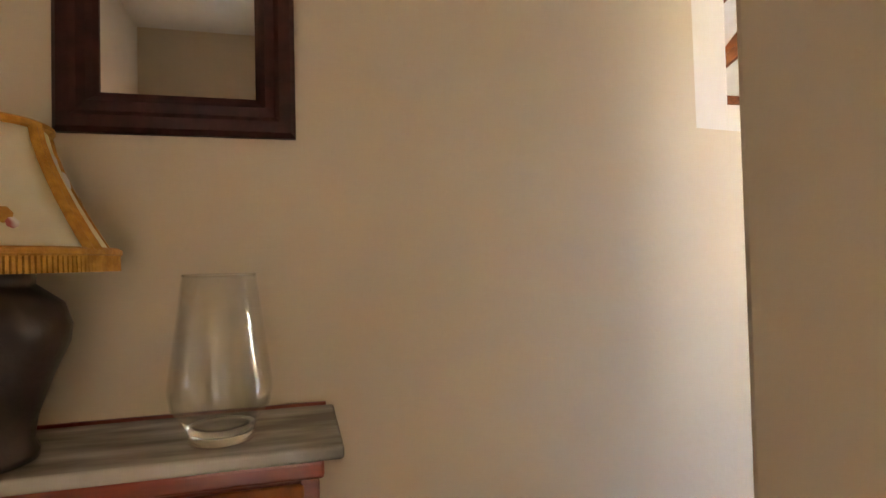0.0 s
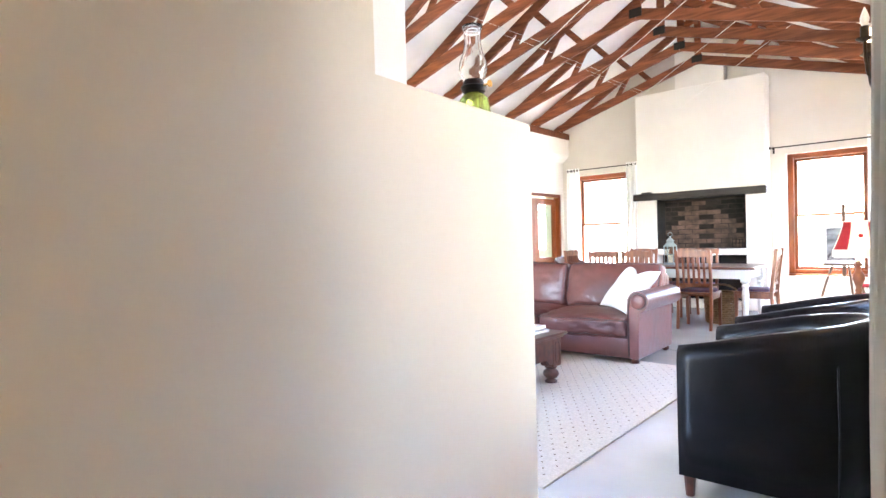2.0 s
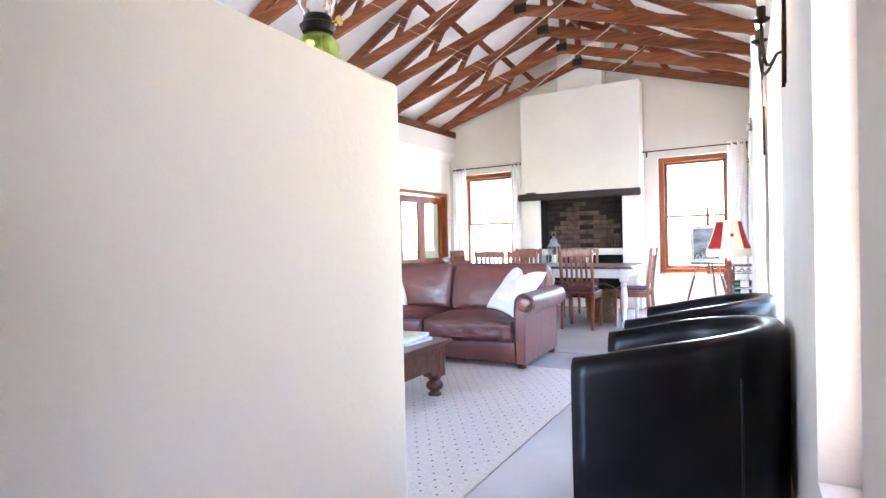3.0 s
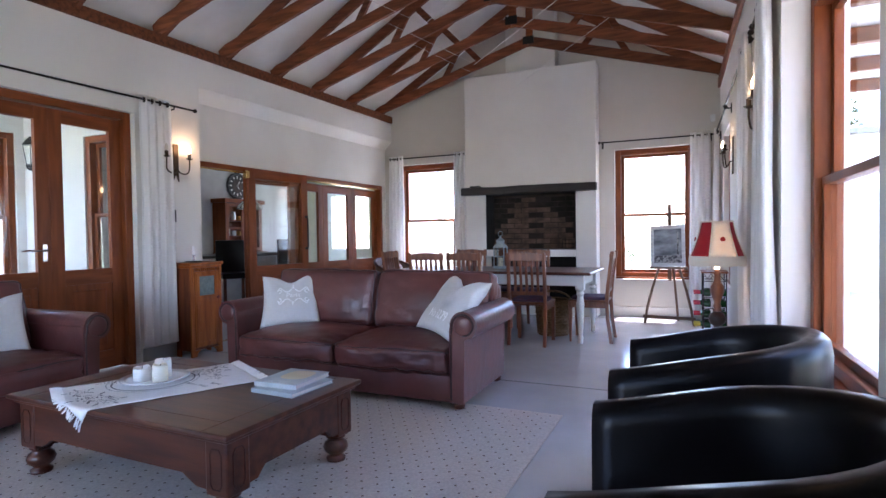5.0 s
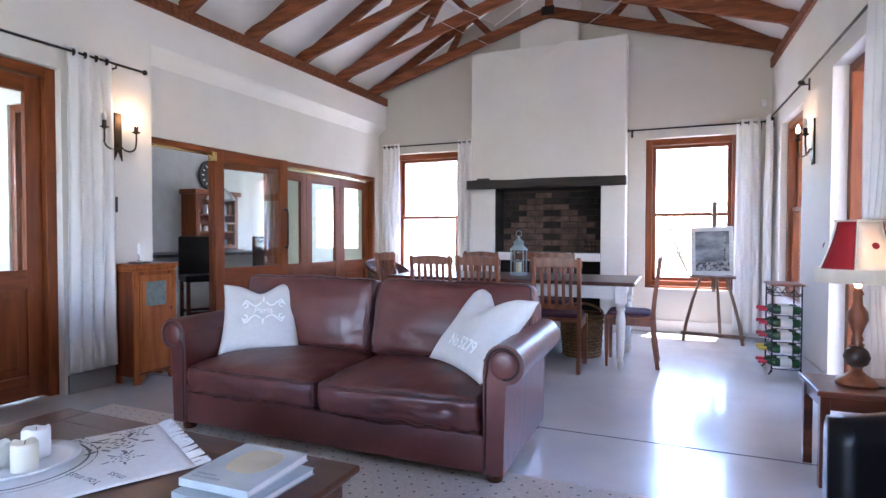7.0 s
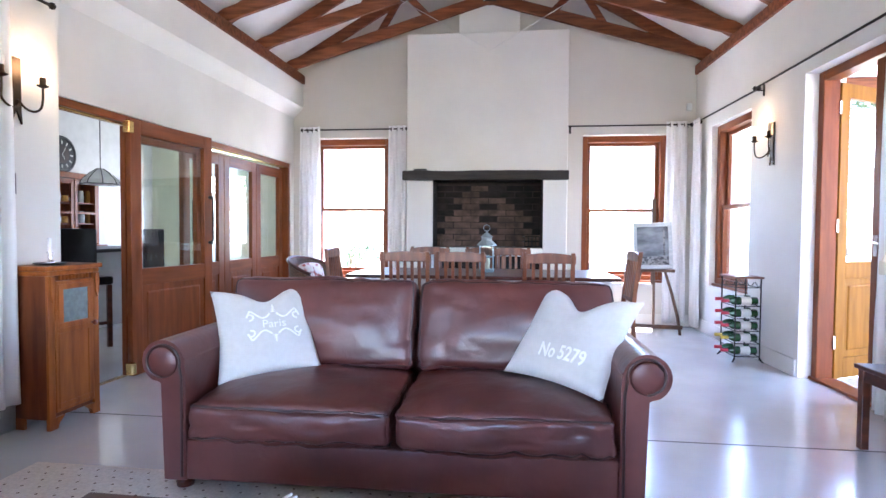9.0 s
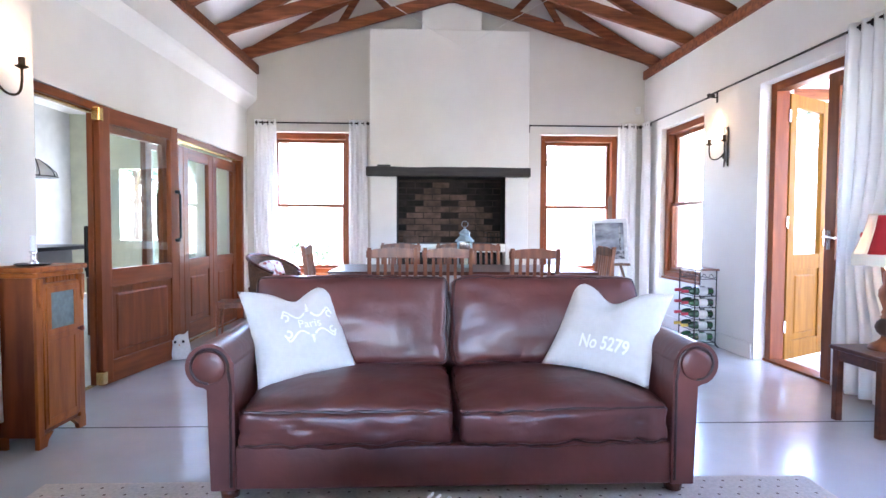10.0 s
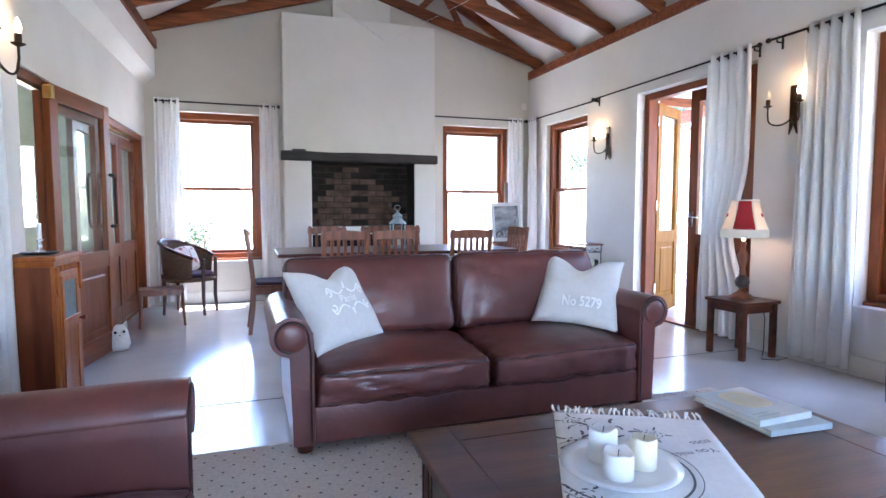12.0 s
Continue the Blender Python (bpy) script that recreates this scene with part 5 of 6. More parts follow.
for sx in (-1, 1):
    for sy in (-1, 1):
        part("post", box((sx * 0.062 - 0.005, sy * 0.062 - 0.005, 0.03), (sx * 0.062 + 0.005, sy * 0.062 + 0.005, 0.25)), BLUEMETAL, lan)
for s in (-1, 1):
    for a, b in (((-0.057, s * 0.062 - 0.001, 0.03), (0.057, s * 0.062 + 0.001, 0.25)), ((s * 0.062 - 0.001, -0.057, 0.03), (s * 0.062 + 0.001, 0.057, 0.25))):
        part("pane", box(a, b), CLEAR, lan, "clear glass").visible_shadow = False
    part("crossbar", box((-0.062, s * 0.065 - 0.002, 0.14), (0.062, s * 0.065 + 0.002, 0.146)), BLUEMETAL, lan)
part("roof", lathe([(0.095, 0.25), (0.09, 0.262), (0.06, 0.29), (0.05, 0.30), (0.05, 0.325), (0.06, 0.33), (0.02, 0.365), (0.008, 0.372), (0.014, 0.385), (0.0, 0.395)], 8), BLUEMETAL, lan)
part("ring", tube([(0.03 * math.cos(a), 0, 0.415 + 0.03 * math.sin(a)) for a in np.linspace(0, 2 * math.pi, 16, endpoint=False)], 0.003, 6, True), BLUEMETAL, lan)
part("candle", lathe([(0.03, 0.03), (0.03, 0.13), (0.0, 0.132)], 18), WAX, lan)

bk = thing("wicker_basket", "woven wicker basket under the dining table", "basket", pose(0.72, -1.62, 0))
bm = bmesh.new()
for k in range(14):
    z = 0.02 + k * 0.029
    r = 0.17 + 0.03 * k / 14
    add_tube(bm, [((r + (0.006 if (q + k) % 2 else -0.006)) * math.cos(q * math.pi / 14), (r + (0.006 if (q + k) % 2 else -0.006)) * math.sin(q * math.pi / 14), z) for q in range(28)], 0.014, 5, True)
tagged(part("weave", bm, WICKER, bk), kind="stuff")
part("base", lathe([(0.17, 0.0), (0.175, 0.02), (0.0, 0.021)], 24), WICKER, bk)
part("handle", tube([(0.2 * math.cos(a), 0, 0.40 + 0.1 * math.sin(a)) for a in np.linspace(0, math.pi, 14)], 0.012, 6), WICKER, bk)

# ---- easel and picture ----
ez = thing("easel", "wooden artist's easel on three legs", "easel", pose(1.93, -0.42, 0, 0, 0, -8))
for s in (-1, 1):
    pts = [(s * 0.29, -0.06, 0.0), (s * 0.26, -0.06, 0.2), (s * 0.2, -0.05, 0.45), (s * 0.12, -0.03, 0.72), (s * 0.05, 0.02, 0.95)]
    part("front_leg", tube(pts, [0.017, 0.017, 0.016, 0.015, 0.014], 6), EASEL, ez)
part("mast", box((-0.022, 0.0, 0.55), (0.022, 0.02, 1.52), 0.003), EASEL, ez)
part("rear_leg", tube([(0, 0.02, 1.1), (0.03, 0.16, 0.55), (0.05, 0.30, 0.0)], 0.015, 6), EASEL, ez)
part("stretcher", box((-0.31, -0.09, 0.07), (0.31, -0.06, 0.11), 0.003), EASEL, ez)
part("shelf", box((-0.22, -0.11, 0.70), (0.22, -0.02, 0.73), 0.003), EASEL, ez)
pt = thing("framed_picture", "monochrome landscape painting in a whitewashed frame on the easel", "picture", pose(1.915, -0.498, 0.732, -7, -2, -8))
part("canvas", box((-0.165, -0.008, 0.045), (0.165, 0.0, 0.475)), CANVAS, pt)
part("painted_foreground", box((-0.165, -0.0095, 0.045), (0.165, -0.0085, 0.14)), ROCKS, pt)
part("painted_tree", box((0.11, -0.0098, 0.14), (0.13, -0.0088, 0.43)), ROCKS, pt)
for a, b in (((-0.205, -0.02, 0.0), (0.205, 0.004, 0.045)), ((-0.205, -0.02, 0.475), (0.205, 0.004, 0.52)), ((-0.205, -0.02, 0.045), (-0.165, 0.004, 0.475)), ((0.165, -0.02, 0.045), (0.205, 0.004, 0.475))):
    part("picture_frame", box(a, b, 0.006, 2), CANFRAME, pt)

# ---- wine rack ----
rk = thing("wine_rack", "black wrought iron wine rack with a wooden top", "wine rack", EAST @ pose(2.36, -1.62, 0))
for sx in (-1, 1):
    for sy in (-1, 1):
        part("upright", tube([(sx * 0.105, sy * 0.15, 0.02), (sx * 0.105, sy * 0.15, 0.74)], 0.006, 6), IRON, rk)
        part("foot", tube([(sx * 0.105, sy * 0.15, 0.04), (sx * 0.12, sy * 0.16, 0.012), (sx * 0.13, sy * 0.165, 0.004)], 0.007, 6), IRON, rk)
part("top", box((-0.125, -0.17, 0.74), (0.125, 0.17, 0.758), 0.005), CHAIRWOOD, rk)
LEVELS = [0.09, 0.205, 0.315, 0.425, 0.535]
for z in LEVELS + [0.70]:
    for sx in (-1, 1):
        part("cross_rail", tube([(sx * 0.105, -0.15, z - 0.04), (sx * 0.105, 0.15, z - 0.04)], 0.004, 5), IRON, rk)
    for sy in (-1, 1):
        part("side_rail", tube([(-0.105, sy * 0.15, z - 0.04), (0.105, sy * 0.15, z - 0.04)], 0.004, 5), IRON, rk)
for sy in (-1, 1):
    part("wave_wire", tube([(-0.105 + 0.21 * k / 20, sy * 0.15, 0.69 + 0.02 * math.sin(k * 0.95)) for k in range(21)], 0.003, 5), IRON, rk)
part("wave_wire", tube([(-0.105, -0.15 + 0.3 * k / 26, 0.69 + 0.02 * math.sin(k * 0.95)) for k in range(27)], 0.003, 5), IRON, rk)
def bottle(m, cap, label):
    t = thing("wine_bottle", label, "bottle", m, group="bottles in the rack")
    part("glass", lathe([(0.0, 0.004), (0.03, 0.0), (0.037, 0.006), (0.037, 0.185), (0.03, 0.21), (0.015, 0.235), (0.014, 0.30), (0.0, 0.301)], 18), BOTTLE, t, smooth=True)
    part("label", lathe([(0.0375, 0.06), (0.0375, 0.145)], 18), LABELM, t)
    part("capsule", lathe([(0.0152, 0.24), (0.0155, 0.302), (0.0, 0.303)], 14), cap, t, "foil capsule")
for i, z in enumerate(LEVELS):
    for k in range(2):
        cap = YELCAP if i == 1 else REDCAP
        bottle(EAST @ pose(2.36 + 0.11, -1.62 - 0.07 + 0.14 * k, z, 0, -90, 0), cap, "dark green wine bottle lying in the rack")

# ---- side table and lamp ----
st = thing("side_table", "small square dark wooden side table", "side table", EAST @ pose(2.25, -3.90, 0))
part("tabletop", box((-0.19, -0.19, 0.425), (0.19, 0.19, 0.45), 0.006, 2), TABLEWOOD, st)
for s in (-1, 1):
    for q in (-1, 1):
        part("leg", box((s * 0.155 - 0.02, q * 0.155 - 0.02, 0), (s * 0.155 + 0.02, q * 0.155 + 0.02, 0.425), 0.003), TABLEWOOD, st)
    part("apron", box((-0.135, s * 0.155 - 0.009, 0.36), (0.135, s * 0.155 + 0.009, 0.425)), TABLEWOOD, st)
    part("apron", box((s * 0.155 - 0.009, -0.135, 0.36), (s * 0.155 + 0.009, 0.135, 0.425)), TABLEWOOD, st)
lp = thing("table_lamp", "turned wooden table lamp with red and cream fringed shade", "table lamp", pose(2.35, -3.89, 0.4505, 0, 0, 72))
part("base", lathe([(0.0, 0), (0.085, 0.0), (0.085, 0.015), (0.07, 0.03), (0.045, 0.045), (0.025, 0.065), (0.022, 0.08)], 28), CHAIRWOOD, lp, smooth=True)
part("ball", lathe([(0.022, 0.08), (0.045, 0.10), (0.055, 0.13), (0.045, 0.16), (0.024, 0.18)], 24), JUG, lp, "dark turned ball", True)
part("stem", lathe([(0.024, 0.18), (0.03, 0.19), (0.02, 0.20), (0.026, 0.215), (0.018, 0.235), (0.03, 0.275), (0.043, 0.31), (0.04, 0.345), (0.02, 0.38), (0.018, 0.42), (0.024, 0.43), (0.012, 0.46)], 24), CHAIRWOOD, lp, smooth=True)
def bell(r0, r1, z0, z1, bulge=0.0):
    out = []
    for k in range(9):
        f = k / 8
        out.append((r0 + (r1 - r0) * (f ** 0.62), z0 + (z1 - z0) * f))
    return out
def shade_panels(parent, prof, n, mats, thick=0.003, name="shade_panel"):
    for p in range(n):
        bm = bmesh.new()
        rows = []
        for r, z in prof:
            row = []
            for k in range(5):
                a = 2 * math.pi * (p + k / 4 * 0.97 + 0.015) / n
                rr_ = r * (1 - 0.05 * math.sin(math.pi * k / 4))
                row.append(bm.verts.new((rr_ * math.cos(a), rr_ * math.sin(a), z)))
            rows.append(row)
        for a, b in zip(rows, rows[1:]):
            for k in range(4):
                bm.faces.new((a[k], a[k + 1], b[k + 1], b[k]))
        ob = part(name, bm, mats[p % len(mats)], parent, smooth=True)
        ob.modifiers.new("thickness", "SOLIDIFY").thickness = thick
def shade_profile(rb, rt, z0, z1):
    return [(rt + (rb - rt) * ((1 - f) ** 1.35), z0 + (z1 - z0) * f) for f in np.linspace(0, 1, 8)]
sp = shade_profile(0.165, 0.095, 0.545, 0.775)
shade_panels(lp, sp, 6, [REDSH, SHADEW])
for p in range(6):
    a = 2 * math.pi * p / 6
    part("shade_rib", tube([(r * math.cos(a) * 1.01, r * math.sin(a) * 1.01, z) for r, z in sp], 0.005, 5), FRINGE, lp)
part("top_braid", tube([(0.096 * math.cos(a), 0.096 * math.sin(a), 0.775) for a in np.linspace(0, 2 * math.pi, 30, endpoint=False)], 0.005, 6, True), FRINGE, lp)
bm = bmesh.new()
for k in range(150):
    a = 2 * math.pi * k / 150
    sc = 0.5 + 0.5 * abs(math.sin(a * 3))
    add_tube(bm, [(0.166 * math.cos(a), 0.166 * math.sin(a), 0.55), (0.17 * math.cos(a + 0.01), 0.17 * math.sin(a + 0.01), 0.53 - 0.01 * sc), (0.168 * math.cos(a), 0.168 * math.sin(a), 0.495 - 0.012 * sc)], 0.0042, 4)
tagged(part("fringe", bm, FRINGE, lp, "cream thread fringe"), kind="stuff")
for p in (1, 3, 5):
    a = 2 * math.pi * (p + 0.5) / 6
    part("flower", moved(lathe([(0.0, 0), (0.016, 0.001), (0.012, 0.003), (0.0, 0.003)], 9), Matrix.Translation((0.137 * math.cos(a), 0.137 * math.sin(a), 0.66)) @ Matrix.Rotation(a, 4, "Z") @ Matrix.Rotation(radians(75), 4, "Y")), REDSH, lp, "embroidered red flower")
part("bulb", lathe([(0.012, 0.46), (0.028, 0.53), (0.03, 0.56), (0.015, 0.59), (0.0, 0.595)], 16), BULB, lp, "lit bulb", True)
lpl = new("lamp_light", bpy.data.lights.new("lamp_light", "POINT"))
lpl.data.energy, lpl.data.color, lpl.data.shadow_soft_size = 0.03, (1.0, 0.78, 0.5), 0.035
lpl.location = (2.35, -3.89, 1.075)
cord = thing("lamp_cord", "black lamp cable trailing to the floor", "cable", pose(0, 0, 0))
part("cable", tube([(2.40, -3.92, 0.455), (2.48, -3.94, 0.455), (2.50, -3.98, 0.3), (2.50, -3.98, 0.05), (2.44, -4.02, 0.006), (2.36, -4.08, 0.006), (2.45, -4.15, 0.006), (2.54, -4.16, 0.02)], 0.004, 6), SWITCH, cord)

# ---- corner chair, stool, owl ----
wc = thing("cane_armchair", "dark cane tub armchair with a curved back", "armchair", pose(-2.0, -0.52, 0, 0, 0, -20))
# faces local +x, -y
bm = bmesh.new()
rows = []
for k, a in enumerate(np.linspace(radians(60), radians(300), 26)):
    h = 0.62 + 0.18 * math.sin(math.pi * k / 25)
    rows.append([bm.verts.new((0.27 * math.cos(a) * (1 + 0.1 * f), 0.27 * math.sin(a) * (1 + 0.1 * f), 0.40 + (h - 0.40) * f)) for f in (0, 0.33, 0.66, 1)])
for a, b in zip(rows, rows[1:]):
    for k in range(3):
        bm.faces.new((a[k], b[k], b[k + 1], a[k + 1]))
w = part("cane_back", bm, DARKWICK, wc, smooth=True)
w.modifiers.new("thickness", "SOLIDIFY").thickness = 0.016
part("top_rail", tube([(0.3 * math.cos(a), 0.3 * math.sin(a), 0.63 + 0.18 * math.sin(math.pi * k / 25)) for k, a in enumerate(np.linspace(radians(58), radians(302), 26))], 0.02, 8), TABLEWOOD, wc)
part("seat", soft_wrap(lathe([(0.0, 0.37), (0.27, 0.37), (0.28, 0.39), (0.27, 0.41), (0.0, 0.415)], 28)), DARKWICK, wc)
part("seat_pad", moved(soft_block(0.44, 0.44, 0.06, 0.5, 0.8, 24), pose(0.01, 0, 0.44)), SEATBLUE, wc, "dark seat pad", True)
for a in (35, 145, 215, 325):
    x, y = 0.26 * math.cos(radians(a)), 0.26 * math.sin(radians(a))
    front = a in (35, 325)
    part("leg", tube([(x * 1.06, y * 1.06, 0), (x, y, 0.2), (x * 1.02, y * 1.02, 0.4), (x * 1.05, y * 1.05, 0.62 if front else 0.45)], [0.015, 0.02, 0.022, 0.02], 8), TABLEWOOD, wc)
fc = thing("floral_cushion", "rose-patterned cushion on the cane armchair", "cushion", pose(-2.04, -0.52, 0.60, -20, 0, 70))
part("cover", soft_block(0.42, 0.16, 0.30, 0.5, 0.6, 28, 0.01, 5), FLORAL, fc, smooth=True)
sl = thing("footstool", "low wooden stool with thin legs", "stool", pose(-2.20, -1.15, 0, 0, 0, 8))
part("top", box((-0.2, -0.14, 0.35), (0.2, 0.14, 0.375), 0.006), CHAIRWOOD, sl)
for s in (-1, 1):
    part("apron", box((-0.18, s * 0.12 - 0.008, 0.31), (0.18, s * 0.12 + 0.008, 0.35)), CHAIRWOOD, sl)
    for q in (-1, 1):
        part("leg", tube([(s * 0.20, q * 0.13, 0), (s * 0.18, q * 0.115, 0.35)], [0.010, 0.016], 8), CHAIRWOOD, sl)
ow = thing("owl_doorstop", "white cloth owl doorstop on the floor", "doorstop", pose(-2.40, -2.12, 0, 0, 0, 24))
part("body", soft_wrap(lathe([(0.0, 0.0), (0.08, 0.004), (0.095, 0.05), (0.085, 0.11), (0.075, 0.16), (0.05, 0.20), (0.0, 0.21)], 24)), OWLM, ow, smooth=True)
for s in (-1, 1):
    part("ear", prism([(s * 0.025, 0.185), (s * 0.075, 0.17), (s * 0.07, 0.235)], -0.012, 0.012, "xz", 0.003), OWLM, ow)
    part("eye_patch", moved(lathe([(0.026, 0), (0.02, 0.006), (0.0, 0.008)], 16), pose(s * 0.03, -0.068, 0.155, 78, 0, s * 18)), LABELM, ow)
    part("eye", moved(lathe([(0.012, 0.004), (0.009, 0.011), (0.0, 0.012)], 12), pose(s * 0.03, -0.07, 0.155, 78, 0, s * 18)), SOOT_BLACK, ow, "black button eye")
part("beak", moved(lathe([(0.008, 0), (0.0, 0.02)], 8), pose(0, -0.075, 0.13, 110)), GOLDTRIM, ow)

mt = thing("remote_box", "small dark box lying on the mantel", "box", pose(-0.77, CY - 0.03, 1.869))
part("case", box((-0.08, -0.03, 0), (0.08, 0.03, 0.025), 0.004), SWITCH, mt)
for x in (-0.45, 0.58):
    fi = thing("fire_brick" if x < 0 else "iron_basket", "loose brick in the fireplace" if x < 0 else "black iron log basket in the fireplace", "brick" if x < 0 else "basket", pose(x, -0.02, 0.947, 0, 0, 12))
    if x < 0:
        part("block", box((-0.09, -0.05, 0), (0.09, 0.05, 0.09), 0.006), BRICK, fi)
    else:
        for k in range(5):
            part("bar", tube([(-0.09 + 0.045 * k, -0.05, 0.0), (-0.09 + 0.045 * k, -0.05, 0.13)], 0.005, 5), IRON, fi)
        for z in (0.01, 0.07, 0.13):
            part("hoop", tube([(-0.09, -0.05, z), (0.09, -0.05, z), (0.09, 0.05, z), (-0.09, 0.05, z)], 0.005, 5, True), IRON, fi)

# ---- hall: dresser, lamp, vase, mirror ----
HXW = 1.779
ds = thing("hall_table", "red-stained hall table with a grey marble top", "console table", pose(HXW + 0.006, -10.335, 0.032))
part("marble_top", box((0.004, -0.80, 0.695), (0.36, 0.60, 0.725), 0.008, 3), MARBLE, ds, "veined grey marble slab")
part("upstand", box((0.0, -0.60, 0.722), (0.012, 0.58, 0.733), 0.002), REDWOOD, ds)
part("carcass", box((0.01, -0.75, 0.07), (0.32, 0.55, 0.695), 0.006), REDWOOD, ds)
part("frieze", box((0.32, -0.76, 0.655), (0.345, 0.56, 0.695), 0.008, 3), REDWOOD, ds)
for q in (-0.28, 0.27):
    d_ = part("drawer", box((0.32, q - 0.25, 0.50), (0.335, q + 0.25, 0.645), 0.006, 2), PINE, ds, "orange-stained drawer front")
    part("knob", moved(lathe([(0.006, 0), (0.009, 0.01), (0.015, 0.02), (0.0, 0.03)], 14), pose(0.335, q, 0.57, 0, 90, 0)), BRASS, d_)
    part("cupboard_door", box((0.32, q - 0.25, 0.14), (0.332, q + 0.25, 0.49), 0.006, 2), PINE, ds)
for q in (-0.55, 0.53):
    for x in (0.04, 0.29):
        part("foot", moved(lathe([(0.02, 0), (0.035, 0.05), (0.02, 0.10)], 14), Matrix.Translation((x, q, -0.032))), REDWOOD, ds)
    part("pilaster", box((0.32, q - 0.02, 0.10), (0.332, q + 0.02, 0.655), 0.004), REDWOOD, ds)

def hall_lamp(y):
    t = thing("hall_lamp", "brown ceramic table lamp with a floral gold-trimmed shade", "table lamp", pose(HXW + 0.255, y, 0.7575, 0, 0, 12))
    part("jug", lathe([(0.0, 0.0), (0.102, 0.0), (0.105, 0.015), (0.096, 0.035), (0.102, 0.08), (0.13, 0.16), (0.158, 0.225), (0.162, 0.26), (0.148, 0.305), (0.11, 0.335), (0.098, 0.345), (0.10, 0.365), (0.115, 0.372), (0.11, 0.382), (0.0, 0.382)], 32), JUG, t, smooth=True)
    part("stem", lathe([(0.012, 0.38), (0.012, 0.50)], 12), BRASS, t)
    prof = shade_profile(0.243, 0.125, 0.405, 0.655)
    shade_panels(t, prof, 6, [CREAM])
    for p in range(6):
        a = 2 * math.pi * p / 6
        for w_ in (-0.05, 0, 0.05):
            part("gold_rib", tube([(r * math.cos(a + w_) * 1.012, r * math.sin(a + w_) * 1.012, z) for r, z in prof], 0.009, 6), GOLDTRIM, t, "gold braid rib")
    for r, z in ((0.244, 0.405), (0.125, 0.655)):
        part("gold_band", tube([(r * math.cos(a), r * math.sin(a), z) for a in np.linspace(0, 2 * math.pi, 48, endpoint=False)], 0.009, 6, True), GOLDTRIM, t, "gold braid band")
    bm = bmesh.new()
    for k in range(170):
        a = 2 * math.pi * k / 170
        add_tube(bm, [(0.243 * math.cos(a), 0.243 * math.sin(a), 0.402), (0.244 * math.cos(a), 0.244 * math.sin(a), 0.366)], 0.0045, 4)
    tagged(part("fringe", bm, GOLDTRIM, t, "gold thread fringe"), kind="stuff")
    r2 = random.Random(7)
    for p in range(6):
        for k in range(4):
            a = 2 * math.pi * (p + r2.uniform(0.25, 0.75)) / 6
            f = r2.uniform(0.15, 0.85)
            r = 0.125 + 0.118 * (1 - f) ** 1.35
            fl = lathe([(0.0, 0), (r2.uniform(0.010, 0.02), 0.001), (0.0, 0.0025)], 7)
            part("flower_print", moved(fl, Matrix.Translation((r * 0.975 * math.cos(a), r * 0.975 * math.sin(a), 0.405 + 0.25 * f)) @ Matrix.Rotation(a, 4, "Z") @ Matrix.Rotation(radians(72), 4, "Y")), (GOLDTRIM, FLORAL)[k % 2], t)
hall_lamp(-10.43)

vs = thing("glass_vase", "clear glass hurricane vase on the marble top", "vase", pose(HXW + 0.245, -9.985, 0.7575))
prof = [(0.0, 0.0), (0.062, 0.0), (0.066, 0.02), (0.072, 0.04), (0.096, 0.065), (0.103, 0.10), (0.096, 0.15), (0.082, 0.24), (0.072, 0.315), (0.0695, 0.316), (0.079, 0.24), (0.092, 0.15), (0.099, 0.10), (0.092, 0.07), (0.065, 0.045), (0.0, 0.04)]
part("bowl", lathe([(r * 1.04, z * 1.12) for r, z in prof[:9]] + [(r * 1.04 - 0.004, z * 1.12) for r, z in prof[8:3:-1]] + [(0.0, 0.052)], 40), BLOWN, vs, smooth=True)

part("rim", tube([(0.0732 * math.cos(a), 0.0732 * math.sin(a), 0.353) for a in np.linspace(0, 2 * math.pi, 36, endpoint=False)], 0.0026, 6, True), SOLIDGLASS, vs, smooth=True)
part("thick_base", lathe([(0.0, 0.001), (0.058, 0.001), (0.066, 0.018), (0.068, 0.034), (0.04, 0.03), (0.0, 0.028)], 40), SOLIDGLASS, vs, smooth=True)

mr = thing("wall_mirror", "dark wood framed mirror hanging on the hall wall", "mirror", pose(HXW, -9.82, 1.462))
def frame_piece(prof, a, b, inward):
    """Sweeps a frame section (out from wall, in towards the glass) along a to b in the yz plane, mitred."""
    bm = bmesh.new()
    A, B, I = Vector(a), Vector(b), Vector(inward)
    d = (B - A).normalized()
    ra = [bm.verts.new((h, *(A + I * s + d * s))) for s, h in prof]
    rb = [bm.verts.new((h, *(B + I * s - d * s))) for s, h in prof]
    for i in range(len(prof)):
        j = (i + 1) % len(prof)
        bm.faces.new((ra[i], rb[i], rb[j], ra[j]))
    bm.faces.new(ra); bm.faces.new(rb[::-1])
    return bm
PR = [(0.0, 0.002), (0.0, 0.02), (0.012, 0.032), (0.04, 0.034), (0.052, 0.026), (0.075, 0.03), (0.088, 0.02), (0.10, 0.014), (0.10, 0.002)]
MW, MH = 0.563, 0.85
for a, b, i in (((0, 0), (-MW, 0), (0, 1)), ((-MW, 0), (-MW, MH), (1, 0)), ((-MW, MH), (0, MH), (0, -1)), ((0, MH), (0, 0), (-1, 0))):
    part("frame", frame_piece(PR, a, b, i), MIRFRAME, mr)
part("mirror_glass", box((0.004, -MW + 0.098, 0.098), (0.009, -0.098, MH - 0.098)), MIRROR, mr, "silvered mirror glass")

ol = thing("oil_lamp", "glass oil lamp with green paraffin on the low wall", "oil lamp", pose(1.70, -8.065, 1.5285))
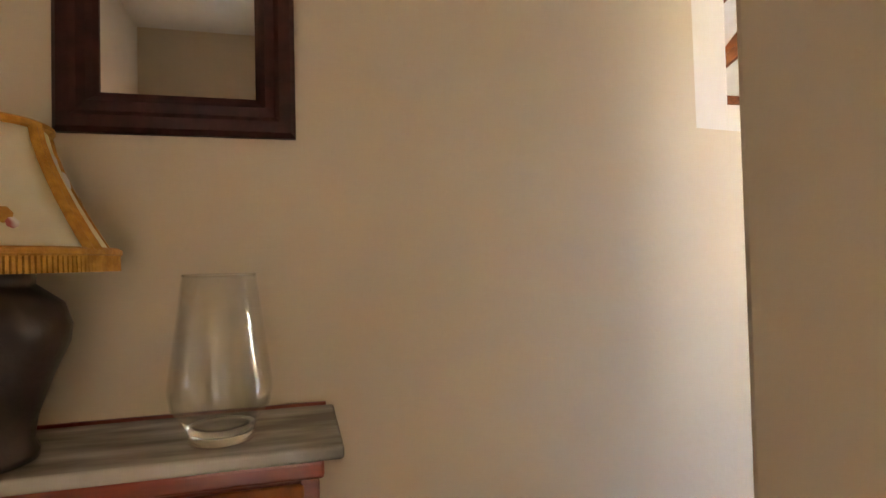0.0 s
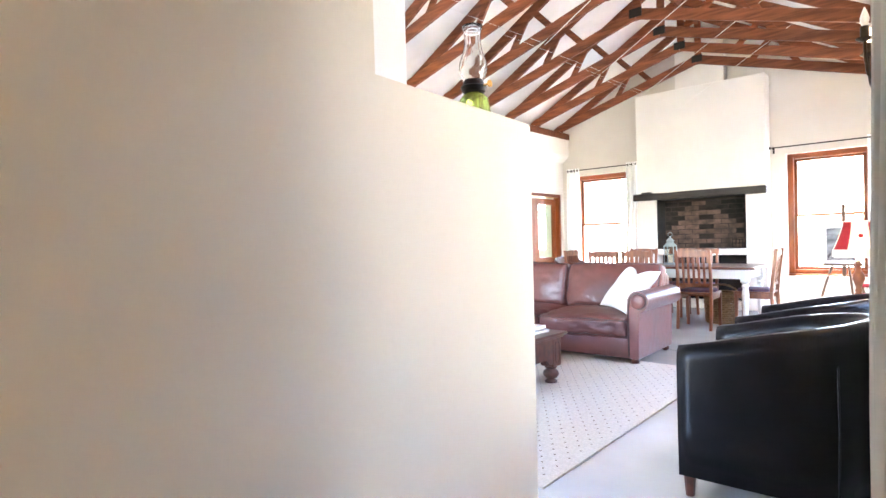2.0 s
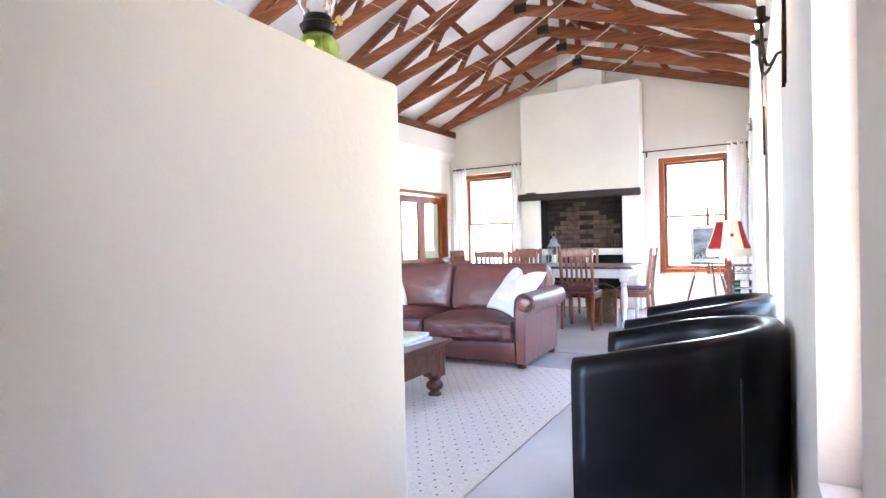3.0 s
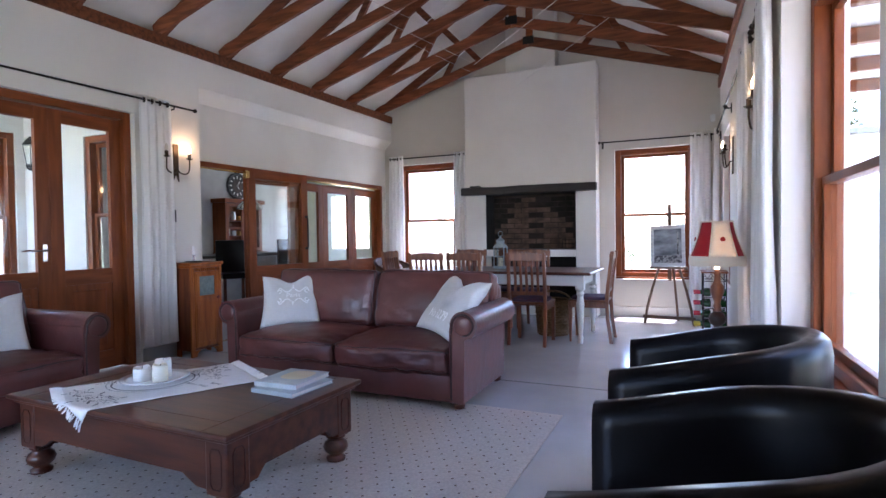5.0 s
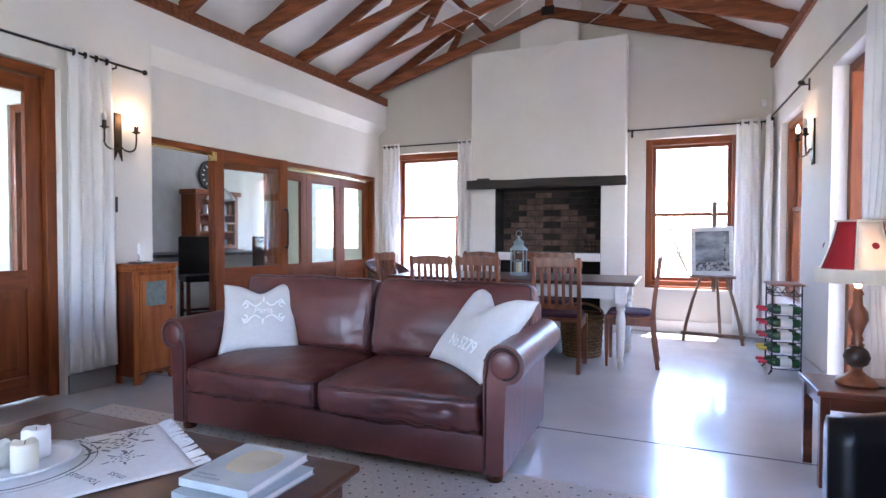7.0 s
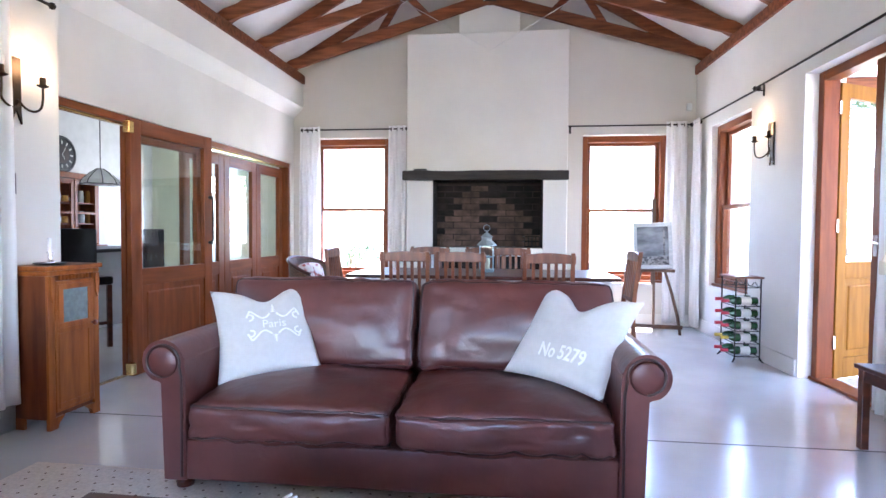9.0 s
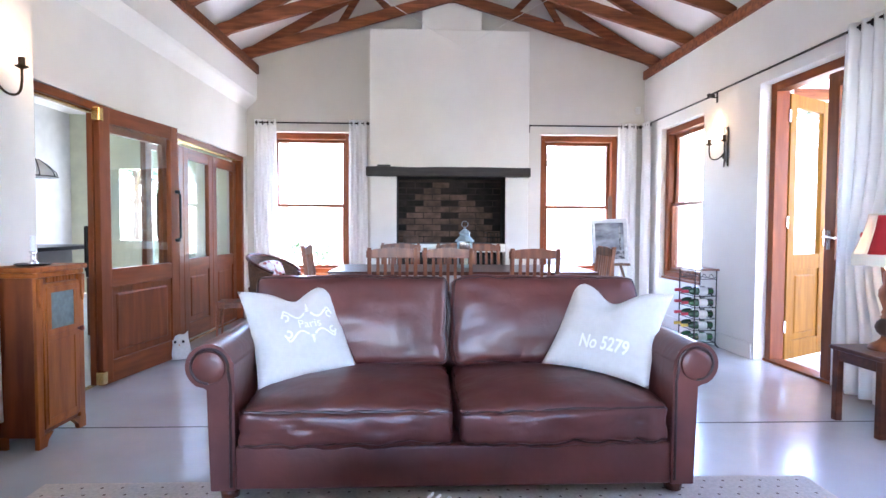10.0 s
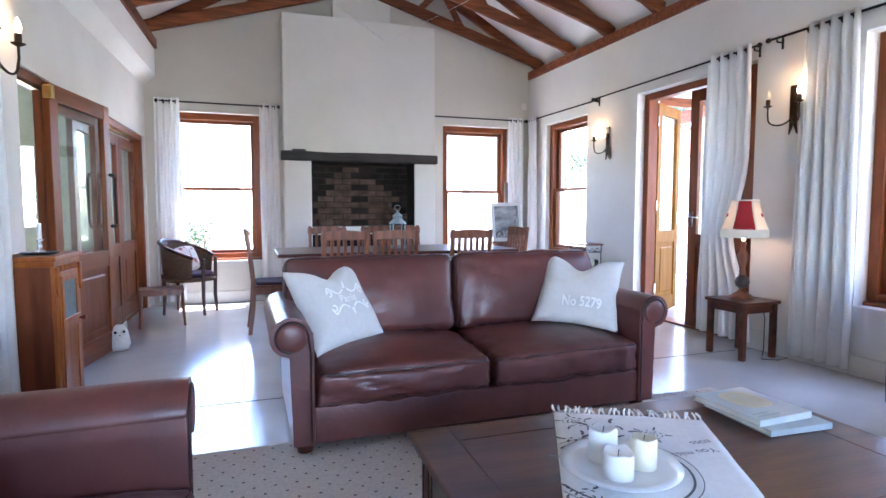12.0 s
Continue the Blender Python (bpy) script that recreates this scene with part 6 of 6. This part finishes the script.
part("font", lathe([(0.0, 0.0), (0.05, 0.0), (0.055, 0.008), (0.05, 0.03), (0.047, 0.055), (0.035, 0.07), (0.022, 0.078), (0.0, 0.078)], 24), GREENGLASS, ol, "green oil in a glass font", True)
part("burner", lathe([(0.02, 0.075), (0.036, 0.08), (0.042, 0.095), (0.036, 0.10), (0.03, 0.118), (0.0, 0.12)], 20), IRON, ol)
part("wick_knob", moved(lathe([(0.004, 0), (0.004, 0.03), (0.011, 0.031), (0.011, 0.036), (0.0, 0.036)], 10), pose(0.03, 0, 0.095, 0, 90, 0)), BRASS, ol)
part("chimney", lathe([(0.030, 0.105), (0.036, 0.125), (0.046, 0.15), (0.043, 0.175), (0.031, 0.21), (0.026, 0.24), (0.027, 0.265), (0.033, 0.288), (0.031, 0.288), (0.025, 0.265), (0.024, 0.24), (0.029, 0.21), (0.041, 0.175), (0.044, 0.15), (0.034, 0.125), (0.028, 0.105)], 24), SOLIDGLASS, ol, "clear glass chimney", True).visible_shadow = False

# ---- room beyond the folding doors ----
KX = -6.2
tagged(link("floor_kitchen", box((KX - 0.2, -3.9, -0.1), (-2.66, 2.6, -0.004)), FLOOR), "grey polished floor of the next room", "floor", kind="structure")
wall_run("wall_kitchen_west", "y", KX - 0.2, KX, -3.9, 2.6, 0, 3.0, [], KITWALL, "pale grey wall of the next room")
wall_run("wall_kitchen_south", "x", -3.98, -3.84, KX - 0.2, -2.70, 0, 3.0, [(-4.0, -3.05, 0.62, 2.32)], EXTWALL, "outside wall with a window between veranda and next room")
sash_window("window_7", pose(-4.0, -3.96, 0.62), 0.95, 1.70, 0.11, "timber sash window between veranda and next room")
wall_run("wall_kitchen_north", "x", 2.6, 2.8, KX - 0.2, -2.6, 0, 3.0, [(-5.4, -4.4, 0.9, 2.1)], GREENWALL, "pale yellow kitchen wall with a window")
wall_run("wall_kitchen_east", "y", -2.85, -2.7, 0.38, 2.8, 0, 3.0, [], KITWALL, "plain end wall of the next room")
tagged(link("kitchen_ceiling", box((KX - 0.2, -3.98, 3.0), (-2.66, 2.8, 3.1)), CEIL), "flat white ceiling of the next room", "ceiling", kind="structure")
ck = thing("wall_clock", "round dark wall clock with pale numerals", "clock", pose(KX, 0.5, 2.22, 0, 90, 0))
part("case", lathe([(0.24, 0.0), (0.27, 0.01), (0.27, 0.03), (0.24, 0.04), (0.225, 0.028), (0.0, 0.028)], 36), SWITCH, ck, smooth=False)
part("dial", lathe([(0.13, 0.029), (0.13, 0.033), (0.0, 0.033)], 32), JUG, ck)
for k in range(12):
    a = k * math.pi / 6
    part("numeral", box((0.15, -0.01, 0.029), (0.20, 0.01, 0.032), m=Matrix.Rotation(a, 4, "Z")), LABELM, ck)
for a, ln in ((0.6, 0.08), (2.6, 0.12)):
    part("clock_arm", box((0, -0.004, 0.034), (ln, 0.004, 0.037), m=Matrix.Rotation(a, 4, "Z")), LABELM, ck)
dr_ = thing("dresser", "tall red-brown glazed dresser against the wall", "dresser", pose(KX + 0.01, 0.35, 0))
part("base", box((0, -0.5, 0), (0.45, 0.5, 0.9), 0.006), JOIN, dr_)
part("hutch", box((0, -0.48, 0.9), (0.05, 0.48, 1.85)), JOIN, dr_)
for y in (-0.48, 0.45):
    part("hutch_side", box((0.05, y, 0.9), (0.33, y + 0.03, 1.85)), JOIN, dr_)
part("cornice", box((0, -0.53, 1.85), (0.38, 0.53, 1.93), 0.01), JOIN, dr_)
for z in (1.2, 1.5):
    part("shelf", box((0.05, -0.45, z), (0.30, 0.45, z + 0.02)), JOIN, dr_)
for q in (-0.23, 0.23):
    for a, b in (((0.31, q - 0.22, 0.92), (0.335, q - 0.17, 1.84)), ((0.31, q + 0.17, 0.92), (0.335, q + 0.22, 1.84)), ((0.31, q - 0.17, 0.92), (0.335, q + 0.17, 0.98)), ((0.31, q - 0.17, 1.78), (0.335, q + 0.17, 1.84)), ((0.31, q - 0.17, 1.35), (0.335, q + 0.17, 1.38))):
        part("door_bar", box(a, b), JOIN, dr_)
r3 = random.Random(9)
for z in (0.92, 1.22, 1.52):
    for k in range(6):
        y = 0.07 + 0.15 * k + r3.uniform(-0.02, 0.02)
        h = r3.uniform(0.08, 0.2)
        j = thing("storage_jar", "small jar on the dresser shelf", "jar", pose(KX + 0.18, y, z), group="jars in the dresser")
        part("body", lathe([(0.0, 0), (0.04, 0), (0.045, h * 0.5), (0.035, h), (0.0, h)], 12), (WAX, CHINA, GOLDTRIM)[k % 3], j)
pn = thing("pendant_lamp", "leaded opal glass pendant lamp on a chain", "pendant lamp", pose(-4.1, -1.35, 1.62))
part("shade", lathe([(0.19, 0.0), (0.17, 0.05), (0.10, 0.12), (0.03, 0.17), (0.0, 0.175)], 8), LAMPWHITE, pn)
for k in range(8):
    a = 2 * math.pi * k / 8
    part("lead_strip", tube([(r * math.cos(a) * 1.01, r * math.sin(a) * 1.01, z) for r, z in ((0.19, 0.0), (0.17, 0.05), (0.10, 0.12), (0.03, 0.17))], 0.005, 5), LEAD, pn)
part("lead_rim", tube([(0.19 * math.cos(a), 0.19 * math.sin(a), 0.0) for a in np.linspace(0, 2 * math.pi, 8, endpoint=False)], 0.006, 5, True), LEAD, pn)
part("chain", tube([(0, 0, 0.17), (0, 0, 1.36)], 0.005, 6), LEAD, pn)
part("ceiling_rose", lathe([(0.05, 1.34), (0.05, 1.37), (0.0, 1.38)], 14), LEAD, pn)
def bar_chair(m):
    t = thing("bar_chair", "tall black leather bar chair", "bar stool", m, group="black bar chairs")
    part("seat", soft_wrap(box((-0.2, -0.2, 0.60), (0.2, 0.2, 0.68), 0.02, 3)), BLACKL, t)
    part("backrest", box((-0.2, 0.16, 0.66), (0.2, 0.21, 1.14), 0.02, 3), BLACKL, t)
    for s in (-1, 1):
        for q in (-1, 1):
            part("leg", box((s * 0.17 - 0.02, q * 0.17 - 0.02, 0), (s * 0.17 + 0.02, q * 0.17 + 0.02, 0.60), 0.003), TABLEWOOD, t)
        part("foot_rail", box((-0.15, s * 0.17 - 0.012, 0.22), (0.15, s * 0.17 + 0.012, 0.25)), TABLEWOOD, t)
    return t
bc = bar_chair(pose(-3.75, -2.05, 0, 0, 0, 60))
copy_thing(bc, pose(-3.6, -0.9, 0, 0, 0, 95))
copy_thing(bc, pose(-4.6, -2.5, 0, 0, 0, 20))
ctr = thing("kitchen_counter", "dark topped breakfast counter in the next room", "counter", pose(-4.5, -1.5, 0))
part("top", box((-0.4, -0.9, 0.88), (0.45, 1.2, 0.92), 0.006), SWITCH, ctr)
part("body", box((-0.3, -0.8, 0), (0.15, 1.1, 0.88)), KITWALL, ctr)
kp = thing("kitchen_picture", "small dark framed picture on the far wall", "picture", pose(KX, -1.75, 1.45))
part("frame", box((0, -0.09, -0.13), (0.02, 0.09, 0.13), 0.004), SWITCH, kp)
part("print", box((0.02, -0.06, -0.10), (0.0225, 0.06, 0.10)), LABELM, kp)

kl = new("kitchen_window_light", bpy.data.lights.new("kitchen_window_light", "AREA"))
kl.data.shape, kl.data.size, kl.data.size_y, kl.data.energy, kl.data.color = "RECTANGLE", 0.95, 1.15, 1.6, (0.86, 0.93, 1.0)
kl.matrix_world = look((-4.9, 2.68, 1.5), (-4.9, 0.0, 1.2))

# ---- veranda to the west ----
tagged(link("veranda_floor", box((-5.8, -11, -0.12), (-2.64, -3.98, -0.02)), PAVING), "pale paved veranda floor", "paving", kind="structure")
wall_run("wall_veranda", "y", -5.3, -5.1, -11, -3.98, 0, 3.0, [(-4.95, -4.08, 0.5, 2.44), (-8.8, -7.0, 0, 2.4)], EXTWALL, "white plastered veranda wall")
tagged(link("veranda_roof", box((-5.3, -11, 2.9), (-2.64, -3.98, 3.0)), CEIL), "white veranda ceiling", "ceiling", kind="structure")
sash_window("window_6", pose(-5.1 - 0.02, -4.95, 0.5, 0, 0, 90), 0.87, 1.94, 0.12, "timber sash window onto the veranda")
lt = thing("coach_lantern", "black and glass coach lantern on the veranda wall", "wall lamp", pose(-4.78, -3.98, 2.02, 0, 0, -90))
part("back_plate", box((0, -0.05, 0.0), (0.015, 0.05, 0.3), 0.004), SWITCH, lt)
part("cap", lathe([(0.09, 0.25), (0.03, 0.33), (0.0, 0.36)], 6, Matrix.Translation((0.11, 0, 0))), SWITCH, lt)
part("glass", lathe([(0.045, 0.03), (0.078, 0.24)], 6, Matrix.Translation((0.11, 0, 0))), CLEAR, lt)
part("base", lathe([(0.02, -0.04), (0.055, 0.0), (0.05, 0.03)], 6, Matrix.Translation((0.11, 0, 0))), SWITCH, lt)
for k in range(6):
    a = k * math.pi / 3
    part("bar", tube([(0.11 + 0.047 * math.cos(a), 0.047 * math.sin(a), 0.03), (0.11 + 0.08 * math.cos(a), 0.08 * math.sin(a), 0.24)], 0.004, 5), SWITCH, lt)

# ---- outside ----
bm = bmesh.new()
bmesh.ops.create_grid(bm, x_segments=1, y_segments=1, size=600)
tagged(link("ground", moved(bm, Matrix.Translation((0, 0, -0.22))), GROUND), "sunlit pale gravel and dry lawn to the horizon", "ground", kind="structure")
tagged(link("paving_east", box((2.82, -9.2, -0.2), (6.2, -4.5, -0.03)), PAVING), "pale paved terrace outside the windows", "paving", kind="structure")
tagged(link("paving_terrace", box((2.82, -4.5, -0.2), (6.2, 0.39, -0.03)), TERRACE), "blue-grey terrace outside the doors, roof shade darkened into its colour", "paving", kind="structure")
gw = thing("garden_wall", "low plastered garden wall with a coping beyond the terrace", "wall", pose(6.7, -1.0, -0.22))
part("wall", box((0, -3.4, 0), (0.22, 4.6, 1.15), 0.01), EXTWALL, gw)
part("coping", box((-0.04, -3.44, 1.15), (0.26, 4.64, 1.21), 0.012), TERRACE, gw, "grey stone coping")
tagged(link("paving_north", box((-2.8, 0.4, -0.2), (6.2, 3.4, -0.06)), PAVING), "pale paved terrace by the gable", "paving", kind="structure")
# terrace columns with a timber pergola
for k, (x, y) in enumerate(((5.4, -3.5), (5.4, -0.6), (5.4, -6.6), (3.3, 3.6), (-1.75, 3.3))):
    c = thing("veranda_column", "square plastered veranda column", "column", pose(x, y, -0.05), group="veranda columns")
    part("shaft", box((-0.22, -0.22, 0), (0.22, 0.22, 2.6), 0.01), EXTWALL, c)
    part("plinth", box((-0.27, -0.27, 0), (0.27, 0.27, 0.25), 0.01), EXTWALL, c)
pg = thing("pergola", "dark timber pergola over the east terrace", "pergola", pose(0, 0, 0))
part("long_beam", box((5.3, -8.5, 2.55), (5.45, 0.3, 2.75), 0.006), BEAM, pg)
part("roof_deck", box((2.88, -4.7, 2.885), (5.9, 0.3, 2.95)), CEIL, pg, "white boarded terrace roof")
for k in range(9):
    part("rafter", box((2.83, -8.2 + k, 2.75), (5.7, -8.12 + k, 2.88), 0.004), BEAM, pg)
stp = thing("garden_steps", "dark tiled garden steps outside the window", "steps", pose(2.75, 5.2, -0.22))
for k in range(4):
    part("step", box((-0.6, 0.35 * k, 0), (0.6, 1.6, 0.16 * (k + 1)), 0.01), STEPS, stp)
gh = thing("outbuilding", "pale plastered outbuilding in the garden", "building", pose(11.5, 8.0, -0.22))
part("wall", box((0, -5, 0), (5, 4, 3.0)), EXTWALL, gh)
part("roof", prism([(-0.4, 3.0), (5.4, 3.0), (2.5, 4.4)], -5.3, 4.3), BEAM, gh)
for y in (-3.2, 0.6):
    wv = part("window", box((-0.03, y, 1.0), (0.02, y + 1.0, 2.1)), FROST, gh)
    part("frame", box((-0.05, y - 0.06, 0.94), (-0.03, y + 1.06, 1.0)), JOIN, wv)

wing = thing("garden_wing", "pale plastered garden wing with a small window", "building", pose(3.75, 7.0, -0.22))
part("wall", box((0, 0, 0), (2.6, 3.0, 3.5), 0.01), EXTWALL, wing)
part("roof", box((-0.25, -0.25, 3.5), (2.85, 3.25, 3.62), 0.01), STEPS, wing)
wv = part("window", box((0.35, -0.02, 1.75), (0.62, 0.03, 2.75)), FROST, wing)
for a, b in (((0.30, -0.04, 1.70), (0.35, 0.0, 2.80)), ((0.62, -0.04, 1.70), (0.67, 0.0, 2.80)), ((0.35, -0.04, 2.75), (0.62, 0.0, 2.80)), ((0.35, -0.04, 1.70), (0.62, 0.0, 1.75)), ((0.35, -0.035, 2.22), (0.62, 0.0, 2.26))):
    part("frame", box(a, b), WHITEPAINT, wv)
part("downpipe", tube([(1.55, -0.06, 0.0), (1.55, -0.06, 3.45)], 0.045, 10), STEPS, wing)

def shrub(x, y, h, w, seed, label):
    t = thing("shrub", label, "bush", pose(x, y, -0.22), group="garden shrubs")
    r = random.Random(seed)
    bm = bmesh.new()
    for k in range(7):
        a = r.uniform(0, 6.28)
        add_tube(bm, [(0, 0, 0), (w * 0.2 * math.cos(a), w * 0.2 * math.sin(a), h * 0.4), (w * 0.38 * math.cos(a), w * 0.38 * math.sin(a), h * 0.8)], [0.03, 0.018, 0.006], 5)
    part("stems", bm, BARK, t)
    verts, faces = [], []
    clumps = [(Vector((r.gauss(0, w * 0.24), r.gauss(0, w * 0.24), h * r.uniform(0.25, 0.95))), r.uniform(0.12, 0.24) * w) for _ in range(22)]
    for _ in range(2600):
        c, s = r.choice(clumps)
        d = Vector((r.gauss(0, 1), r.gauss(0, 1), r.gauss(0, 1))).normalized() * s * r.random() ** 0.4
        p = c + d
        if p.z < 0.03:
            continue
        u = Vector((r.gauss(0, 1), r.gauss(0, 1), r.gauss(0, 0.6))).normalized()
        v = u.cross(Vector((r.gauss(0, 1), r.gauss(0, 1), r.gauss(0, 1)))).normalized()
        ln = r.uniform(0.03, 0.06)
        b = len(verts)
        verts += [p - u * ln, p + v * ln * 0.4, p + u * ln, p - v * ln * 0.4]
        faces.append((b, b + 1, b + 2, b + 3))
    me = bpy.data.meshes.new("foliage")
    me.from_pydata(verts, [], faces)
    me.materials.append(LEAF)
    f = new("foliage", me)
    f.parent = t
    tagged(f, kind="stuff")
for i, (x, y, h, w) in enumerate(((-2.6, 9.0, 1.3, 2.4), (-4.6, 10.0, 1.1, 2.2), (-0.6, 11.5, 1.2, 2.4), (2.0, 12.0, 2.6, 2.6), (5.4, 9.5, 2.4, 2.4), (7.0, 0.5, 1.6, 2.0), (6.9, -2.4, 1.1, 1.8), (7.2, -5.5, 1.5, 2.2), (-8.5, -8.0, 1.6, 2.4), (-4.6, 5.2, 1.8, 1.8))):
    shrub(x, y, h, w, 20 + i, "leafy green garden shrub in the sun")

def tree(x, y, h, seed):
    t = thing("tree", "broad leafy tree in the garden", "tree", pose(x, y, -0.22), group="garden trees")
    r = random.Random(seed)
    bm = bmesh.new()
    add_tube(bm, [(0, 0, 0), (0.1, 0.05, h * 0.25), (0.05, 0.1, h * 0.5), (0.0, 0.0, h * 0.8)], [0.22, 0.17, 0.12, 0.04], 8)
    tips = []
    for k in range(9):
        a, z0 = r.uniform(0, 6.28), h * r.uniform(0.3, 0.6)
        tip = Vector((math.cos(a) * h * 0.3, math.sin(a) * h * 0.3, z0 + h * 0.25))
        add_tube(bm, [(0.05, 0.05, z0), tip * 0.5 + Vector((0, 0, z0 * 0.5)), tip], [0.08, 0.05, 0.015], 6)
        tips.append(tip)
    part("trunk", bm, BARK, t)
    verts, faces = [], []
    cl = [(tp + Vector((r.gauss(0, 0.5), r.gauss(0, 0.5), r.gauss(0, 0.4))), r.uniform(0.5, 0.95)) for tp in tips for _ in range(4)] + [(Vector((r.gauss(0, 0.6), r.gauss(0, 0.6), h * r.uniform(0.7, 0.95))), 0.8) for _ in range(8)]
    for _ in range(7000):
        c, s = r.choice(cl)
        p = c + Vector((r.gauss(0, 1), r.gauss(0, 1), r.gauss(0, 1))).normalized() * s * r.random() ** 0.4
        u = Vector((r.gauss(0, 1), r.gauss(0, 1), r.gauss(0, 0.6))).normalized()
        v = u.cross(Vector((r.gauss(0, 1), r.gauss(0, 1), r.gauss(0, 1)))).normalized()
        ln = r.uniform(0.06, 0.11)
        b = len(verts)
        verts += [p - u * ln, p + v * ln * 0.4, p + u * ln, p - v * ln * 0.4]
        faces.append((b, b + 1, b + 2, b + 3))
    me = bpy.data.meshes.new("crown")
    me.from_pydata(verts, [], faces)
    me.materials.append(LEAF)
    f = new("crown", me)
    f.parent = t
    tagged(f, kind="stuff")
for i, (x, y, h) in enumerate(((-14.0, 20, 6), (8.5, 19, 6.5), (12, -6, 6), (21.0, 30, 7), (14, 12, 7), (-16, -6, 6))):
    tree(x, y, h, 60 + i)

# ---- firebox bricks ----
bw, bh, gap = 0.215, 0.070, 0.008
brick_me = None
r4 = random.Random(5)
row = 0
z = 0.948
while z + bh < 1.78:
    x = -0.62 + (0 if row % 2 else -(bw + gap) / 2)
    while x < 0.71:
        x0, x1 = max(x, -0.612), min(x + bw, 0.702)
        if x1 - x0 > 0.04:
            xm, up = (x0 + x1) / 2, z - 0.948
            clean = (up < 0.74 * (1 - (abs(xm + 0.13) / 0.50) ** 1.5) and xm < 0.03) or (up < 0.62 * (1 - (abs(xm - 0.24) / 0.44) ** 1.6) and xm > 0.13)
            part("brick", box((x0, NY + 0.095 + r4.uniform(0, 0.006), z), (x1, NY + 0.13, z + bh), 0.004, 1), BRICK if clean else SOOTBRICK, chimney)
        x += bw + gap
    z += bh + gap
    row += 1
